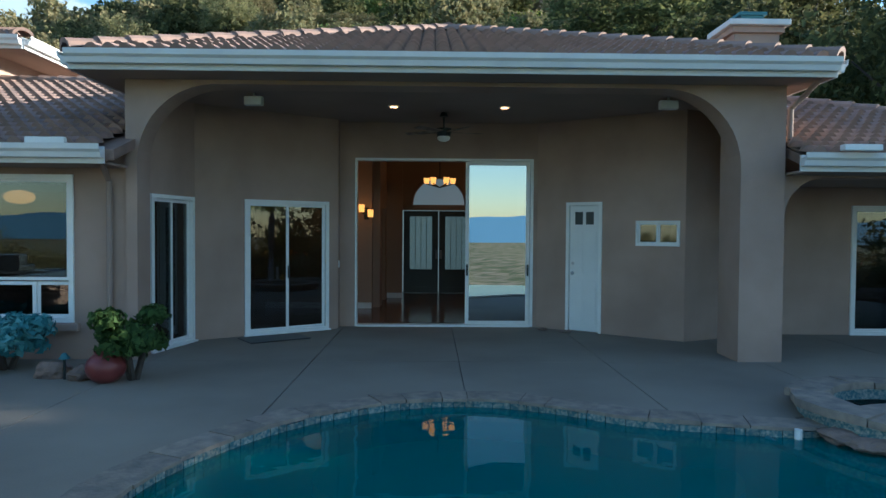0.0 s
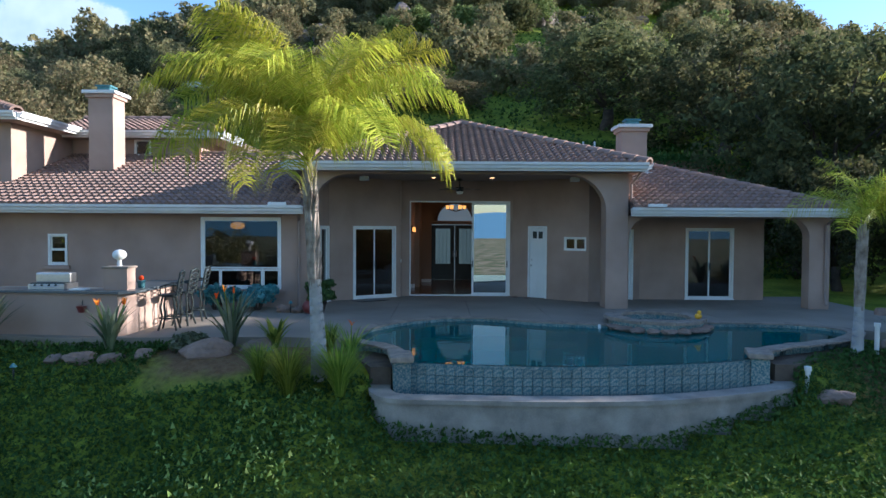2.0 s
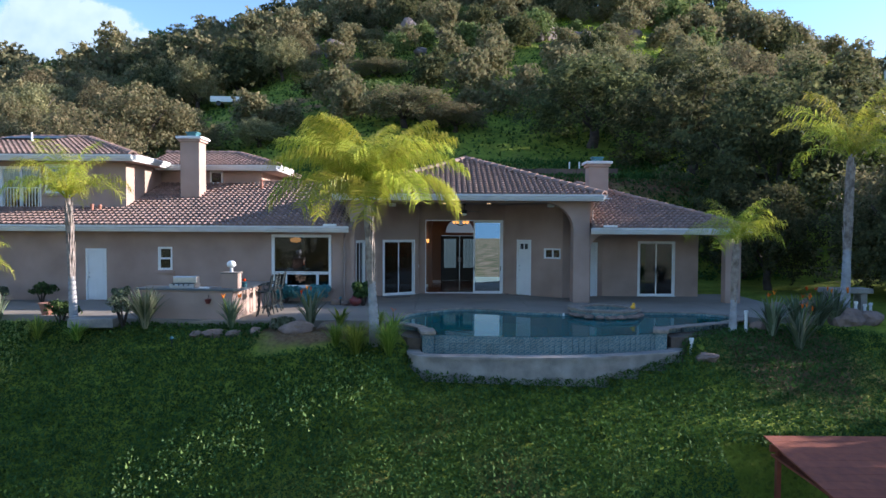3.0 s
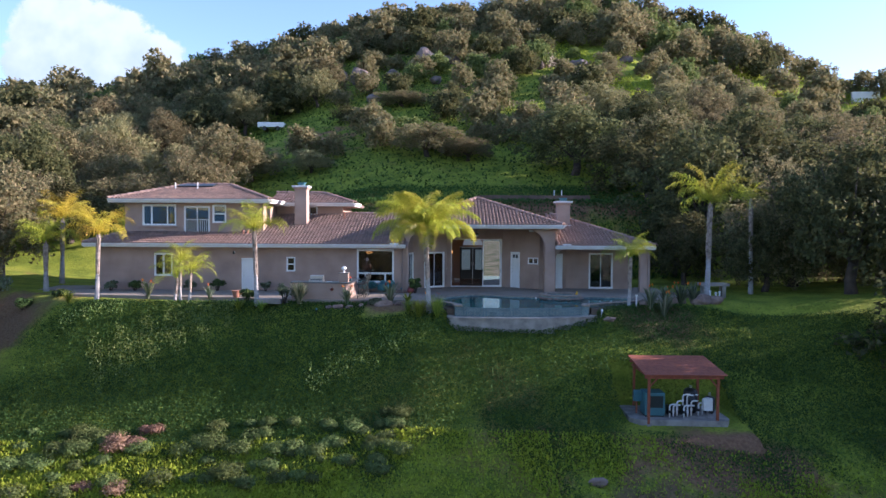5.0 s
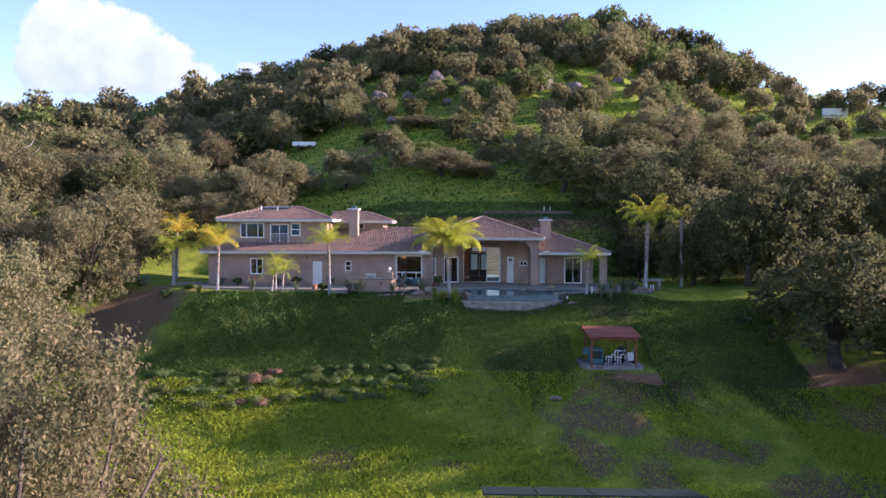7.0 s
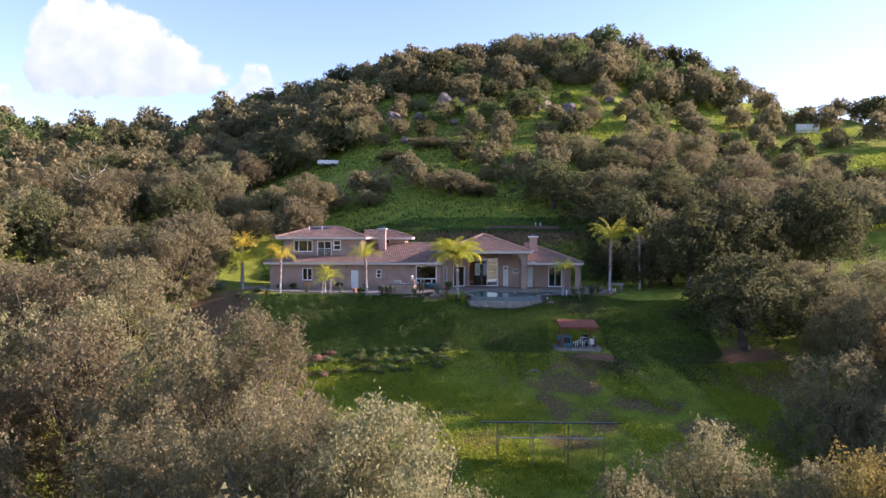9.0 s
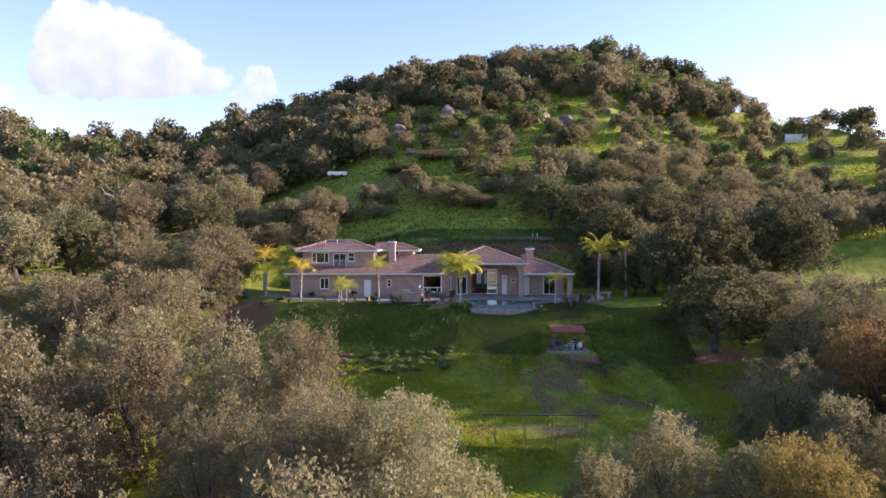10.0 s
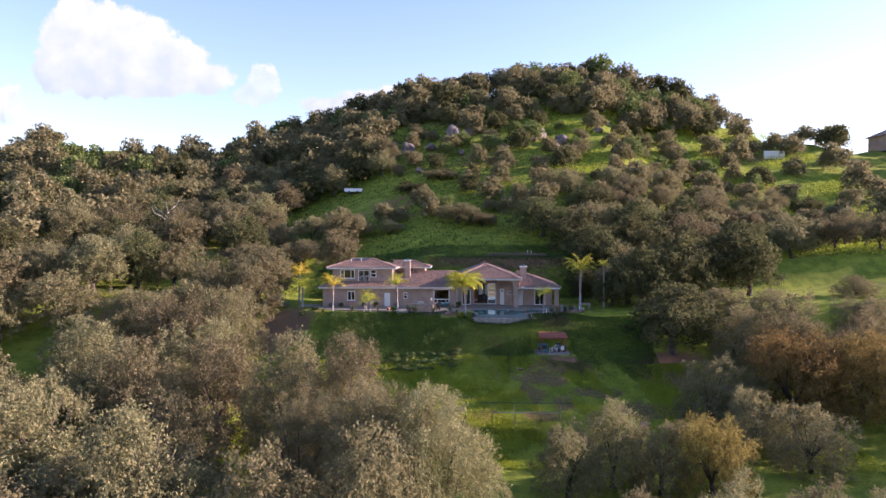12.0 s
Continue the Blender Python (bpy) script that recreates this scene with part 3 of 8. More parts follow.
def build_roofs():
    # porch: a hip roof whose ridge runs back
    x0, x1, y0, z0 = -4.94, 3.90, 6.48, 3.58
    half = (x1 - x0) / 2
    xm, ya, za = (x0 + x1) / 2, y0 + half, z0 + half * P
    yb = 17.0
    r = thing("porch_roof", "brown clay barrel tile hip roof over the porch", "roof", kind="structure")
    bm = bmesh.new()
    deck(bm, [(x0, y0, z0), (x1, y0, z0), (xm, ya, za)])
    deck(bm, [(x0, y0, z0), (xm, ya, za), (xm, yb, za), (x0, yb, z0)])
    deck(bm, [(x1, y0, z0), (x1, yb, z0), (xm, yb, za), (xm, ya, za)])
    part("roof_deck", bm, TILE, r)
    X = Vector((1, 0, 0))
    roof_tiles("porch_front", Vector((x0, y0 - 0.04, z0)), X, UPY, 17, 38, lambda s, t: t / SL * 1.0 < s - 0.08 and s < 2 * half - t / SL - 0.08, r, True)
    left_up, right_up = Vector((1, 0, P)).normalized(), Vector((-1, 0, P)).normalized()
    Y = Vector((0, 1, 0))
    roof_tiles("porch_left", Vector((x0 - 0.04, y0, z0)), Y, left_up, 16, 30, lambda s, t: t / SL < s - 0.08, r)
    roof_tiles("porch_right", Vector((x1 + 0.04, y0, z0)), Y, right_up, 16, 30, lambda s, t: t / SL < s - 0.08, r)
    hip_row((x0, y0, z0), (xm, ya, za), r)
    hip_row((x1, y0, z0), (xm, ya, za), r)
    hip_row((xm, ya, za), (xm, yb, za), r)
    gutter((x0, y0 - 0.03), (x1, y0 - 0.03), z0 + 0.05)
    gutter((x1 + 0.03, y0), (x1 + 0.03, y0 + 4), z0 + 0.05)
    gutter((x0 - 0.03, y0 + 4), (x0 - 0.03, y0), z0 + 0.05)
    bm = bmesh.new()
    box(bm, x0 + 0.02, x1 - 0.02, y0 + 0.02, 10.0, z0 - 0.16, z0 - 0.13)
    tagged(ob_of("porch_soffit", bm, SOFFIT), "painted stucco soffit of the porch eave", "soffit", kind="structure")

    # left wing: long slope to a ridge
    r = thing("wing_roof", "sunlit brown clay barrel tile roof of the long wing", "roof", kind="structure")
    y0, z0, xl, xr = 6.38, 2.50, -21.9, -4.40
    yr = 11.07
    zr = z0 + (yr - y0) * P
    bm = bmesh.new()
    deck(bm, [(xl, y0, z0), (xr, y0, z0), (xr, yr, zr), (xl + (yr - y0), yr, zr)])
    deck(bm, [(xl + (yr - y0), yr, zr), (xr, yr, zr), (xr, 2 * yr - y0, z0), (xl, 2 * yr - y0, z0)])
    deck(bm, [(xl, y0, z0), (xl + (yr - y0), yr, zr), (xl, 2 * yr - y0, z0)])
    part("roof_deck", bm, TILE, r)
    roof_tiles("wing", Vector((xl, y0 - 0.04, z0)), X, UPY, 17, 74, lambda s, t: t / SL < s and t < (yr - y0) * SL and not (s < 8.9 and t > 1.85), r, True)
    hip_row((xl + (yr - y0) + 4.5, yr, zr), (xr, yr, zr), r)
    hip_row((xl, y0, z0), (xl + 1.6, y0 + 1.6, z0 + 1.6 * P), r)
    gutter((xl, y0 - 0.03), (xr - 0.1, y0 - 0.03), z0 + 0.05)
    bm = bmesh.new()
    box(bm, xl + 0.05, xr - 0.1, y0 + 0.02, 6.975, z0 - 0.16, z0 - 0.13)
    tagged(ob_of("wing_soffit", bm, SOFFIT), "painted stucco soffit of the wing eave", "soffit", kind="structure")

    # right wing: hip at its far end
    r = thing("side_roof", "shaded brown clay barrel tile roof of the side wing", "roof", kind="structure")
    y0, z0, xl, xr = 6.52, 2.49, 3.62, 8.85
    yr = 11.4
    zr = z0 + (yr - y0) * P
    bm = bmesh.new()
    dd = yr - y0
    deck(bm, [(xl, y0, z0), (xr, y0, z0), (xr - dd, yr, zr), (xl, yr, zr)])
    deck(bm, [(xr, y0, z0), (xr, 2 * yr - y0, z0), (xr - dd, yr, zr)])
    part("roof_deck", bm, TILE, r)
    roof_tiles("side", Vector((xl, y0 - 0.04, z0)), X, UPY, 18, 23, lambda s, t: s < xr - xl - t / SL - 0.05 and t < dd * SL, r, True)
    roof_tiles("side_end", Vector((xr + 0.04, y0, z0)), Y, right_up, 16, 40, lambda s, t: t / SL < s - 0.08 and s < 2 * dd - t / SL, r)
    hip_row((xr, y0, z0), (xr - dd, yr, zr), r)
    gutter((xl - 0.1, y0 - 0.03), (xr, y0 - 0.03), z0 + 0.05)
    bm = bmesh.new()
    box(bm, xl, xr - 0.02, y0 + 0.02, 9.15, z0 - 0.16, z0 - 0.13)
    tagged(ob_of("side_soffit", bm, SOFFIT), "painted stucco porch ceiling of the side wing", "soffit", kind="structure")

    # upper storey: front block and a set-back block
    for nm, xl, xr, y0, z0, depth, hip_l, seed in (("upper_roof", -21.05, -12.1, 7.45, 4.92, 3.2, True, 1), ("back_roof", -13.0, -7.85, 10.4, 4.85, 2.2, False, 2)):
        r = thing(nm, "sunlit brown clay tile hip roof of the upper storey", "roof", kind="structure")
        zr, pr = z0 + depth * 0.3, 0.3
        a = xl + (depth if hip_l else 0)
        b = xr - depth
        bm = bmesh.new()
        deck(bm, [(xl, y0, z0), (xr, y0, z0), (b, y0 + depth, zr), (a, y0 + depth, zr)])
        deck(bm, [(xr, y0, z0), (xr, y0 + 2 * depth, z0), (b, y0 + depth, zr)])
        deck(bm, [(a, y0 + depth, zr), (b, y0 + depth, zr), (xr, y0 + 2 * depth, z0), (xl, y0 + 2 * depth, z0)])
        if hip_l:
            deck(bm, [(xl, y0, z0), (a, y0 + depth, zr), (xl, y0 + 2 * depth, z0)])
        part("roof_deck", bm, TILE, r)
        u = Vector((0, 1, pr)).normalized()
        sl = math.sqrt(1 + pr * pr)
        roof_tiles(nm, Vector((xl, y0 - 0.04, z0)), X, u, 14, 40, lambda s, t, xl=xl, xr=xr, hip_l=hip_l, depth=depth: (not hip_l or t / sl < s) and s < xr - xl - t / sl and t < depth * sl, r)
        hip_row((xr, y0, z0), (b, y0 + depth, zr), r)
        hip_row((a, y0 + depth, zr), (b, y0 + depth, zr), r)
        if hip_l:
            hip_row((xl, y0, z0), (a, y0 + depth, zr), r)
        gutter((xl, y0 - 0.03), (xr, y0 - 0.03), z0 + 0.05)
        gutter((xr + 0.03, y0), (xr + 0.03, y0 + depth), z0 + 0.05)
        bm = bmesh.new()
        box(bm, xl + 0.03, xr - 0.03, y0 + 0.02, y0 + 2 * depth - 0.1, z0 - 0.16, z0 - 0.13)
        tagged(ob_of("upper_soffit", bm, SOFFIT), "painted stucco soffit of the upper eave", "soffit", kind="structure")


def arch_points(x0, x1, top, rad, bottom=0.0, both=True):
    """The outline of an opening with rounded upper corners, from its lower left round to its lower right."""
    pts = [(x0, bottom)]
    for k in range(11):
        a = math.pi - k / 10 * math.pi / 2
        pts.append((x0 + rad + rad * math.cos(a), top - rad + rad * math.sin(a)))
    if both:
        for k in range(11):
            a = math.pi / 2 - k / 10 * math.pi / 2
            pts.append((x1 - rad + rad * math.cos(a), top - rad + rad * math.sin(a)))
    else:
        pts.append((x1, top))
    pts.append((x1, bottom))
    return pts


def arch_wall(name, x0, x1, ztop, y0, y1, opening, label):
    bm = bmesh.new()
    pts = [(x0, 0), (x0, ztop), (x1, ztop), (x1, 0)] + opening[::-1]
    upright(bm, pts, y0, y1)
    return tagged(ob_of(name, bm, STUCCO), label, "wall", kind="structure")


def panel_door(name, m, s0, s1, z0, z1, label, lites=False):
    d = thing(name, label, "door", kind="structure")
    d.matrix_world = m
    bm = bmesh.new()
    w = 0.05
    box(bm, s0, s0 + w, -0.025, 0.08, z0, z1)
    box(bm, s1 - w, s1, -0.025, 0.08, z0, z1)
    box(bm, s0 + w, s1 - w, -0.025, 0.08, z1 - w, z1)
    part("door_frame", bm, TRIM, d)
    a, b, c, e = s0 + w + 0.004, s1 - w - 0.004, z0 + 0.01, z1 - w - 0.004
    bm = bmesh.new()
    box(bm, a, b, 0.02, 0.06, c, e)
    leaf = part("door_leaf", bm, DOOR_WHITE, d)
    wd, ht = b - a, e - c
    for u in (0.1, 0.55):
        for v0, v1 in (((0.06, 0.40), (0.46, 0.80)) if lites else ((0.06, 0.40), (0.46, 0.92))):
            bm = bmesh.new()
            box(bm, a + u * wd, a + (u + 0.35) * wd, 0.012, 0.0195, c + v0 * ht, c + v1 * ht, 0.003)
            part("door_panel", bm, DOOR_WHITE, leaf)
    if lites:
        for u in (0.18, 0.55):
            bm = bmesh.new()
            box(bm, a + u * wd, a + (u + 0.26) * wd, 0.011, 0.0185, c + 0.85 * ht, c + 0.95 * ht)
            part("lite", bm, DARK_DOOR, leaf, "small dark glass lite")
    bm = bmesh.new()
    ball(bm, 0.03, (a + 0.06, -0.02, c + 0.46 * ht), n=10)
    rod(bm, (a + 0.06, -0.01, c + 0.46 * ht), (a + 0.06, 0.02, c + 0.46 * ht), 0.012)
    part("knob", bm, STEEL, leaf, smooth=True)
    bm = bmesh.new()
    rod(bm, (a + 0.06, 0.0, c + 0.54 * ht), (a + 0.06, 0.02, c + 0.54 * ht), 0.026, 10)
    part("deadbolt", bm, STEEL, leaf)
    return d


def slider(name, m, s0, s1, z0, z1, label, glass=None):
    """A two-leaf sliding glass door with a pull."""
    d = window(name, m, s0, s1, z0, z1, [(0, 0.51, 0, 1), (0.49, 1, 0, 1)], label, glass)
    bm = bmesh.new()
    mid = (s0 + s1) / 2
    box(bm, mid - 0.012, mid + 0.012, -0.045, -0.012, z0 + 0.85, z0 + 1.05, 0.005)
    part("pull", bm, IRON, d)
    bm = bmesh.new()
    box(bm, s0 - 0.02, s1 + 0.02, -0.07, -0.032, z0 - 0.03, z0 + 0.02)
    part("threshold", bm, TRIM, d)
    return d


def build_walls():
    lw = run((-21.5, 6.98), (-4.45, 6.98))
    o = 21.5
    holes = [(-7.19 + o, -5.17 + o, 0.45, 2.26), (-11.04 + o, -10.56 + o, 1.03, 1.82), (-13.50 + o, -12.80 + o, 0.0, 1.75), (-18.3 + o, -17.3 + o, 0.75, 2.0)]
    wall("wall_wing", (-21.5, 6.98), (-4.45, 6.98), -0.2, 2.5, holes, STUCCO, label="tan stucco front wall of the long wing")
    wall("wall_wing_end", (-21.5, 15.6), (-21.5, 7.18), -0.2, 2.5, [], STUCCO, label="tan stucco end wall of the long wing")
    wall("wall_wing_back", (-4.6, 15.6), (-21.3, 15.6), -0.2, 2.5, [], STUCCO, label="tan stucco back wall of the long wing")
    window("window_1", lw, *holes[0][:2], 0.45, 2.26, [(0, 1, 0.27, 1), (0, 0.22, 0, 0.26), (0.22, 0.78, 0, 0.26), (0.78, 1, 0, 0.26)], "large white framed dining room window with three small lower panes", sill=True)
    window("window_2", lw, *holes[1][:2], 1.03, 1.82, [(0, 1, 0, 0.5), (0, 1, 0.5, 1)], "small white sash window in the stucco wing wall", sill=True, w=0.045, rail=0.03)
    panel_door("door_1", lw, *holes[2][:2], 0.0, 1.75, "white painted side door in the stucco wing")
    window("window_3", lw, *holes[3][:2], 0.75, 2.0, [(0, 0.5, 0, 1), (0.5, 1, 0, 1)], "white framed bedroom window behind the small palm", sill=True)
    # upper storey
    o = 20.4
    uh = [(-19.4 + o, -17.5 + o, 3.5, 4.68), (-17.05 + o, -15.6 + o, 2.98, 4.6), (-15.45 + o, -14.68 + o, 3.66, 4.68)]
    uw = run((-20.4, 8.0), (-12.6, 8.0))
    wall("wall_upper", (-20.4, 8.0), (-12.6, 8.0), 2.6, 4.85, uh, STUCCO, label="tan stucco front wall of the upper storey")
    wall("wall_upper_side", (-12.6, 8.2), (-12.6, 13.6), 2.6, 4.85, [], STUCCO, label="sunlit stucco side wall of the upper storey")
    wall("wall_upper_end", (-20.4, 13.6), (-20.4, 8.2), 2.6, 4.85, [], STUCCO, label="tan stucco end wall of the upper storey")
    window("window_4", uw, *uh[0], [(0, 0.25, 0, 1), (0.25, 0.75, 0, 1), (0.75, 1, 0, 1)], "wide three-part upper window with white frame", sill=True)
    window("window_5", uw, *uh[1], [(0, 0.51, 0, 1), (0.49, 1, 0, 1)], "upper balcony glass door with white frame")
    window("window_6", uw, *uh[2], [(0, 1, 0, 0.5), (0, 1, 0.5, 1)], "upper sash window with white frame", sill=True)
    rail = thing("balcony_rail", "thin white railing across the upper glass door", "railing", (-17.05, 7.93, 2.98))
    for z in (0.08, 0.85):
        bm = bmesh.new()
        box(bm, 0.03, 1.42, -0.02, 0.01, z, z + 0.03)
        part("rail", bm, TRIM, rail)
    for k in range(13):
        bm = bmesh.new()
        box(bm, 0.08 + k * 0.108, 0.095 + k * 0.108, -0.015, 0.005, 0.11, 0.85)
        part("baluster", bm, TRIM, rail)
    bh = [(1.95, 2.45, 4.2, 4.7)]
    bw = run((-12.6, 10.9), (-8.6, 10.9))
    wall("wall_setback", (-12.58, 10.9), (-8.6, 10.9), 3.4, 4.8, bh, STUCCO, label="sunlit stucco wall of the set-back upper storey")
    wall("wall_setback_side", (-8.6, 11.1), (-8.6, 14.2), 2.6, 4.8, [], STUCCO, label="sunlit stucco side wall of the set-back upper storey")
    window("window_7", bw, *bh[0], [(0, 1, 0, 1)], "small square upper window with white frame", w=0.04, rail=0.02)
    # porch front with the wide arch
    arch_wall("wall_porch", -4.52, 3.57, 3.44, 6.93, 7.30, arch_points(-4.38, 3.02, 3.37, 0.95), "tan stucco porch front with a wide rounded arch")
    # beam and far column of the side porch
    arch_wall("wall_side_porch", 3.60, 8.72, 2.36, 7.02, 7.36, arch_points(3.62, 8.20, 2.30, 0.5), "tan stucco arched beam and column of the side porch")
    # porch recess
    wall("wall_recess_side", (-4.42, 7.30), (-4.2, 8.38), -0.05, 3.45, [(0.06, 1.06, 0.0, 2.06)], STUCCO, label="shaded stucco side wall of the porch recess")
    slider("sliding_door", run((-4.42, 7.30), (-4.2, 8.38)), 0.06, 1.06, 0.0, 2.06, "white framed sliding glass door in the side of the porch recess")
    pts = [(-4.2, 8.38), (-2.32, 9.62), (-2.32, 9.86), (0.97, 9.86), (2.92, 8.44), (4.55, 9.19), (8.10, 9.19)]
    A, B = pts[0], pts[1]
    L = math.hypot(B[0] - A[0], B[1] - A[1])
    f = L / (B[0] - A[0])
    s0, s1 = (-3.60 - A[0]) * f, (-2.46 - A[0]) * f
    wall("wall_bay", A, B, -0.05, 3.45, [(s0, s1, 0.0, 2.06)], STUCCO, label="angled stucco wall of the porch recess")
    slider("sliding_door", run(A, B), s0, s1, 0.0, 2.06, "white framed sliding glass door in the angled porch wall")
    wall("wall_bay_return", pts[1], pts[2], -0.05, 3.45, [], STUCCO, label="narrow stucco return of the porch recess")
    o = 2.32
    wall("wall_porch_back", pts[2], pts[3], -0.05, 3.45, [(-2.07 + o, 0.90 + o, 0.0, 2.81)], STUCCO, label="stucco back wall of the porch recess")
    C, D = pts[3], pts[4]
    f = math.hypot(D[0] - C[0], D[1] - C[1]) / (D[0] - C[0])
    d0, d1, w0, w1 = (1.40 - C[0]) * f, (1.89 - C[0]) * f, (2.33 - C[0]) * f, (2.86 - C[0]) * f
    wall("wall_angle", C, D, -0.05, 3.45, [(d0, d1, 0.0, 2.08), (w0, w1, 1.40, 1.78)], STUCCO, label="angled stucco porch wall with a white door")
    panel_door("door_2", run(C, D), d0, d1, 0.0, 2.08, "white panelled door with two small lites beside the glass doors", True)
    window("window_8", run(C, D), w0, w1, 1.40, 1.78, [(0, 0.5, 0, 1), (0.5, 1, 0, 1)], "small white two-pane sliding window", w=0.035, rail=0.025)
    E_, F = pts[4], pts[5]
    f = math.hypot(F[0] - E_[0], F[1] - E_[1]) / (F[0] - E_[0])
    e0, e1 = 0.775 * f, 1.4 * f
    wall("wall_nook", E_, F, -0.05, 3.45, [(e0, e1, 0.0, 2.0)], STUCCO, label="stucco wall behind the porch column")
    panel_door("door_3", run(E_, F), e0, e1, 0.0, 2.0, "white door behind the porch column")
    o = 4.55
    wall("wall_side_back", pts[5], pts[6], -0.05, 2.6, [(5.85 - o, 7.23 - o, 0.0, 2.05)], STUCCO, label="stucco back wall of the side porch")
    slider("sliding_door", run(pts[5], pts[6]), 5.85 - o, 7.23 - o, 0.0, 2.05, "white framed sliding glass door of the side porch")
    wall("wall_side_end", (8.10, 9.39), (8.10, 15.0), -0.05, 2.6, [], STUCCO, label="stucco end wall of the side wing")
    # the pier of the wide porch arch towards the side porch
    bm = bmesh.new()
    box(bm, 3.03, 3.565, 7.305, 7.55, 0, 3.44)
    tagged(ob_of("porch_column", bm, STUCCO), "square tan stucco column of the porch", "column", kind="structure")
    for x, nm in ((-4.54, "wall_gable"), (3.60, "wall_gable_side")):
        bm = bmesh.new()
        box(bm, x - 0.2 if x < 0 else x - 0.02, x if x < 0 else x + 0.18, 7.4, 15.0, 2.3, 3.45)
        tagged(ob_of(nm, bm, STUCCO), "stucco wall of the porch above the lower roof", "wall", kind="structure")
    # porch ceiling
    bm = bmesh.new()
    box(bm, -4.6, 3.6, 7.302, 10.05, 3.40, 3.43)
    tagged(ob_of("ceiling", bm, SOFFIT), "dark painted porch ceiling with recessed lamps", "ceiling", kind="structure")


build_roofs()
build_walls()

# ---- patio and pool ----
def curve_through(pts, n=5, closed=False):
    """Points along a smooth curve through pts."""
    out, m = [], len(pts)
    for i in range(m if closed else m - 1):
        p = [Vector(pts[(i + k) % m] if closed else pts[min(max(i + k, 0), m - 1)]) for k in (-1, 0, 1, 2)]
        for j in range(n):
            t = j / n
            out.append(0.5 * (2 * p[1] + (p[2] - p[0]) * t + (2 * p[0] - 5 * p[1] + 4 * p[2] - p[3]) * t * t + (3 * p[1] - p[0] - 3 * p[2] + p[3]) * t ** 3))
    if not closed:
        out.append(Vector(pts[-1]))
    return out


def offset(path, d):
    """The path moved d to its left."""
    out = []
    for i, p in enumerate(path):
        t = (path[min(i + 1, len(path) - 1)] - path[max(i - 1, 0)]).normalized()
        out.append(p + Vector((-t.y, t.x)) * d)
    return out


RIM = curve_through([(-1.68, 0.75), (-1.78, 1.2), (-2.03, 1.62), (-2.38, 1.93), (-2.64, 2.25), (-2.68, 2.66), (-2.55, 3.35), (-1.99, 4.3), (-1.2, 4.9), (-0.38, 5.06),
                     (0.36, 4.82), (0.95, 4.44), (1.66, 4.24), (2.4, 4.15), (3.4, 4.6), (4.3, 4.5), (5.0, 4.44), (6.0, 4.36), (6.8, 3.95), (6.95, 3.3), (6.3, 2.55), (5.6, 2.13), (4.7, 1.72), (4.02, 1.18)])
LIP = curve_through([(4.02, 1.18), (3.1, 0.82), (2.2, 0.62), (0.85, 0.47), (-0.45, 0.53), (-1.68, 0.75)], 8)
BASIN = curve_through([(4.55, 0.95), (4.24, 0.43), (2.27, -0.27), (0.64, -0.42), (-0.6, -0.38), (-1.78, -0.30), (-2.14, 0.09), (-2.2, 0.6)], 6)[::-1]


def strip_stones(name, path, inner, outer, z0, z1, length, mat, parent, seed, jit=0.03):
    """Irregular flat stones side by side along a path."""
    rng = random.Random(seed)
    d = [0.0]
    for a, b in zip(path, path[1:]):
        d.append(d[-1] + (b - a).length)

    def at(s):
        i = min(max(1, next((k for k, v in enumerate(d) if v >= s), len(d) - 1)), len(d) - 1)
        a, b = path[i - 1], path[i]
        p = a + (b - a) * ((s - d[i - 1]) / max(1e-6, d[i] - d[i - 1]))
        t = (b - a).normalized()
        return p, Vector((-t.y, t.x))
    s = 0.0
    while s < d[-1] - 0.08:
        e = min(d[-1], s + length * rng.uniform(0.6, 1.4))
        g = 0.005
        bm = bmesh.new()
        pa, na = at(s + g)
        pb, nb = at((s + e) / 2)
        pc, nc = at(e - g)
        o = outer + rng.uniform(-jit, jit)
        i_ = inner + rng.uniform(-jit, jit) * 0.5
        sk = rng.uniform(-0.03, 0.03)
        pts = [pa + na * i_, pb + nb * i_, pc + nc * i_, pc + nc * (o + sk), pb + nb * o, pa + na * (o - sk)]
        zt = z1 + rng.uniform(-0.008, 0.008)
        slab(bm, [(p.x, p.y) for p in pts], z0, zt)
        part(name, bm, mat, parent)
        s = e


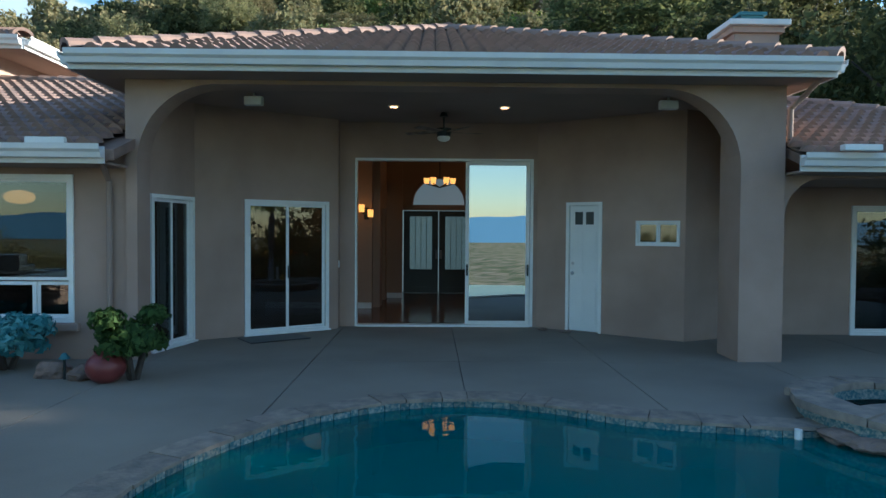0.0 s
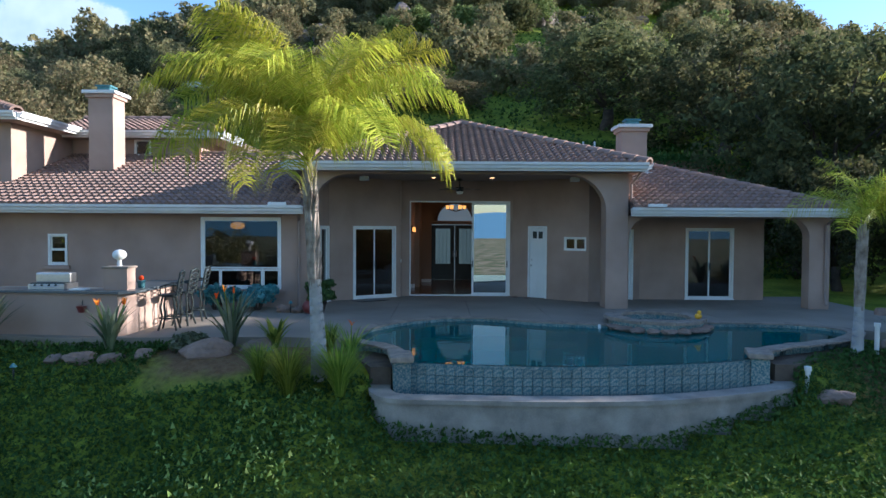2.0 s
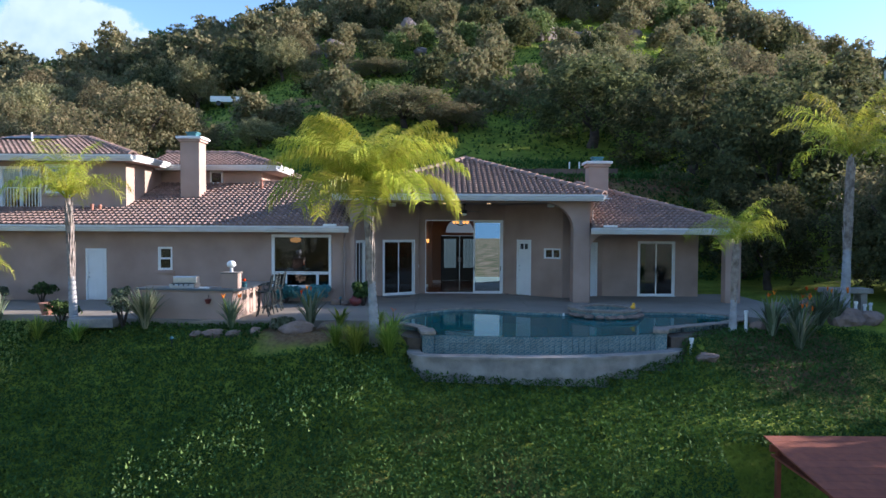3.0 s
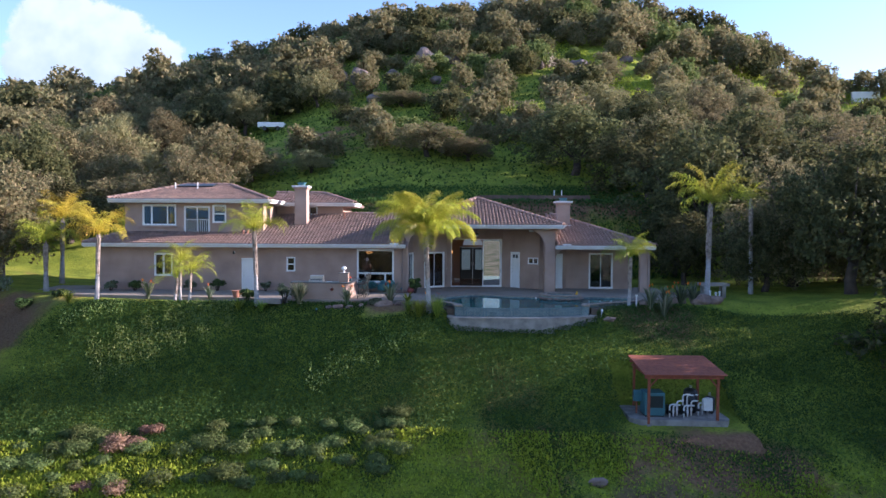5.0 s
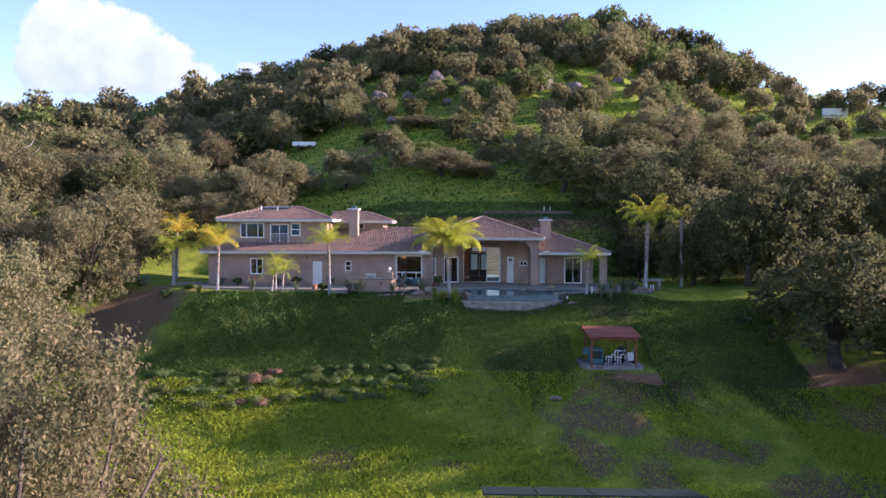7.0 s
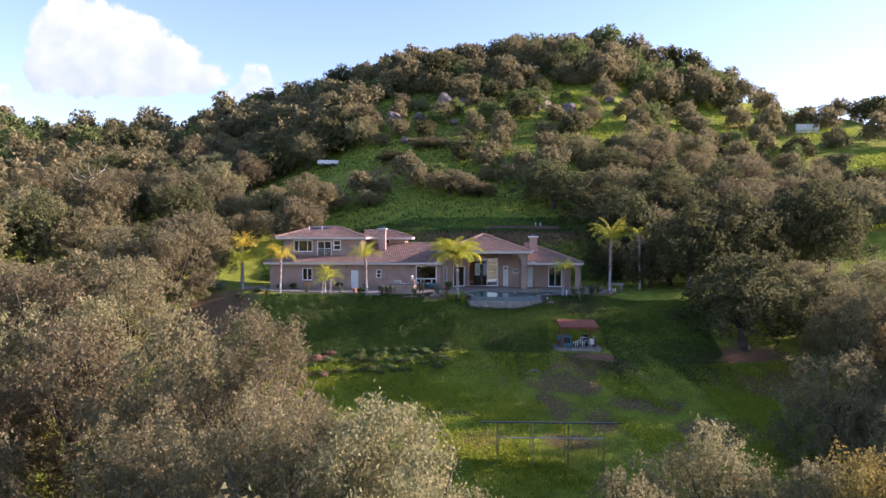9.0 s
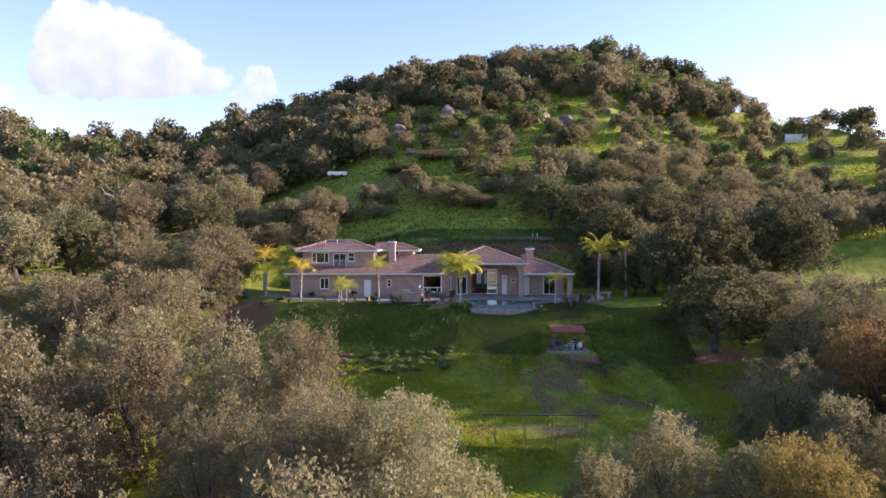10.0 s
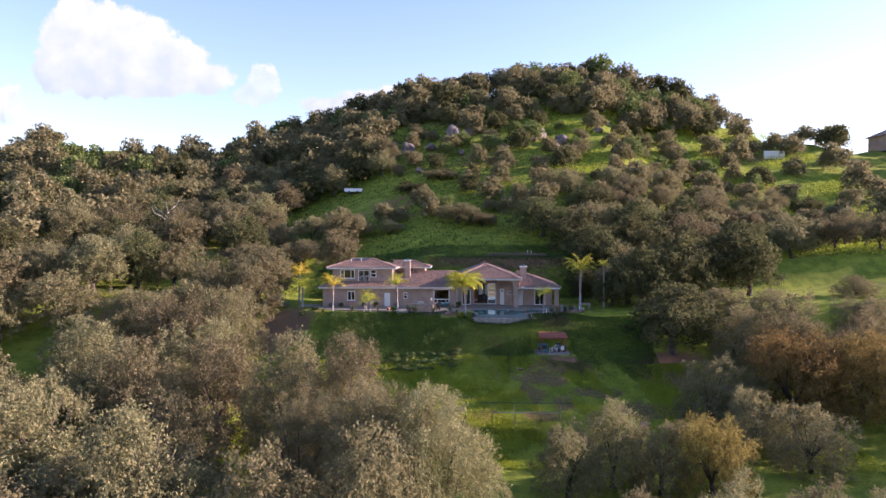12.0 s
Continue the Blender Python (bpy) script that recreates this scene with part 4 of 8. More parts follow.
def build_patio():
    outer = offset(RIM, 0.30)
    k = next(i for i, p in enumerate(outer) if p.x > 7.05)
    pts = [(-22.2, 6.95), (-22.2, 4.4), (-16, 3.5), (-11, 2.75), (-8, 2.15), (-5.8, 2.3), (-4.3, 2.4), (-3.15, 2.3)]
    pts += [(p.x, p.y) for p in outer[20:k]] + [(7.6, 3.3), (9.6, 3.9), (9.8, 10.1), (-4.5, 10.1), (-4.5, 6.95)]
    bm = bmesh.new()
    f = bm.faces.new([bm.verts.new((x, y, 0)) for x, y in pts])
    lines = [(Vector((x, 0, 0)), Vector((1, 0, 0))) for x in (-14.0, -10.4, -7.6, -4.2, -2.25, -0.45, 1.35, 3.3, 5.2, 7.2)] + [(Vector((0, 6.88, 0)), Vector((0, 1, 0)))]
    for co, no in lines:
        for s in (-0.006, 0.006):
            bmesh.ops.bisect_plane(bm, geom=bm.verts[:] + bm.edges[:] + bm.faces[:], plane_co=co + no * s, plane_no=no)
    gone = [g for g in bm.faces if any(abs((g.calc_center_median() - co).dot(no)) < 0.0055 for co, no in lines)]
    bmesh.ops.delete(bm, geom=gone, context="FACES")
    patio = thing("patio", "worn tan concrete patio with saw-cut joints", "patio", kind="structure")
    for g in bm.faces:
        one = bmesh.new()
        rim = [(v.co.x, v.co.y) for v in g.verts]
        lo, hi = [one.verts.new((x, y, -0.3)) for x, y in rim], [one.verts.new((x, y, 0)) for x, y in rim]
        one.faces.new(hi)
        for a in range(len(rim)):
            b = (a + 1) % len(rim)
            one.faces.new((lo[a], lo[b], hi[b], hi[a]))
        part("slab", one, CONCRETE, patio)
    bm.free()
    bm = bmesh.new()
    f = bm.faces.new([bm.verts.new((x, y, -0.03)) for x, y in pts])
    tagged(ob_of("patio_base", bm, GROUT), "dark bedding under the patio joints", "patio base", kind="structure")


def water_material(name, tint, rip):
    m = bpy.data.materials.new(name)
    m.use_nodes = True
    n, l = m.node_tree.nodes, m.node_tree.links
    n.remove(n["Principled BSDF"])
    tr, gl, ms, fr = n.new("ShaderNodeBsdfTransparent"), n.new("ShaderNodeBsdfGlossy"), n.new("ShaderNodeMixShader"), n.new("ShaderNodeFresnel")
    tr.inputs["Color"].default_value = (*tint, 1)
    gl.inputs["Roughness"].default_value = 0.02
    fr.inputs["IOR"].default_value = 1.33
    body, df = n.new("ShaderNodeMixShader"), n.new("ShaderNodeBsdfDiffuse")
    df.inputs["Color"].default_value = (0.004, 0.150, 0.156, 1)
    body.inputs[0].default_value = 0.68
    l.new(tr.outputs[0], body.inputs[1])
    l.new(df.outputs[0], body.inputs[2])
    tc, nz, bp = n.new("ShaderNodeTexCoord"), n.new("ShaderNodeTexNoise"), n.new("ShaderNodeBump")
    nz.inputs["Scale"].default_value = 3.0
    l.new(tc.outputs["Object"], nz.inputs["Vector"])
    bp.inputs["Strength"].default_value, bp.inputs["Distance"].default_value = rip, 0.02
    l.new(nz.outputs["Fac"], bp.inputs["Height"])
    for k in (gl, fr):
        l.new(bp.outputs[0], k.inputs["Normal"])
    l.new(fr.outputs[0], ms.inputs[0])
    l.new(body.outputs[0], ms.inputs[1])
    l.new(gl.outputs[0], ms.inputs[2])
    l.new(ms.outputs[0], n["Material Output"].inputs["Surface"])
    return m


def water_sheet(name, pts, z, mat):
    """A level sheet of water that faces up."""
    area = sum(a[0] * b[1] - b[0] * a[1] for a, b in zip(pts, pts[1:] + pts[:1]))
    if area < 0:
        pts = pts[::-1]
    ob = raw(name, [(x, y, z) for x, y in pts], [tuple(range(len(pts)))], mat)
    ob.visible_shadow = False
    return ob


def build_pool():
    WATER = water_material("pool_water", (0.42, 0.76, 0.78), 0.11)
    shape = [(p.x, p.y) for p in RIM[:-1] + LIP[:-1]]
    shell = thing("pool", "curved swimming pool, plaster darkened to teal for the water's depth", "pool", kind="structure")
    bm = bmesh.new()
    n = len(shape)
    top = [bm.verts.new((x, y, -0.03)) for x, y in shape]
    cx, cy = sum(p[0] for p in shape) / n, sum(p[1] for p in shape) / n
    low = [bm.verts.new((cx + (x - cx) * 0.97, cy + (y - cy) * 0.97, -1.5)) for x, y in shape]
    for i in range(n):
        j = (i + 1) % n
        if i >= len(RIM) - 1:
            top[i].co.z = -0.085
        bm.faces.new((top[i], top[j], low[j], low[i]))
    bm.faces.new(low)
    part("shell", bm, PLASTER, shell)
    bm = bmesh.new()
    ring = [(0.0 + 1.75 * math.cos(a), 4.15 + 1.0 * math.sin(a)) for a in (2 * math.pi * k / 32 for k in range(32))]
    slab(bm, ring, -1.5, -0.38)
    part("entry_shelf", bm, SHELF_PLASTER, shell)
    for x, y, r in ((-1.75, 2.9, 0.28), (-1.45, 3.5, 0.25)):
        bm = bmesh.new()
        cyl(bm, r, r, -1.5, -0.4, (x, y), 20)
        part("seat_stone", bm, SHELF_PLASTER, shell)
    brim = offset(LIP, 0.212)
    w = water_sheet("pool_water", [(p.x, p.y) for p in RIM[:-1] + brim], -0.07, WATER)
    tagged(w, "still teal pool water mirroring the house", "water", kind="structure")
    # coping stones and the tile band under them
    cop = thing("pool_coping", "irregular tan and slate flagstone coping round the pool", "coping", kind="structure")
    strip_stones("coping_stone", RIM, -0.03, 0.27, -0.012, 0.018, 0.38, FLAG, cop, 3)
    strip_stones("band_tile", RIM, -0.022, 0.02, -0.20, -0.014, 0.13, SLATE, cop, 4, 0.004)
    # spill wall
    wal = thing("spill_wall", "curved spill wall of the pool in slate mosaic tile", "pool wall", kind="structure")
    bm = bmesh.new()
    back = offset(LIP, 0.22)
    slab(bm, [(p.x, p.y) for p in LIP] + [(p.x, p.y) for p in back[::-1]], -1.5, -0.082)
    part("core", bm, SLATE, wal)
    front = offset(LIP, 0.222)
    d, pos = 0.0, []
    fine = [front[0]]
    for a, b in zip(front, front[1:]):
        k = max(1, int((b - a).length / 0.02))
        fine += [a + (b - a) * (j + 1) / k for j in range(k)]
    nxt = 0.0
    for a, b in zip(fine, fine[1:]):
        if d >= nxt:
            pos.append((a, (b - a).normalized()))
            nxt += 0.148
        d += (b - a).length
    rng = random.Random(5)
    meshes = []
    for v in range(6):
        bm = bmesh.new()
        box(bm, -0.070, 0.070, -0.012, 0.004, -0.062, 0.062, 0.004)
        for q in bm.verts:
            if q.co.y < 0:
                q.co.y += rng.uniform(-0.006, 0.004)
        me = bpy.data.meshes.new("tile")
        bm.to_mesh(me)
        bm.free()
        me.materials.append(SLATE)
        meshes.append(me)
    for p, t in pos:
        for r in range(5):
            o = new("tile", rng.choice(meshes))
            o.parent = wal
            o.matrix_basis = Matrix.Translation((p.x, p.y, -0.185 - r * 0.131)) @ Matrix.Rotation(math.atan2(t.y, t.x) + math.pi, 4, "Z")
    # end piers
    for x, y, tn in ((-1.72, 0.62, 8), (4.12, 1.02, -18)):
        pr = thing("pool_pier", "square tiled pier with a flagstone cap at the spill edge", "pier", (x, y, 0), tn, "pool piers")
        bm = bmesh.new()
        box(bm, -0.17, 0.11, -0.24, 0.24, -0.9, -0.05, 0.01)
        part("shaft", bm, SLATE, pr)
        bm = bmesh.new()
        box(bm, -0.22, 0.15, -0.31, 0.30, -0.048, 0.04, 0.02)
        part("cap", bm, FLAG, pr)
    # catch basin
    bas = thing("catch_basin", "curved stained concrete catch basin below the pool", "basin", kind="structure")
    inn = offset(BASIN, 0.26)
    bm = bmesh.new()
    slab(bm, [(p.x, p.y) for p in BASIN] + [(p.x, p.y) for p in inn[::-1]], -2.2, -0.50)
    part("wall", bm, RAW_CONCRETE, bas)
    bm = bmesh.new()
    rim_out, rim_in = offset(BASIN, -0.035), offset(BASIN, 0.30)
    slab(bm, [(p.x, p.y) for p in rim_out] + [(p.x, p.y) for p in rim_in[::-1]], -0.497, -0.43)
    part("cap", bm, RAW_CONCRETE, bas, "worn concrete rim")
    w = water_sheet("basin_water", [(p.x, p.y) for p in BASIN], -0.66, WATER)
    tagged(w, "dark water in the catch basin", "water", kind="structure")
    # side cheeks that close the basin towards the bank
    for pts in ([(-2.22, 0.55), (-1.9, 0.55), (-1.9, 1.5), (-2.4, 1.9), (-2.75, 1.8)], [(4.3, 0.9), (4.6, 0.9), (7.2, 2.6), (7.2, 3.2), (6.4, 2.5), (5.5, 2.0), (4.3, 1.4)]):
        bm = bmesh.new()
        slab(bm, pts, -1.8, -0.16)
        tagged(ob_of("pool_bank", bm, SOIL), "bare soil bank at the end of the pool", "bank", kind="structure")
    # spa
    spa = thing("spa", "round raised stone spa with rough front rocks", "spa", (3.45, 4.35, 0), kind="structure")
    bm = bmesh.new()
    rng = random.Random(8)
    for r0, r1, z0, z1 in ((0.75, 0.98, -1.2, 0.10),):
        a0 = [bm.verts.new((r0 * math.cos(2 * math.pi * k / 40), r0 * math.sin(2 * math.pi * k / 40), z1)) for k in range(40)]
        a1 = [bm.verts.new((r1 * math.cos(2 * math.pi * k / 40), r1 * math.sin(2 * math.pi * k / 40), z1)) for k in range(40)]
        b0 = [bm.verts.new((v.co.x, v.co.y, z0)) for v in a0]
        b1 = [bm.verts.new((v.co.x, v.co.y, z0)) for v in a1]
        for k in range(40):
            j = (k + 1) % 40
            for q in ((a0[k], a0[j], a1[j], a1[k]), (a1[k], a1[j], b1[j], b1[k]), (a0[j], a0[k], b0[k], b0[j])):
                bm.faces.new(q)
    part("ring", bm, SLATE, spa)
    circ = [Vector((0.75 * math.cos(-2 * math.pi * k / 48), 0.75 * math.sin(-2 * math.pi * k / 48))) for k in range(49)]
    strip_stones("rim_stone", circ, -0.03, 0.30, 0.103, 0.17, 0.38, FLAG, spa, 12)
    for k in range(9):
        a = radians(200 + k * 17)
        bm = bmesh.new()
        boulder(bm, 0.19, 20 + k, (1.1, 0.7, 0.3))
        o = part("front_rock", bm, ROCK, spa)
        o.matrix_basis = pose(1.02 * math.cos(a), 1.02 * math.sin(a), -0.02, 0, 0, rng.uniform(0, 360))
    water_sheet("spa_water", [(0.76 * math.cos(2 * math.pi * k / 40), 0.76 * math.sin(2 * math.pi * k / 40)) for k in range(40)], 0.0, WATER).parent = spa
    bm = bmesh.new()
    bm.faces.new([bm.verts.new((0.76 * math.cos(2 * math.pi * k / 40), 0.76 * math.sin(2 * math.pi * k / 40), -0.9)) for k in range(40)])
    part("spa_floor", bm, PLASTER, spa)
    duck = thing("rubber_float", "small yellow floating chlorine dispenser on the spa rim", "float", (4.18, 3.85, 0.17))
    bm = bmesh.new()
    ball(bm, 0.075, (0, 0, 0.06), 0.8, 12)
    part("float_body", bm, YELLOW, duck, smooth=True)
    bm = bmesh.new()
    ball(bm, 0.045, (0.02, 0, 0.14), 1, 10)
    part("float_top", bm, YELLOW, duck, smooth=True)
    # cleaner hose
    bm = bmesh.new()
    tube(bm, [(1.95, 4.1, -0.06)] + [(2.05 - 0.25 * k * k * 0.06 + 0.12 * k, 3.95 - 0.22 * k, -0.13 - 0.01 * k) for k in range(6)], [0.02] * 7, 8)
    tagged(ob_of("cleaner_hose", bm, TEAL_BOX, smooth=True), "pale blue pool cleaner hose in the water", "hose")
    bm = bmesh.new()
    cyl(bm, 0.03, 0.03, 0.0, 0.09, (0, 0), 10)
    o = ob_of("return_cap", bm, PLASTIC_WHITE)
    o.location = (2.2, 4.08, -0.08)
    tagged(o, "white plastic fitting at the pool edge", "fitting")


def boulder(bm, r, seed, stretch=(1, 1, 0.7)):
    """A rough stone."""
    q = bmesh.ops.create_icosphere(bm, subdivisions=3, radius=r)
    for v in q["verts"]:
        p = v.co / r
        o = Vector((seed * 3.1, seed * 1.7, seed))
        k = 1 + 0.35 * noise.noise(p * 1.1 + o) + 0.16 * noise.noise(p * 2.7 + o) + 0.05 * noise.noise(p * 7 + o)
        v.co = Vector((v.co.x * stretch[0], v.co.y * stretch[1], v.co.z * stretch[2])) * k
    return bm


build_ground()
build_patio()
build_pool()

# ---- rooms behind the glass ----
def build_rooms():
    bm = bmesh.new()
    slab(bm, [(-21.3, 7.2), (-4.6, 7.2), (-4.6, 15.4), (-21.3, 15.4)], -0.14, 0.0)
    tagged(ob_of("floor", bm, DARK_ROOM), "dim floor of the long wing", "floor", kind="structure")
    bm = bmesh.new()
    slab(bm, [(-4.4, 10.11), (8.0, 10.11), (8.0, 16.2), (-4.4, 16.2)], -0.14, 0.006)
    tagged(ob_of("hall_floor", bm, ROOM_FLOOR), "polished reddish brown tile floor of the hall", "floor", kind="structure")
    bm = bmesh.new()
    slab(bm, [(-4.4, 10.07), (3.5, 10.07), (3.5, 16.2), (-4.4, 16.2)], 3.42, 3.46)
    tagged(ob_of("hall_ceiling", bm, ROOM_WALL), "warm painted ceiling of the hall", "ceiling", kind="structure")
    wall("wall_hall", (-4.4, 12.4), (-2.02, 12.4), 0, 3.42, [], ROOM_WALL, label="beige painted wall of the hall with a wall lamp")
    wall("wall_hall_side", (-2.02, 14.6), (-2.02, 12.62), 0, 3.42, [(0.5, 1.4, 0.0, 2.1)], ROOM_WALL, 0.15, "beige hall wall with a dark doorway")
    wall("wall_hall_left", (-4.4, 10.3), (-4.4, 12.4), 0, 3.42, [], ROOM_WALL, label="beige painted side wall of the hall")
    wall("wall_hall_right", (3.3, 16.0), (3.3, 10.1), 0, 3.42, [], ROOM_WALL, label="beige painted wall on the far side of the hall")
    wall("wall_hall_step", (-1.87, 14.6), (-1.5, 14.6), 0, 3.42, [], ROOM_WALL, 0.15, "beige painted wall beside the entrance doors")
    bm = bmesh.new()
    arc = [(0.66 * math.cos(a), 2.28 + 0.66 * math.sin(a)) for a in (math.pi * k / 16 for k in range(17))]
    cxd = -0.62
    notch = [(cxd - 0.95, 0), (cxd - 0.95, 2.16), (cxd - 0.66, 2.28)]
    pts = [(-4.4, 0), (-4.4, 3.42), (3.3, 3.42), (3.3, 0), (cxd + 0.95, 0), (cxd + 0.95, 2.14)] + [(cxd - 0.95, 2.14), (cxd - 0.95, 0)]
    upright(bm, pts, 15.9, 16.1)
    front = ob_of("wall_entrance", bm, ROOM_WALL)
    tagged(front, "beige entrance wall round the double doors", "wall", kind="structure")
    d = thing("door_4", "dark double entrance doors with leaded glass", "door", (cxd, 15.88, 0), kind="structure")
    bm = bmesh.new()
    for s in (-1, 1):
        a, b = (0.01, 0.90) if s > 0 else (-0.90, -0.01)
        bm = bmesh.new()
        box(bm, a, a + 0.16, 0, 0.05, 0.01, 2.12)
        box(bm, b - 0.16, b, 0, 0.05, 0.01, 2.12)
        box(bm, a + 0.16, b - 0.16, 0, 0.05, 1.98, 2.12)
        box(bm, a + 0.16, b - 0.16, 0, 0.05, 0.50, 0.62)
        box(bm, a + 0.16, b - 0.16, 0, 0.05, 0.01, 0.16)
        box(bm, a + 0.16, b - 0.16, 0.015, 0.04, 0.16, 0.50)
        leaf = part("door_leaf", bm, DARK_DOOR, d)
        bm = bmesh.new()
        box(bm, a + 0.16, b - 0.16, 0.02, 0.03, 0.62, 1.98)
        part("leaded_pane", bm, LITE, leaf, "pale leaded glass pane")
        for k in range(1, 4):
            bm = bmesh.new()
            x = a + 0.16 + (b - a - 0.32) * k / 4
            box(bm, x - 0.006, x + 0.006, 0.012, 0.019, 0.62, 1.98)
            part("lead_bar", bm, IRON, leaf)
        bm = bmesh.new()
        rod(bm, (0.06 * s, -0.05, 0.9), (0.06 * s, -0.05, 1.12), 0.014)
        part("pull_handle", bm, STEEL, leaf)
    tr = thing("window_9", "arched transom window over the entrance doors", "window", (cxd, 15.86, 0), kind="structure")
    bm = bmesh.new()
    upright(bm, [(x, z) for x, z in arc], 0.0, 0.02)
    # the transom pane itself glows instead of passing daylight
    part("pane", bm, glow_material("daylight_glow_pane", (0.55, 0.68, 0.72), 0.055), tr, "arched pane that glows in place of daylight")
    bm = bmesh.new()
    tube(bm, [(x * 1.05, 0.0, 2.28 + (z - 2.28) * 1.05) for x, z in arc], [0.035] * 17, 6)
    part("arched_frame", bm, ROOM_WALL, tr)
    # glowing board added to stand for daylight behind the leaded panes
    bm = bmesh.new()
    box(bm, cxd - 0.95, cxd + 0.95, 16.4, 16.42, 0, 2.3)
    tagged(ob_of("backdrop", bm, glow_material("daylight_board", (0.50, 0.60, 0.58), 0.10)), "pale glowing board standing for daylight outside the entrance doors", "backdrop", kind="structure")
    # skirting
    for x0, x1, y in ((-4.19, -2.02, 12.37), (-1.86, -1.5, 14.57), (0.4, 3.08, 15.87)):
        bm = bmesh.new()
        box(bm, x0, x1, y, y + 0.027, 0.008, 0.13, 0.005)
        tagged(ob_of("baseboard", bm, TRIM), "white baseboard of the hall", "baseboard", kind="structure")
    # wall lamp
    AMBER = glow_material("amber_glass", (1.0, 0.42, 0.08), 0.5)
    lamp = thing("wall_lamp", "lit amber glass wall lamp with two shades", "lamp", (-2.13, 12.38, 1.95))
    bm = bmesh.new()
    box(bm, -0.05, 0.05, -0.03, 0.0, -0.12, 0.12, 0.01)
    rod(bm, (-0.09, -0.1, 0.02), (0.09, -0.1, -0.08), 0.012)
    rod(bm, (0, -0.02, -0.02), (0, -0.1, -0.03), 0.012)
    part("bracket", bm, IRON, lamp)
    for x, z in ((-0.09, 0.1), (0.09, 0.0)):
        bm = bmesh.new()
        cyl(bm, 0.055, 0.06, z - 0.07, z + 0.08, (x, -0.1), 14)
        part("shade", bm, AMBER, lamp, "glowing amber glass shade")
    ch = thing("chandelier", "lit amber chandelier hanging in the hall", "chandelier", (-0.62, 14.0, 2.72))
    bm = bmesh.new()
    rod(bm, (0, 0, 0.1), (0, 0, 0.70), 0.012)
    for k in range(6):
        a = k * math.pi / 3
        rod(bm, (0, 0, -0.12), (0.30 * math.cos(a), 0.30 * math.sin(a), -0.04), 0.012)
    part("stem", bm, IRON, ch)
    for k in range(6):
        a = k * math.pi / 3
        bm = bmesh.new()
        cyl(bm, 0.05, 0.07, -0.03, 0.09, (0.30 * math.cos(a), 0.30 * math.sin(a)), 12)
        part("shade", bm, AMBER, ch, "glowing amber glass shade")
    # unseen point lights behind the walls, standing for the wall lamp and chandelier
    for at, e in (((-2.95, 11.7, 2.2), 2.2), ((1.9, 13.2, 2.7), 4.5)):
        lt = new("hidden_hall_light", bpy.data.lights.new("hidden_hall_light", "POINT"))
        lt.location = at
        lt.data.energy, lt.data.color, lt.data.shadow_soft_size = e, (1.0, 0.55, 0.22), 0.32
    # dining room lamp behind the large window
    dl = thing("pendant_lamp", "dim amber pendant lamp in the dining room", "lamp", (-6.7, 8.4, 2.05))
    bm = bmesh.new()
    ball(bm, 0.2, (0, 0, 0), 0.5, 14)
    part("bowl", bm, glow_material("dim_amber", (1.0, 0.42, 0.10), 0.9), dl, smooth=True)
    bm = bmesh.new()
    rod(bm, (0, 0, 0.08), (0, 0, 0.38), 0.01)
    part("rod", bm, IRON, dl)
    tb = thing("dining_table", "dark dining table inside the window", "table", (-6.2, 8.6, 0))
    bm = bmesh.new()
    box(bm, -0.8, 0.8, -0.45, 0.45, 0.70, 0.75, 0.01)
    part("tabletop", bm, DARK_DOOR, tb)
    for x in (-0.7, 0.7):
        for y in (-0.38, 0.38):
            bm = bmesh.new()
            box(bm, x - 0.035, x + 0.035, y - 0.035, y + 0.035, 0, 0.70)
            part("leg", bm, DARK_DOOR, tb)
    # curtains of the upper rooms
    CURTAIN = material("tan_curtain", (0.42, 0.30, 0.17), (0.30, 0.21, 0.12), rough=0.9, scale=3, bump=0.1)
    for x0, x1, z0, z1 in ((-18.9, -18.0, 3.45, 4.7), (-16.95, -15.7, 2.95, 4.6)):
        bm = bmesh.new()
        n = 28
        a = [bm.verts.new((x0 + (x1 - x0) * k / n, 8.35 + 0.03 * math.sin(k * 1.9), z0)) for k in range(n + 1)]
        b = [bm.verts.new((v.co.x, v.co.y, z1)) for v in a]
        for k in range(n):
            bm.faces.new((a[k], a[k + 1], b[k + 1], b[k]))
        c = ob_of("curtain", bm, CURTAIN)
        md = c.modifiers.new("thick", "SOLIDIFY")
        md.thickness = 0.012
        tagged(c, "tan pleated curtain behind the upper window", "curtain")


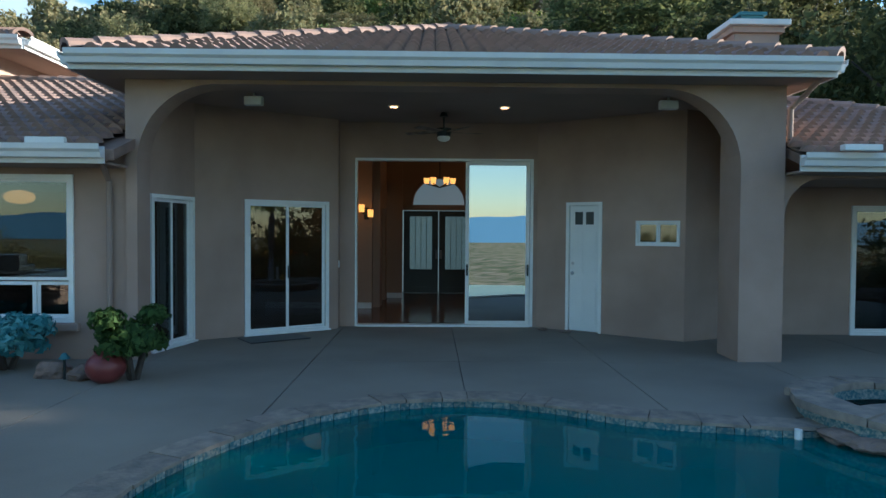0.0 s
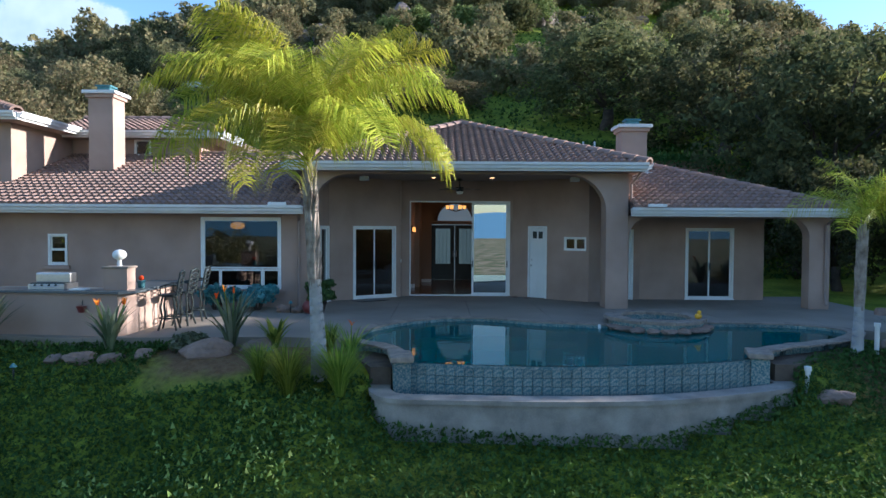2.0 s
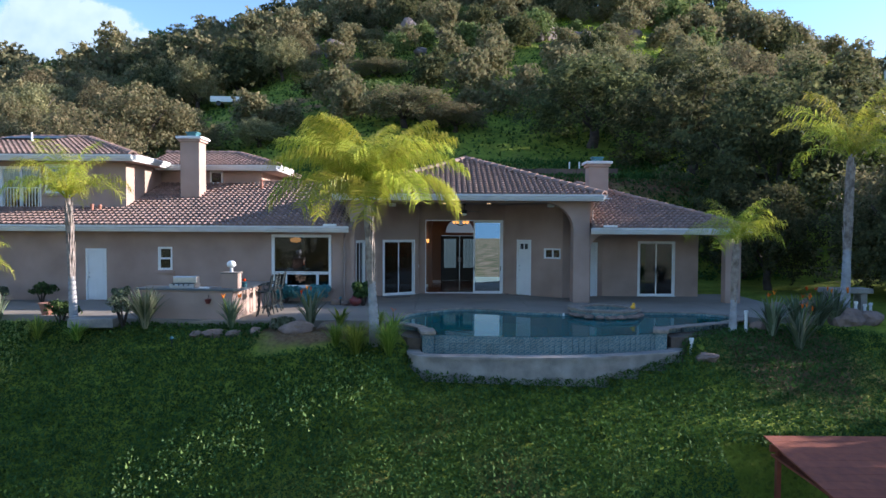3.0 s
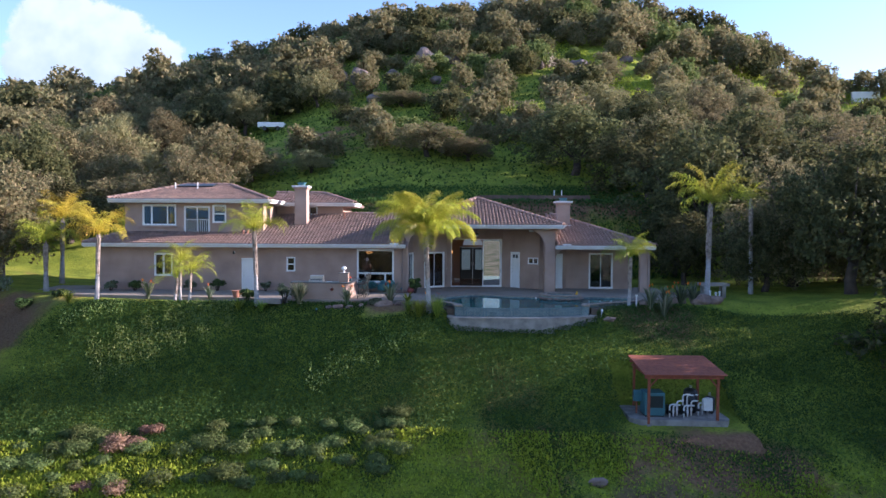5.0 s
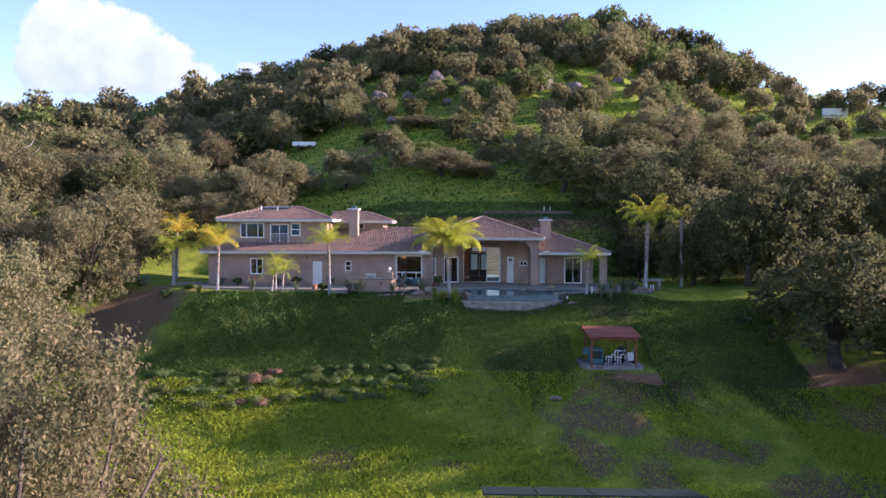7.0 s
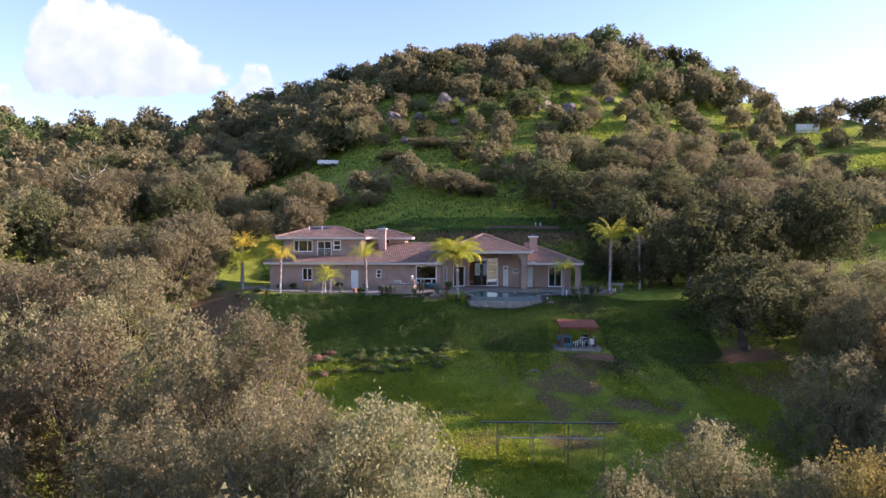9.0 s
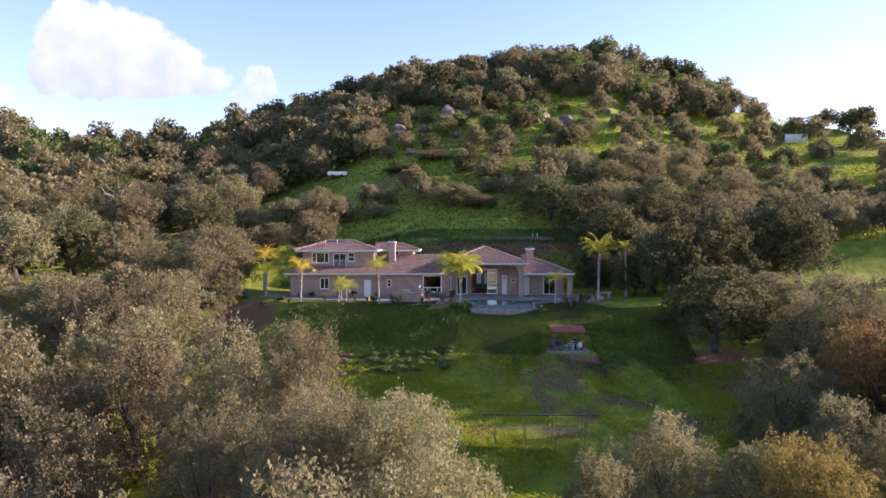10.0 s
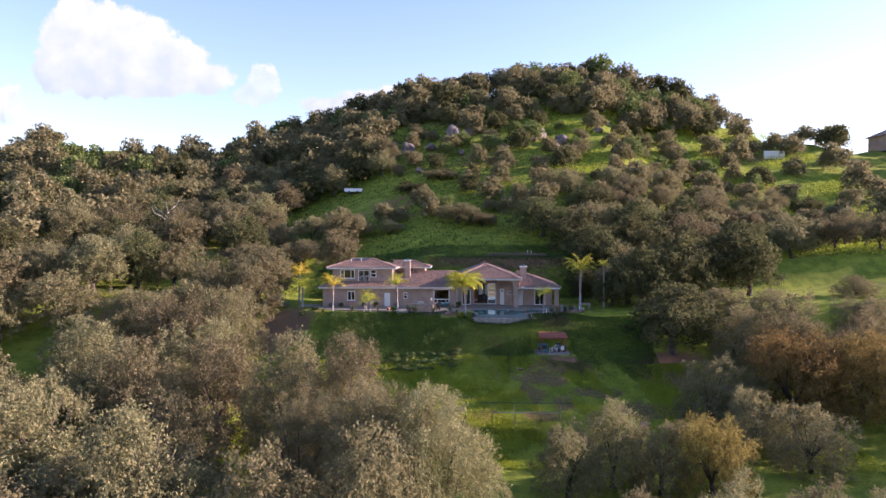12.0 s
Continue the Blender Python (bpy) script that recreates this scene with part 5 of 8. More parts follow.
def build_big_door():
    """The tall glass doors: one leaf slid back over the other, leaving half the opening free."""
    d = thing("sliding_door", "tall white framed glass doors, one leaf slid open to the hall", "glass door", (-2.07, 9.86, 0), kind="structure")
    w, h = 2.97, 2.81
    bm = bmesh.new()
    box(bm, 0, 0.03, -0.02, 0.16, 0.01, h)
    box(bm, w - 0.05, w, -0.02, 0.16, 0.01, h)
    box(bm, 0.03, w - 0.05, -0.02, 0.16, h - 0.04, h)
    box(bm, 0.03, w - 0.05, -0.02, 0.16, 0.002, 0.035)
    part("door_frame", bm, TRIM, d)
    for k, y in enumerate((0.02, 0.09)):
        a, b = 1.84 + 0.04 * k, w - 0.055
        bm = bmesh.new()
        bar_frame(bm, a, b, 0.04, h - 0.045, 0.06, y, y + 0.04)
        sash = part("sash", bm, TRIM, d)
        bm = bmesh.new()
        box(bm, a + 0.06, b - 0.06, y + 0.015, y + 0.023, 0.10, h - 0.105)
        p = part("pane", bm, MIRROR_GLASS if k == 0 else GLASS, sash)
        p.visible_shadow = False
        if k == 0:
            for x in (a + 0.03, b - 0.03):
                bm = bmesh.new()
                box(bm, x - 0.014, x + 0.014, y - 0.035, y - 0.002, 0.86, 1.05, 0.006)
                part("pull", bm, IRON, sash)


build_rooms()
build_big_door()

# ---- trees ----
def leaf_cloud(name, centers, radii, count, size, mat, seed, parent, squash=0.8, long=1.6):
    """Small folded leaf cards over the shells of many clumps."""
    rng = np.random.RandomState(seed)
    w = np.array(radii) ** 2
    pick = rng.choice(len(centers), count, p=w / w.sum())
    c, r = np.array(centers)[pick], np.array(radii)[pick]
    d = rng.normal(size=(count, 3))
    d /= np.linalg.norm(d, axis=1)[:, None]
    d[:, 2] = np.where(d[:, 2] < -0.45, -d[:, 2], d[:, 2])
    p = c + d * (r * rng.uniform(0.55, 1.12, count))[:, None] * np.array([1, 1, squash])
    n = d + rng.normal(scale=0.38, size=(count, 3))
    n /= np.linalg.norm(n, axis=1)[:, None]
    t = np.cross(n, rng.normal(size=(count, 3)))
    t /= np.linalg.norm(t, axis=1)[:, None]
    b = np.cross(n, t)
    s = (size * rng.uniform(0.6, 1.4, count))[:, None]
    return card_mesh(name, np.stack([p - t * s * long, p + t * s * long - b * s * 0.3, p + b * s * 1.5 + n * s * 0.3], 1), mat, parent)


def sprigs(name, centers, radii, count, size, mat, seed, parent, twigs=14, squash=0.85, long=1.6):
    """Small leaf cards gathered in ragged sprigs over many clumps, so that the crown keeps gaps and an uneven edge."""
    rng = np.random.RandomState(seed)
    c0, r0 = np.array(centers), np.array(radii)
    d = rng.normal(size=(len(c0), twigs, 3))
    d[:, :, 2] += 0.25
    d /= np.linalg.norm(d, axis=2)[:, :, None]
    reach = rng.uniform(0.35, 1.12, (len(c0), twigs, 1))
    root = c0[:, None] + d * reach * r0[:, None, None] * np.array([1, 1, squash])
    w = r0 ** 2
    pick, tw = rng.choice(len(c0), count, p=w / w.sum()), rng.randint(0, twigs, count)
    q = d[pick, tw]
    r = r0[pick]
    p = root[pick, tw] + (rng.normal(size=(count, 3)) * 0.17 + q * rng.uniform(-0.28, 0.3, count)[:, None] + np.array([0, 0, 0.05])) * r[:, None]
    n = q * 0.7 + rng.normal(scale=0.6, size=(count, 3))
    n /= np.linalg.norm(n, axis=1)[:, None]
    t = np.cross(n, rng.normal(size=(count, 3)))
    t /= np.linalg.norm(t, axis=1)[:, None]
    b = np.cross(n, t)
    s = (size * rng.uniform(0.6, 1.4, count))[:, None]
    v = np.stack([p - t * s * long, p + t * s * long - b * s * 0.3, p + b * s * 1.5 + n * s * 0.3], 1)
    return card_mesh(name, v, mat, parent)


def card_mesh(name, v, mat, parent=None):
    """Loose triangles, given as an array of (count, 3, 3), as one mesh."""
    n = len(v)
    me = bpy.data.meshes.new(name)
    me.vertices.add(n * 3)
    me.vertices.foreach_set("co", v.ravel().astype(np.float32))
    me.loops.add(n * 3)
    me.loops.foreach_set("vertex_index", np.arange(n * 3, dtype=np.int32))
    me.polygons.add(n)
    me.polygons.foreach_set("loop_start", (np.arange(n) * 3).astype(np.int32))
    me.update(calc_edges=True)
    me.materials.append(mat)
    ob = new(name, me)
    ob.parent = parent
    return ob


def oak(label, seed, h, r, leaves, size, mat, group="", skirt=0):
    """A live oak: forked trunk, limbs and a lobed crown of small leaves. h: height, r: crown radius."""
    rng = random.Random(seed)
    t = thing("oak_tree", label, "tree", group=group)
    bm = bmesh.new()
    fork = h * 0.2
    lean = Vector((rng.uniform(-0.35, 0.35), rng.uniform(-0.35, 0.35), fork))
    tube(bm, [(0, 0, -1.2), (0, 0, 0), lean * 0.5 + Vector((0.1, -0.05, 0)), lean], [h * 0.05, h * 0.042, h * 0.034, h * 0.03], 8)
    centers, radii = [], []
    limbs = 8
    for k in range(limbs):
        a = 2 * math.pi * (k + rng.uniform(-0.35, 0.35)) / limbs
        out = r * rng.uniform(0.3, 0.6)
        end = Vector((math.cos(a) * out, math.sin(a) * out, h * rng.uniform(0.5, 0.8)))
        mid = lean + (end - lean) * 0.45 + Vector((rng.uniform(-0.3, 0.3), rng.uniform(-0.3, 0.3), rng.uniform(-0.1, 0.35)))
        tube(bm, [lean * 0.92, mid, end], [h * 0.015, h * 0.008, h * 0.003], 6)
    part("trunk", bm, BARK, t, smooth=True)
    # a few large lobes, each of many clumps, with dips between them
    lobes = []
    for k in range(7):
        a = 2 * math.pi * (k + rng.uniform(-0.4, 0.4)) / 7
        q = r * rng.uniform(0.42, 0.64)
        lobes.append((Vector((math.cos(a) * q, math.sin(a) * q, h * rng.uniform(0.38, 0.66))), r * rng.uniform(0.34, 0.5)))
    for k in range(5):
        a = 2 * math.pi * (k + rng.uniform(-0.4, 0.4)) / 5
        q = r * rng.uniform(0.5, 0.68)
        lobes.append((Vector((math.cos(a) * q, math.sin(a) * q, h * rng.uniform(0.24, 0.36))), r * rng.uniform(0.3, 0.4)))
    for k in range(3):
        a = rng.uniform(0, 6.28)
        q = r * rng.uniform(0.05, 0.35)
        lobes.append((Vector((math.cos(a) * q, math.sin(a) * q, h * rng.uniform(0.66, 0.8))), r * rng.uniform(0.28, 0.42)))
    for k in range(skirt):
        a = 2 * math.pi * (k + rng.uniform(-0.4, 0.4)) / skirt
        q = r * rng.uniform(0.5, 0.8)
        lobes.append((Vector((math.cos(a) * q, math.sin(a) * q, h * rng.uniform(0.1, 0.2))), r * rng.uniform(0.26, 0.36)))
    for c, lr in lobes:
        n = 12
        for k in range(n):
            z = 1 - 1.75 * (k + 0.5) / n
            ring = math.sqrt(max(0, 1 - z * z))
            a = k * 2.399963 + rng.uniform(-0.5, 0.5)
            q = lr * rng.uniform(0.55, 1.05)
            centers.append(tuple(c + Vector((math.cos(a) * ring * q, math.sin(a) * ring * q, z * q * 0.95))))
            radii.append(lr * rng.uniform(0.22, 0.46))
    centers.append((0, 0, h * 0.52))
    radii.append(r * 0.42)
    sprigs("crown", centers, radii, leaves, size, mat, seed, t)
    return t


def place(proto, x, y, scale=1.0, turn=0.0, sink=0.15, z=None, tall=1.0):
    ob = copy_thing(proto, Matrix())
    zz = float(smooth_height(x, y)) if z is None else z
    ob.matrix_basis = Matrix.Translation((x, y, zz - sink)) @ Matrix.Rotation(turn, 4, "Z") @ Matrix.Diagonal((scale, scale, scale * tall, 1))
    return ob


def far_woods(items, protos):
    """The far trees as leaf cards, one mesh for each kind."""
    kinds = ((LEAF_OAK, "distant grey-green oak woods on the hill"), (LEAF_DARK, "distant dark green oaks among the woods"), (LEAF_SCRUB, "distant yellow-green scrub trees on the hill"))
    sets = [[], [], []]
    rng = random.Random(19)
    for x, y, sc, tall, turn, k in items:
        vs = sets[rng.choices((0, 1, 2), (0.66, 0.22, 0.12))[0]]
        me = protos[k]
        c, s_ = math.cos(turn) * sc, math.sin(turn) * sc
        z = float(smooth_height(x, y)) - 0.2
        vs.append(np.stack([x + me[:, 0] * c - me[:, 1] * s_, y + me[:, 0] * s_ + me[:, 1] * c, z + me[:, 2] * sc * tall], -1))
    for vs, (mat, label) in zip(sets, kinds):
        tagged(card_mesh("far_woods", np.concatenate(vs).reshape(-1, 3, 3), mat), label, "woods", kind="stuff")


def build_trees():
    rng = random.Random(7)
    LO = "grey-green live oak with a dense rounded crown"
    near = [oak(LO, s, 8.0, 4.3, 25000, 0.052, LEAF_OAK, "hillside oaks", 7) for s in (11, 12, 13)]
    mid = [oak(LO, s, 8.0, 4.2, 14000, 0.073, LEAF_OAK, "hillside oaks") for s in (21, 22, 23, 24)]
    far = [oak(LO, s, 8.0, 4.2, 2300, 0.205, LEAF_OAK, "hillside oaks") for s in (31, 32, 33)]
    close = [oak(LO, s, 8.0, 4.3, 90000, 0.029, LEAF_OAK, "hillside oaks", 7) for s in (14, 15)]
    dark = [oak("dark green live oak with a heavy spreading crown", s, 8.0, 4.2, 14000, 0.075, LEAF_DARK, "hillside oaks") for s in (25, 26)]
    mid += dark[:1]
    gold = [oak("oak with the gold of low sun put into its leaves", s, 8.0, 4.2, 28000, 0.052, LEAF_LOW_SUN, "hillside oaks", 6) for s in (41,)]
    clouds = []
    for o in far:
        crown = [c for c in o.children if c.name.startswith("crown")][0]
        a = np.empty(len(crown.data.vertices) * 3, np.float32)
        crown.data.vertices.foreach_get("co", a)
        clouds.append(a.reshape(-1, 3))
    placed, distant = [], []

    def put(kind, x, y, top=None, r=None, scale=None):
        g = float(smooth_height(x, y))
        if top is not None:
            scale = max(0.35, (top - g) / 7.7)
        tall = 1.0
        if r is not None:
            want = max(r, 0.46 * (top - g)) / 4.5
            tall, scale = scale / want, want
        placed.append((x, y, scale * 4.3))
        if kind is far:
            distant.append((x, y, scale, tall, rng.uniform(0, 6.28), rng.randrange(3)))
        else:
            place(rng.choice(kind), x, y, scale, rng.uniform(0, 6.28), tall=tall)
    for kind, x, y, top, r in KEY_OAKS:
        put({"n": near, "m": mid, "f": far, "g": gold, "d": dark, "c": close}[kind], x, y, top, r)
    for x0, x1, y0, y1, count, s0, s1, kind, gap in WOODS:
        done = 0
        for _ in range(count * 12):
            if done >= count:
                break
            x, y = rng.uniform(x0, x1), rng.uniform(y0, y1)
            s = rng.uniform(s0, s1)
            if keep_clear(x, y, s * 4.2) or any((x - a) ** 2 + (y - b) ** 2 < (gap * (s * 4.2 + c)) ** 2 for a, b, c in placed):
                continue
            put({"n": near, "m": mid, "f": far}[kind], x, y, scale=s)
            done += 1
    far_woods(distant, clouds)
    for o in near + mid + far + gold + close + dark[1:]:
        for c in o.children_recursive:
            bpy.data.objects.remove(c)
        bpy.data.objects.remove(o)


def keep_clear(x, y, r):
    """Open ground: the pad and house, the lawn, the way of the camera, glades on the hill."""
    if -24 - r < x < 15 + r and -20 < y < 17 + r:
        return True
    if -2 - r < x < 7 + r and -46 < y < -15:
        return True
    if abs(x + 2) < r + 1 and -80 < y < -44 and r > 2.6:
        return True
    if -36 - r * 0.5 < x < -15 + r * 0.5 and 44 < y < 69:
        return True
    if 34 < x < 62 and -8 < y < 22:
        return True
    return False


KEY_OAKS = [
    # the wood below the drive
    ("c", -4.2, -38.8, 1.4, 3.8), ("c", -8.2, -37.6, 1.2, 3.4), ("n", -7.5, -44.5, 0.4, 3.5), ("c", -11.6, -29.0, 2.6, 4.2), ("n", -17.0, -24.9, 1.9, 3.8), ("c", -13.2, -35.5, -0.4, 3.4),
    ("n", -20.9, -41.0, 1.0, 4.2), ("n", -12.4, -47.3, 0.1, 4.0), ("n", -22.5, -33.5, -0.6, 3.6), ("n", -24.5, -20.5, 1.8, 4.6), ("n", -29.0, -26.5, 1.8, 4.6), ("n", -28.5, -14.0, 2.4, 4.4),
    ("n", -32.0, -34.5, 1.4, 4.6), ("n", -17.5, -52.0, -0.8, 4.0), ("n", -27.0, -48.0, 0.4, 4.6), ("n", -43.2, -10.3, 1.3, 4.6), ("n", -36.5, -18.5, 1.8, 4.8), ("n", -34.0, -8.5, 4.0, 4.8), ("n", -29.5, -4.5, 4.6, 3.8),
    ("n", -29.6, 4.2, 6.6, 3.9), ("n", -35.0, 4.5, 6.2, 4.4), ("n", -41.0, -3.0, 4.2, 5.0), ("m", -36.5, 12.0, 6.6, 5.0), ("m", -37.0, 23.0, 7.9, 4.6), ("m", -31.0, 21.0, 7.2, 4.2), ("m", -41.4, 34.6, 9.6, 4.6), ("m", -30.0, 29.0, 8.5, 4.5),
    # below the lawn
    ("g", 14.8, -30.5, -2.4, 2.9), ("n", 11.4, -29.6, -2.9, 2.2), ("n", 8.2, -28.4, -2.3, 2.5), ("n", 4.6, -30.5, -3.0, 2.2), ("n", 13.0, -38.4, -3.7, 2.8), ("n", 17.6, -38.6, -4.0, 3.0), ("n", 7.4, -39.5, -4.6, 2.2), ("n", 22.0, -39.5, -4.2, 2.6), ("n", 9.5, -46.0, -4.0, 3.0),
    # past the lawn
    ("d", 20.0, -3.6, 4.4, 6.2), ("g", 26.8, -17.0, 1.8, 4.8), ("g", 32.6, -17.0, 1.6, 4.6), ("n", 30.5, -8.0, 3.9, 4.0), ("n", 30.2, -1.6, 4.0, 4.2), ("n", 25.4, -7.6, 2.2, 3.6), ("n", 18.9, -18.6, -0.6, 2.4), ("n", 23.0, -16.4, -2.0, 2.4), ("n", 41.0, -3.0, 3.2, 3.4), ("n", 49.0, 1.5, 3.2, 2.8), ("n", 25.6, 1.4, 3.6, 3.8),
    ("n", 36.0, -10.5, 3.2, 4.0), ("n", 40.5, -18.0, 2.2, 4.6), ("n", 38.0, -27.0, 1.0, 4.4), ("n", 23.5, -26.5, -2.6, 3.4), ("n", 45.2, 6.5, 4.0, 3.3), ("n", 20.6, -23.4, -2.4, 2.8),
    # dark oaks between y 5 and 11 are added to keep sun off the patio
    ("d", 18.6, 5.4, 8.6, 4.4), ("d", 15.6, 8.6, 4.6, 2.8), ("d", 12.9, 13.6, 4.8, 2.7), ("d", 13.6, 17.8, 5.6, 3.0), ("d", 34.0, 11.0, 11.4, 5.2), ("d", 24.0, 7.0, 9.8, 4.6), ("d", 29.5, 10.0, 9.6, 4.8), ("n", 18.1, 10.4, 8.2, 4.6), ("n", 24.0, 11.6, 7.6, 4.6), ("d", 22.6, 23.3, 12.6, 5.8), ("d", 29.5, 19.0, 10.5, 5.0), ("m", 38.1, 24.6, 11.0, 4.8), ("d", 16.0, 20.0, 11.0, 5.5), ("m", 31.5, 28.0, 12.8, 5.4), ("d", 9.5, 34.0, 15.5, 6.0), ("m", 18.2, 42.0, 18.6, 5.2), ("d", 14.5, 27.0, 13.0, 5.5), ("m", 25.0, 34.0, 15.2, 5.4),
    # behind the house
    ("m", -4.6, 40.0, 14.8, 4.6), ("m", -0.5, 38.5, 12.6, 3.4), ("m", -22.8, 39.5, 12.6, 3.9), ("m", -31.0, 40.5, 12.6, 4.0), ("m", -16.5, 39.0, 10.6, 2.9), ("m", -9.0, 63.0, 22.6, 4.5), ("m", -15.0, 58.0, 19.5, 4.0), ("m", 21.9, 78.0, 30.2, 3.8),
    # the ridge
    ("f", 58.0, 140.0, 59.0, 6.0), ("f", 64.0, 138.0, 56.5, 5.5), ("f", 71.0, 134.0, 50.5, 5.0), ("f", 78.0, 128.0, 44.5, 4.4), ("f", 47.0, 143.0, 63.0, 6.0), ("f", 40.0, 145.0, 67.0, 5.5), ("f", 36.0, 146.0, 66.0, 4.5), ("f", 90.0, 112.0, 38.0, 4.5), ("f", 96.0, 110.0, 38.5, 4.5)]
# fill: x0, x1, y0, y1, count, scales, kind, closeness
WOODS = [(-75, -24, -62, 22, 62, 0.8, 1.15, "m", 0.5), (34, 62, -60, -8, 16, 0.7, 1.05, "m", 0.6), (16, 62, 22, 56, 38, 0.6, 0.95, "m", 0.58), (-70, -22, 24, 80, 44, 0.75, 1.15, "m", 0.5),
         (-70, -26, 60, 112, 70, 0.8, 1.3, "f", 0.5), (-130, -60, 0, 110, 90, 0.9, 1.4, "f", 0.55),
         (-26, 62, 42, 112, 115, 0.34, 0.8, "f", 0.72), (-60, 66, 108, 150, 120, 0.8, 1.2, "f", 0.42), (-260, -110, 30, 170, 110, 1.0, 1.6, "f", 0.55), (62, 180, 40, 125, 75, 0.55, 1.0, "f", 0.75), (-75, 55, -80, -54, 14, 0.6, 0.8, "m", 0.75)]
build_trees()

# ---- things on the house and patio ----
def chimney(x0, x1, y0, y1, z0, z1, label):
    c = thing("chimney", label, "chimney", ((x0 + x1) / 2, (y0 + y1) / 2, z0), group="chimneys")
    w, d, h = (x1 - x0) / 2, (y1 - y0) / 2, z1 - z0
    bm = bmesh.new()
    box(bm, -w, w, -d, d, -0.5, h - 0.22)
    part("shaft", bm, STUCCO, c)
    bm = bmesh.new()
    box(bm, -w - 0.06, w + 0.06, -d - 0.06, d + 0.06, h - 0.22, h - 0.12, 0.015)
    part("neck", bm, STUCCO, c)
    bm = bmesh.new()
    box(bm, -w - 0.13, w + 0.13, -d - 0.13, d + 0.13, h - 0.118, h - 0.02, 0.02)
    part("cap", bm, FASCIA, c, "pale crown of the chimney")
    bm = bmesh.new()
    box(bm, -w * 0.5, w * 0.5, -d * 0.5, d * 0.5, h - 0.02, h + 0.12)
    box(bm, -w * 0.62, w * 0.62, -d * 0.62, d * 0.62, h + 0.12, h + 0.17)
    part("spark_arrestor", bm, TEAL_BOX, c, "dull metal spark arrestor")
    bm = bmesh.new()
    box(bm, -w - 0.12, w + 0.12, -d - 0.12, -d - 0.004, -0.06, 0.10)
    part("flashing", bm, FASCIA, c)


def downspout(pts, label="tan painted downspout on the stucco wall"):
    bm = bmesh.new()
    tube(bm, pts, [0.035] * len(pts), 8)
    tagged(ob_of("downspout", bm, SOFFIT, smooth=False), label, "downspout")


def vent(x, y, z, h, r=0.05):
    v = thing("vent_pipe", "short terracotta painted roof vent pipe", "vent", (x, y, z), group="roof vents")
    bm = bmesh.new()
    cyl(bm, r, r, -0.15, h, n=10)
    part("pipe", bm, TERRACOTTA, v)
    bm = bmesh.new()
    cyl(bm, r * 1.5, r * 1.2, h + 0.002, h + 0.06, n=10)
    part("hood", bm, TERRACOTTA, v)


def roof_z(y):
    return 2.50 + (y - 6.38) * P + 0.06


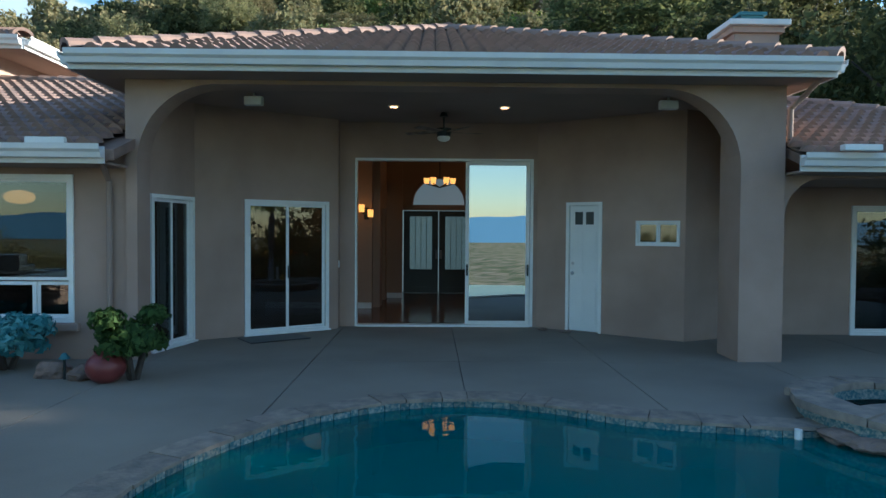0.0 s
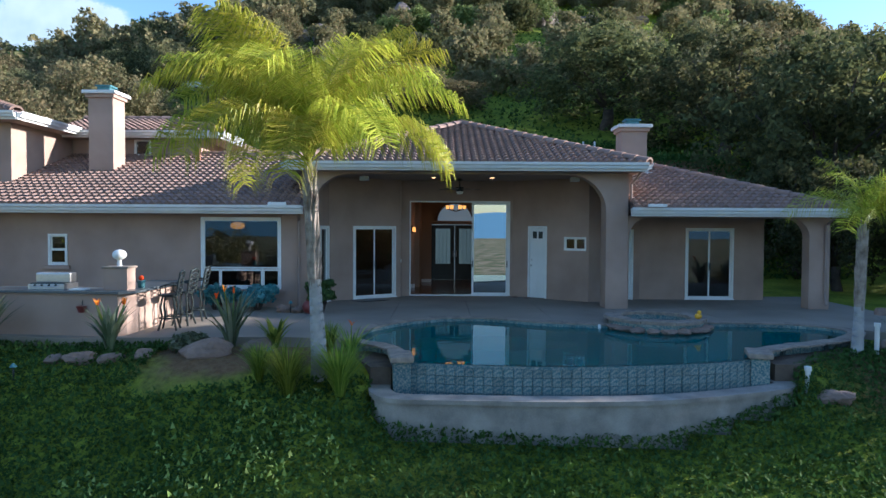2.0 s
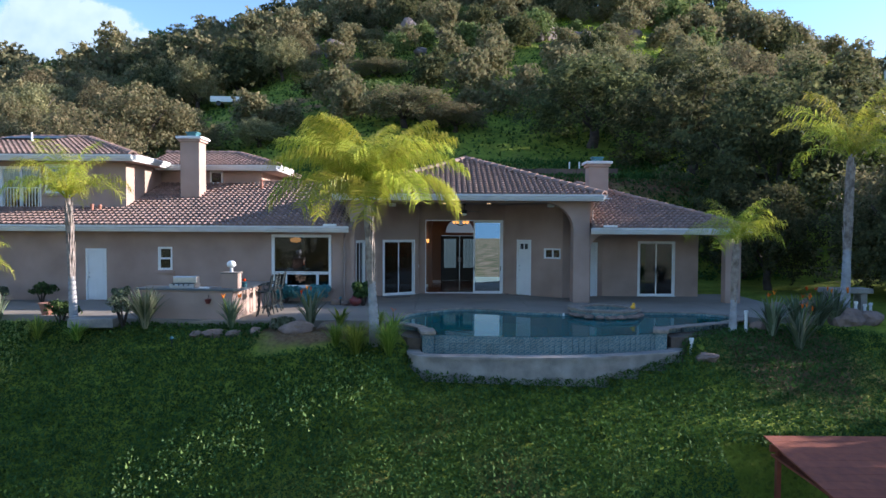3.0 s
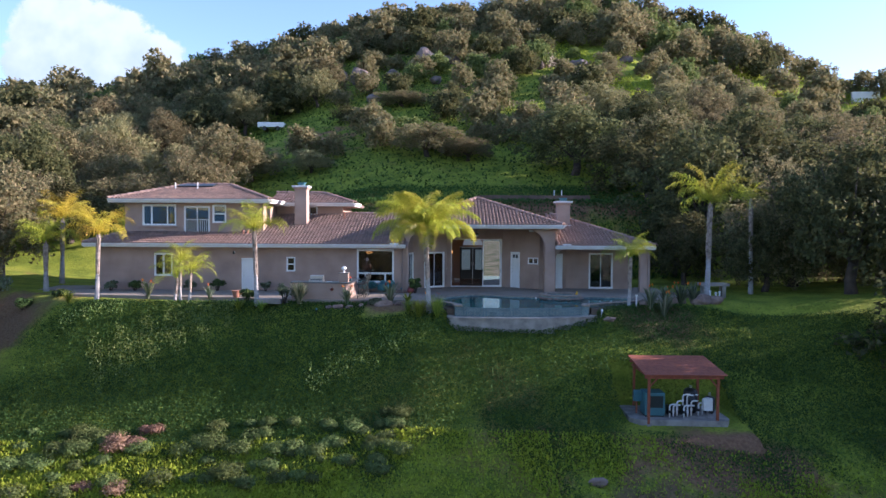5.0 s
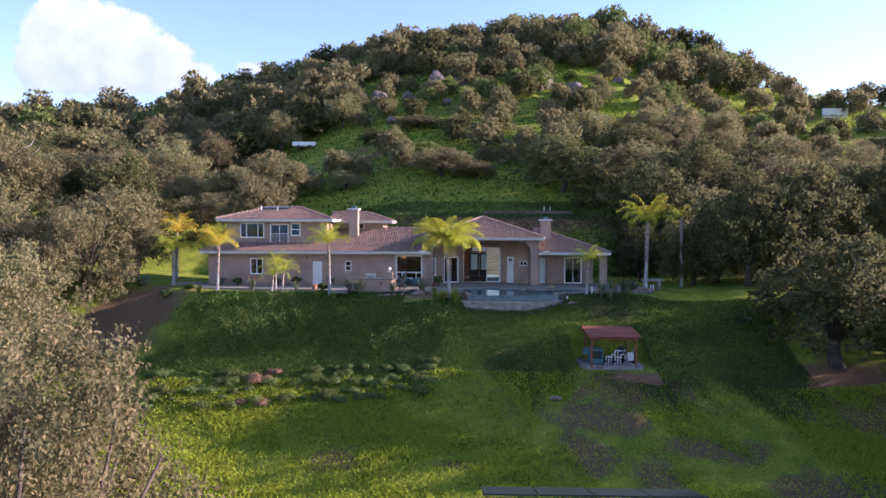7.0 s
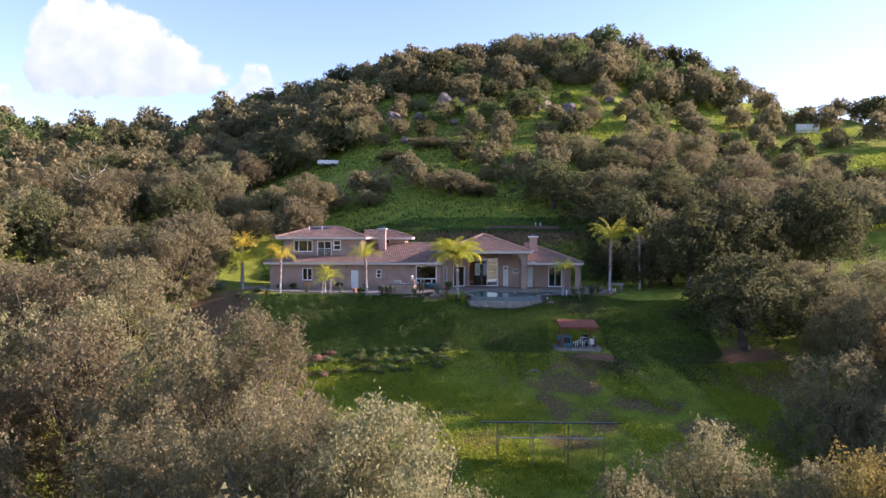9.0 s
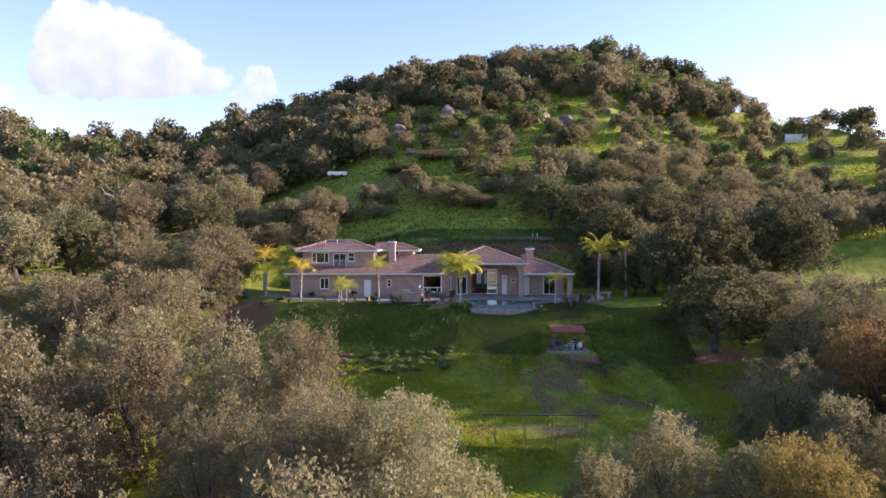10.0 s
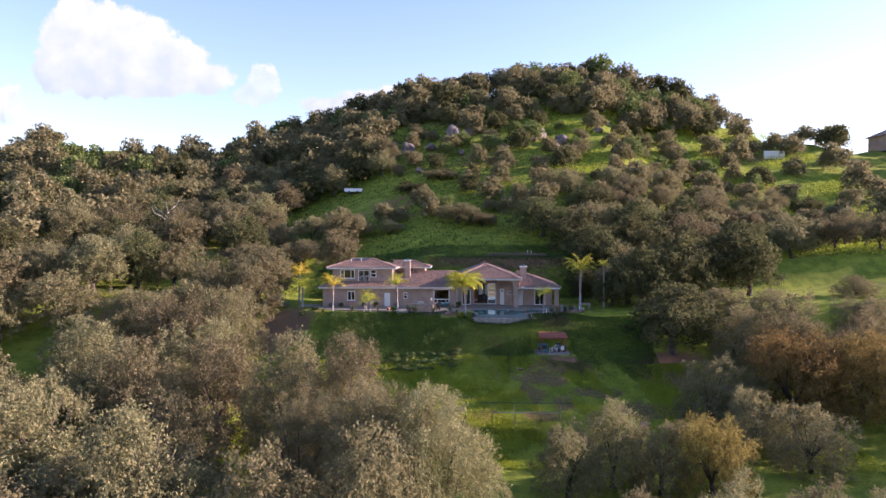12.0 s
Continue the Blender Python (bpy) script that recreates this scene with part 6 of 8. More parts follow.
def build_fittings():
    chimney(-11.09, -10.40, 9.05, 9.75, 3.40, 5.85, "tall stucco chimney rising from the wing roof")
    chimney(4.07, 4.80, 9.5, 10.15, 3.55, 5.05, "short stucco chimney with a pale crown")
    downspout([(-4.62, 6.42, 2.42), (-4.62, 6.55, 2.36), (-4.72, 6.93, 2.18), (-4.72, 6.93, 0.02)])
    downspout([(3.78, 6.52, 3.46), (3.76, 6.85, 3.30), (3.66, 7.0, 3.15), (3.66, 7.0, 2.70), (3.72, 6.9, 2.60)])
    downspout([(8.60, 6.55, 2.36), (8.60, 6.97, 2.15), (8.60, 6.97, 0.25), (8.60, 6.90, 0.12)], "white downspout at the far porch column")
    for x, y, h in ((-13.6, 7.6, 0.22), (-13.4, 7.75, 0.15), (-8.4, 10.2, 0.35), (7.2, 9.0, 0.0)):
        if h:
            vent(x, y, roof_z(y), h)
    for x in (-18.2, -16.9):
        v = thing("vent_pipe", "thin grey pipe on the upper roof", "vent", (x, 9.6, 5.6), group="roof vents")
        bm = bmesh.new()
        cyl(bm, 0.035, 0.035, -0.1, 0.42, n=8)
        part("pipe", bm, FASCIA, v)
    pn = thing("solar_collector", "dark tilted solar water collector on the upper roof", "solar collector", (-17.2, 10.2, 5.78))
    bm = bmesh.new()
    box(bm, -1.0, 1.1, -0.35, 0.35, 0.10, 0.15, 0.01, pose(0, 0, 0, 14, 0, 0))
    part("panel", bm, DARK_DOOR, pn)
    for x in (-0.9, 1.0):
        bm = bmesh.new()
        rod(bm, (x, 0.25, -0.05), (x, 0.25, 0.16), 0.02)
        part("leg", bm, STEEL, pn)
    # corner boxes at the gutter ends
    for x in (-5.1, 4.1):
        bm = bmesh.new()
        box(bm, x - 0.22, x + 0.22, 6.24, 6.34, 2.55, 2.62, 0.01)
        tagged(ob_of("gutter_guard", bm, TRIM), "short white rain diverter above the gutter", "rain diverter")
    # porch ceiling: lamps, fan, speakers
    for x, y in ((-1.35, 8.4), (0.25, 8.4)):
        lp = thing("ceiling_light", "small recessed amber porch lamp", "ceiling light", (x, y, 3.398), group="porch lamps")
        bm = bmesh.new()
        cyl(bm, 0.075, 0.085, -0.012, 0.0, n=18)
        part("ring", bm, TRIM, lp)
        bm = bmesh.new()
        cyl(bm, 0.055, 0.055, -0.018, -0.0125, n=16)
        part("diffuser", bm, glow_material("porch_bulb", (1.0, 0.52, 0.2), 1.6), lp)
    fan = thing("ceiling_fan", "dark ceiling fan with a pale lamp bowl, at rest", "ceiling fan", (-0.62, 8.9, 3.398))
    bm = bmesh.new()
    cyl(bm, 0.07, 0.04, -0.06, 0.0, n=14)
    rod(bm, (0, 0, -0.05), (0, 0, -0.26), 0.016)
    part("rod", bm, IRON, fan)
    bm = bmesh.new()
    cyl(bm, 0.10, 0.12, -0.36, -0.24, n=18)
    part("motor", bm, IRON, fan)
    bm = bmesh.new()
    ball(bm, 0.10, (0, 0, -0.38), 0.6, 14)
    part("lamp_bowl", bm, TRIM, fan, "pale glass lamp bowl", smooth=True)
    for k in range(5):
        bm = bmesh.new()
        box(bm, 0.12, 0.62, -0.06, 0.06, -0.30, -0.288, 0.004, pose(0, 0, 0, 8, 0, 72 * k + 10))
        part("blade", bm, HUSK, fan)
    for x in (-3.15, 2.35):
        sp = thing("outdoor_speaker", "small white speaker under the porch ceiling", "speaker", (x, 7.62, 3.30), group="porch speakers")
        bm = bmesh.new()
        box(bm, -0.12, 0.12, -0.06, 0.06, -0.06, 0.06, 0.02)
        part("cabinet", bm, FASCIA, sp)
        bm = bmesh.new()
        rod(bm, (0, 0, 0.05), (0, 0, 0.1), 0.015)
        part("bracket", bm, FASCIA, sp)
    for x, y, z, turn in ((-2.325, 9.7, 1.05, 90), (-13.9, 6.955, 2.05, 0)):
        sw = thing("wall_fixture", "small wall lamp beside the door" if z > 2 else "small white switch cover on stucco", "fixture", (x, y, z), turn)
        bm = bmesh.new()
        box(bm, -0.035, 0.035, -0.02, 0.02, -0.055, 0.055, 0.008)
        part("cover", bm, TRIM, sw)
        if z > 2:
            bm = bmesh.new()
            cyl(bm, 0.06, 0.04, -0.08, 0.08, (0, -0.09), 12)
            part("shade", bm, IRON, sw)
    for x, y, turn in ((-3.1, 8.55, 35),):
        bm = bmesh.new()
        box(bm, -0.45, 0.45, -0.28, 0.28, 0.003, 0.018, 0.005)
        o = ob_of("door_mat", bm, PLASTIC_BLACK)
        o.matrix_world = pose(x, y, 0, 0, 0, turn)
        tagged(o, "dark rubber door mat on the concrete", "mat")
    for x, y in ((1.02, 9.55), (1.35, 9.3)):
        bm = bmesh.new()
        boulder(bm, 0.06, int(x * 50), (1.6, 1, 0.4))
        o = ob_of("loose_stone", bm, ROCK)
        o.location = (x, y, 0.015)
        tagged(o, "small flat stone by the wall", "stone")


def bar_stool(label):
    s = thing("bar_stool", label, "bar stool", group="bar stools")
    bm = bmesh.new()
    cyl(bm, 0.19, 0.20, 0.66, 0.70, n=20)
    part("seat", bm, IRON, s)
    for k in range(4):
        a = math.pi / 4 + k * math.pi / 2
        c, d = math.cos(a), math.sin(a)
        bm = bmesh.new()
        tube(bm, [(0.14 * c, 0.14 * d, 0.66), (0.19 * c, 0.19 * d, 0.45), (0.15 * c, 0.15 * d, 0.25), (0.24 * c, 0.24 * d, 0.0)], [0.021] * 4, 6)
        part("leg", bm, IRON, s)
    bm = bmesh.new()
    pts = [(0.175 * math.cos(2 * math.pi * k / 16), 0.175 * math.sin(2 * math.pi * k / 16), 0.24) for k in range(17)]
    tube(bm, pts, [0.015] * 17, 6)
    part("foot_ring", bm, IRON, s)
    bm = bmesh.new()
    for y in (-0.18, 0.18):
        tube(bm, [(0.17, y, 0.68), (0.21, y, 0.9), (0.25, y * 0.95, 1.12)], [0.02] * 3, 6)
    tube(bm, [(0.25, -0.17, 1.12), (0.265, 0, 1.16), (0.25, 0.17, 1.12)], [0.021] * 3, 6)
    part("back_frame", bm, IRON, s)
    bm = bmesh.new()
    for k in range(4):
        z = 0.76 + k * 0.09
        for t in (-1, 1):
            tube(bm, [(0.185 + k * 0.018, -0.17, z), (0.2 + k * 0.018, 0.0, z + 0.05 * t), (0.195 + k * 0.018, 0.17, z)], [0.013] * 3, 5)
    part("back_lattice", bm, IRON, s)
    for t in (-1, 1):
        bm = bmesh.new()
        tube(bm, [(0.21, 0.18 * t, 0.88), (0.0, 0.21 * t, 0.9), (-0.12, 0.2 * t, 0.86), (-0.12, 0.17 * t, 0.69)], [0.017] * 4, 6)
        part("armrest", bm, IRON, s)
    return s


def build_bar():
    b = thing("bar_counter", "stucco outdoor bar counter with a dark stone top", "bar counter", kind="")
    bm = bmesh.new()
    slab(bm, [(-9.7, 2.62), (-7.05, 2.35), (-6.95, 2.5), (-6.95, 4.9), (-7.5, 4.9), (-7.5, 3.05), (-9.7, 3.3)], 0.0, 0.78)
    part("base", bm, STUCCO, b)
    bm = bmesh.new()
    slab(bm, [(-9.75, 2.55), (-7.0, 2.27), (-6.78, 2.45), (-6.72, 4.95), (-7.58, 4.95), (-7.58, 3.12), (-9.75, 3.37)], 0.782, 0.83)
    part("worktop", bm, GRANITE, b, "dark grey stone worktop")
    pl = thing("lamp_pillar", "short stucco pillar carrying the bar lamp", "pillar", (-7.2, 2.75, 0.83))
    bm = bmesh.new()
    box(bm, -0.22, 0.22, -0.17, 0.17, 0, 0.40)
    part("shaft", bm, STUCCO, pl)
    bm = bmesh.new()
    box(bm, -0.25, 0.25, -0.2, 0.2, 0.402, 0.44, 0.01)
    part("cap", bm, FLAG, pl)
    g = thing("globe_lamp", "white globe lamp on the bar pillar", "lamp", (-7.2, 2.75, 1.27))
    bm = bmesh.new()
    cyl(bm, 0.05, 0.035, 0, 0.12, n=12)
    part("base", bm, FASCIA, g)
    bm = bmesh.new()
    ball(bm, 0.125, (0, 0, 0.215), 0.8, 18)
    part("globe", bm, TRIM, g, "white glass globe", smooth=True)
    gr = thing("grill", "stainless steel gas grill set into the bar", "grill", (-8.55, 2.92, 0.83))
    bm = bmesh.new()
    box(bm, -0.34, 0.34, -0.25, 0.25, 0, 0.10, 0.01)
    part("body", bm, STEEL, gr)
    bm = bmesh.new()
    box(bm, -0.33, 0.33, -0.02, 0.22, 0.10, 0.30, 0.03)
    part("hood", bm, STEEL, gr)
    bm = bmesh.new()
    box(bm, -0.30, 0.30, -0.23, -0.03, 0.102, 0.12)
    part("grate", bm, IRON, gr)
    bm = bmesh.new()
    rod(bm, (-0.26, -0.26, 0.05), (0.26, -0.26, 0.05), 0.012)
    part("handle", bm, STEEL, gr)
    for k in range(4):
        bm = bmesh.new()
        rod(bm, (-0.2 + 0.13 * k, -0.25, 0.08), (-0.2 + 0.13 * k, -0.275, 0.08), 0.018, 10)
        part("knob", bm, IRON, gr)
    cap = thing("planter_pot", "small teal pot with an orange flower on the bar", "pot", (-6.95, 3.1, 0.832))
    bm = bmesh.new()
    cyl(bm, 0.06, 0.08, 0, 0.14, n=14)
    part("pot", bm, TEAL_BOX, cap)
    bm = bmesh.new()
    ball(bm, 0.05, (0, 0, 0.19), 1.0, 10)
    part("bloom", bm, PETAL, cap)
    bm = bmesh.new()
    box(bm, -8.05, -7.75, 2.55, 2.72, 0.832, 0.85, 0.004)
    tagged(ob_of("tray", bm, TRIM), "white tray lying on the bar top", "tray")
    hp = thing("hanging_pot", "dark red pot hung on the bar front", "pot", (-7.72, 2.36, 0.50))
    bm = bmesh.new()
    cyl(bm, 0.05, 0.09, -0.06, 0.06, n=14)
    part("pot", bm, RED_GLAZE, hp)
    bm = bmesh.new()
    rod(bm, (0, 0.03, 0.06), (0, 0.05, 0.16), 0.008)
    part("hook", bm, IRON, hp)
    st = bar_stool("black wrought iron bar stool with a lattice back")
    st.matrix_basis = pose(-6.45, 3.2, 0, 0, 0, 8)
    copy_thing(st, pose(-6.42, 3.85, 0, 0, 0, -6))
    copy_thing(st, pose(-6.4, 4.5, 0, 0, 0, 4))


build_fittings()
build_bar()

# ---- palms and planting ----
def frond(length, start, bend, pairs, leaf_len, seed, width=0.012, hang=1.0):
    """One feather leaf: a midrib that starts steeply and arches over along +x, leaflets on both sides. Returns verts and faces."""
    rng = random.Random(seed)
    v, f = [], []
    spine = [Vector((0, 0, 0))]
    for k in range(12):
        e = radians(start - bend * ((k + 0.5) / 12) ** 1.4)
        spine.append(spine[-1] + Vector((math.cos(e), 0, math.sin(e))) * length / 12)
    for k in range(12):
        a, b = spine[k], spine[k + 1]
        r0, r1 = 0.022 * (1 - k / 13), 0.022 * (1 - (k + 1) / 13)
        i = len(v)
        v += [a + Vector((0, -r0, 0)), a + Vector((0, r0, 0)), a + Vector((0, 0, -r0)), b + Vector((0, -r1, 0)), b + Vector((0, r1, 0)), b + Vector((0, 0, -r1))]
        f += [(i, i + 1, i + 4, i + 3), (i + 1, i + 2, i + 5, i + 4), (i + 2, i, i + 3, i + 5)]
    for n in range(pairs):
        t = 0.10 + 0.9 * (n + rng.uniform(0, 0.8)) / pairs
        k = min(11, int(t * 12))
        p = spine[k].lerp(spine[k + 1], t * 12 - k)
        along = (spine[k + 1] - spine[k]).normalized()
        ll = leaf_len * (0.55 + 0.9 * math.sin(math.pi * (0.12 + 0.8 * t))) * rng.uniform(0.8, 1.1)
        for s in (-1, 1):
            out = (Vector((0, s, 0)) * rng.uniform(0.7, 0.95) + along * rng.uniform(0.35, 0.75) + Vector((0, 0, rng.uniform(-0.05, 0.35)))).normalized()
            m1 = p + out * ll * 0.5
            d2 = (out + Vector((0, 0, -rng.uniform(0.7, 1.6) * hang))).normalized()
            m2 = m1 + d2 * ll * 0.55
            w = along * width * rng.uniform(0.8, 1.3)
            i = len(v)
            v += [p - w * 0.6, p + w * 0.6, m1 + w, m1 - w, m2]
            f += [(i, i + 1, i + 2, i + 3), (i + 3, i + 2, i + 4)]
    return v, f


def palm(at, trunk_h, r0, crown, fronds, pairs, leaf_len, label, seed, lean=(0, 0), mat=None, split=0.45):
    """A feather palm: ringed grey trunk, husk of old leaf bases, arching leaves."""
    rng = random.Random(seed)
    t = thing("palm_tree", label, "palm tree", at, group="palms by the terrace")
    bm = bmesh.new()
    pts, rad = [(0, 0, -0.5)], [r0 * 1.5]
    n = max(4, int(trunk_h * split / 0.13))
    for k in range(n):
        z = trunk_h * split * k / n
        q = z / trunk_h
        base = r0 * (1.22 - 0.30 * min(1, q * 2.6)) * (1 - 0.1 * q)
        for dz, g in ((0.0, 1.0), (0.09, 0.999), (0.095, 0.993)):
            pts.append((lean[0] * q, lean[1] * q, z + dz * (trunk_h * split / n) / 0.1))
            rad.append(base * g)
    tube(bm, pts, rad, 14)
    part("trunk", bm, PALM_BARK, t, smooth=True)
    top = Vector((lean[0], lean[1], trunk_h))
    bm = bmesh.new()
    z0 = trunk_h * (split - 0.02)
    for k in range(30):
        a, z = k * 2.4, z0 + (trunk_h - z0) * 0.85 * k / 30
        q = z / trunk_h
        c, d = math.cos(a), math.sin(a)
        x, y = lean[0] * q, lean[1] * q
        h = trunk_h * 0.13 + 0.10
        tube(bm, [(x + c * r0 * 0.5, y + d * r0 * 0.5, z - 0.1), (x + c * r0 * 0.72, y + d * r0 * 0.72, z + h * 0.5), (x + c * r0 * (0.8 + 0.45 * rng.random()), y + d * r0 * (0.8 + 0.45 * rng.random()), z + h)], [r0 * 0.42, r0 * 0.36, r0 * 0.05], 6)
    tube(bm, [(lean[0] * split, lean[1] * split, z0 - 0.05), (lean[0], lean[1], trunk_h), (lean[0], lean[1], trunk_h + 0.25)], [r0 * 0.85, r0 * 0.72, r0 * 0.4], 10)
    part("crownshaft", bm, HUSK, t, "ragged grey-brown leaf bases")
    kinds = []
    for k in range(6):
        start, bend = 86 - 8 * k, 70 + 11 * k
        v, f = frond(crown * rng.uniform(0.95, 1.1), start, bend, pairs, leaf_len, seed * 10 + k, width=0.0042 + 0.0014 * crown, hang=0.9 + 0.15 * k)
        me = bpy.data.meshes.new("frond")
        me.from_pydata([tuple(p) for p in v], [], f)
        me.materials.append(mat or LEAF_PALM)
        kinds.append(me)
    for k in range(fronds):
        o = new("frond", kinds[int(6 * (k + 0.5) / fronds)])
        o.parent = t
        o.matrix_basis = Matrix.Translation(top + Vector((0, 0, 0.1))) @ Matrix.Rotation(k * 2.399963 + rng.uniform(-0.3, 0.3), 4, "Z") @ Matrix.Rotation(radians(rng.uniform(-7, 7)), 4, "Y") @ Matrix.Rotation(radians(rng.uniform(-22, 22)), 4, "X")
    return t


def blades(n, h, spread, width, seed, droop=0.5):
    """A tuft of strap leaves from one root."""
    rng = random.Random(seed)
    v, f = [], []
    for _ in range(n):
        a = rng.uniform(0, 2 * math.pi)
        c, d = math.cos(a), math.sin(a)
        hh, sp = h * rng.uniform(0.6, 1.15), spread * rng.uniform(0.25, 1.1)
        w = width * rng.uniform(0.7, 1.2)
        side = Vector((-d, c, 0)) * w
        root = Vector((c, d, 0)) * spread * 0.12 * rng.random()
        i = len(v)
        for t, ww in ((0, 0.6), (0.4, 1.0), (0.75, 0.8), (1.0, 0.05)):
            p = root + Vector((c * sp * t ** 1.6, d * sp * t ** 1.6, hh * (t * (1 + droop * 0.5) - droop * 0.5 * t ** 3)))
            v += [p - side * ww, p + side * ww]
        for k in range(3):
            f.append((i + 2 * k, i + 2 * k + 1, i + 2 * k + 3, i + 2 * k + 2))
    return v, f


def tuft(name, at, n, h, spread, width, mat, label, category, seed, group="", droop=0.5, flowers=0):
    t = thing(name, label, category, at, group=group)
    v, f = blades(n, h, spread, width, seed, droop)
    raw("leaves", [tuple(p) for p in v], f, mat, t)
    rng = random.Random(seed + 1)
    for k in range(flowers):
        a = rng.uniform(0, 6.28)
        x, y, z = spread * 0.5 * math.cos(a), spread * 0.5 * math.sin(a), h * rng.uniform(0.95, 1.15)
        bm = bmesh.new()
        tube(bm, [(0, 0, 0), (x * 0.5, y * 0.5, z * 0.6), (x, y, z)], [0.01, 0.009, 0.007], 5)
        st = part("stalk", bm, LEAF_SPIKE, t)
        v, f = blades(6, 0.12, 0.10, 0.014, seed + k, 0.2)
        raw("flower", [tuple(Vector((x, y, z)) + p) for p in v], f, PETAL, st)
    return t


def bush(name, at, r, h, leaves, size, mat, label, seed, category="bush", group=""):
    t = thing(name, label, category, at, group=group)
    rng = random.Random(seed)
    bm = bmesh.new()
    for k in range(5):
        a = k * 1.257 + rng.uniform(-0.3, 0.3)
        tube(bm, [(0, 0, -0.1), (r * 0.3 * math.cos(a), r * 0.3 * math.sin(a), h * 0.4), (r * 0.6 * math.cos(a), r * 0.6 * math.sin(a), h * 0.75)], [0.02 * (1 + h), 0.012 * (1 + h), 0.006], 5)
    part("stem", bm, BARK, t)
    cs, rs = [], []
    for k in range(12):
        a, q = rng.uniform(0, 6.28), rng.uniform(0.2, 0.75)
        cs.append((math.cos(a) * r * q, math.sin(a) * r * q, h * rng.uniform(0.3, 0.85)))
        rs.append(r * rng.uniform(0.2, 0.4))
    cs.append((0, 0, h * 0.5))
    rs.append(r * 0.6)
    leaf_cloud("foliage", cs, rs, leaves, size, mat, seed, t)
    return t


def mound(at, r, leaves, size, mat, label, seed, group=""):
    """A low dome of fine leaves over a woody foot."""
    t = thing("meadow_shrub", label, "bush", at, group=group)
    rng = random.Random(seed)
    bm = bmesh.new()
    tube(bm, [(0, 0, -0.15), (0, 0, r * 0.3)], [0.05, 0.03], 5)
    part("stem", bm, BARK, t)
    cs, rs = [(0, 0, r * 0.1)], [r * 0.82]
    for k in range(6):
        a, q = rng.uniform(0, 6.28), rng.uniform(0.4, 0.75)
        cs.append((math.cos(a) * r * q, math.sin(a) * r * q, r * rng.uniform(0.05, 0.25)))
        rs.append(r * rng.uniform(0.3, 0.45))
    leaf_cloud("foliage", cs, rs, leaves, size, mat, seed, t, squash=0.62)
    return t


def gz(x, y):
    return float(smooth_height(x, y))


def stone(at, r, stretch, seed, label="weathered tan boulder in the bed", turn=0.0, group="terrace boulders"):
    bm = bmesh.new()
    boulder(bm, r, seed, stretch)
    o = ob_of("boulder", bm, ROCK)
    o.matrix_world = pose(*at, 0, 0, turn)
    return tagged(o, label, "boulder", group=group)


def build_palms():
    palm((-3.02, 0.55, -0.15), 3.05, 0.108, 2.75, 24, 140, 0.58, "queen palm with arching yellow-green leaves beside the pool", 1, (-0.17, 0.0))
    palm((-11.25, 2.2, -0.4), 3.5, 0.10, 1.8, 16, 44, 0.42, "queen palm with a pale ringed trunk by the bar", 2, (-0.12, 0.0))
    palm((-19.4, 3.1, -0.3), 3.2, 0.10, 1.9, 16, 44, 0.44, "golden-green queen palm at the end of the terrace", 3, (0.1, 0.05), LEAF_PALM_GOLD)
    palm((6.25, 1.9, -0.4), 2.4, 0.09, 1.45, 14, 40, 0.38, "small wind-blown palm by the pool end", 4, (0.05, 0))
    palm((11.05, 5.0, -0.3), 4.9, 0.13, 2.5, 16, 50, 0.5, "tall queen palm standing apart near the trees", 5, (0.08, 0))
    palm((-25.5, 10.5, 0.2), 3.5, 0.12, 2.1, 17, 44, 0.46, "sunlit golden queen palm behind the wing", 6, (0.1, 0), LEAF_PALM_GOLD)
    palm((-24.0, 6.5, -0.1), 2.5, 0.12, 2.0, 14, 42, 0.46, "pale feather palm by the woodpile", 7, (0.0, 0))
    palm((14.6, 8.0, 0.0), 5.0, 0.11, 1.2, 10, 30, 0.35, "thin palm half hidden among the oaks", 8, (-0.1, 0))
    palm((62.0, 18.0, gz(62, 18)), 6.0, 0.16, 2.4, 13, 30, 0.5, "distant queen palm on the far slope", 9, (0.1, 0))
    for k, (dx, dy, h) in enumerate(((0, 0, 1.75), (0.5, -0.1, 1.3), (-0.35, 0.2, 1.0))):
        palm((-15.2 + dx, 2.9 + dy, -0.2), h, 0.065, 1.45, 9, 30, 0.36, "young clumping palm before the wing wall", 20 + k, (0.06 * k, 0))


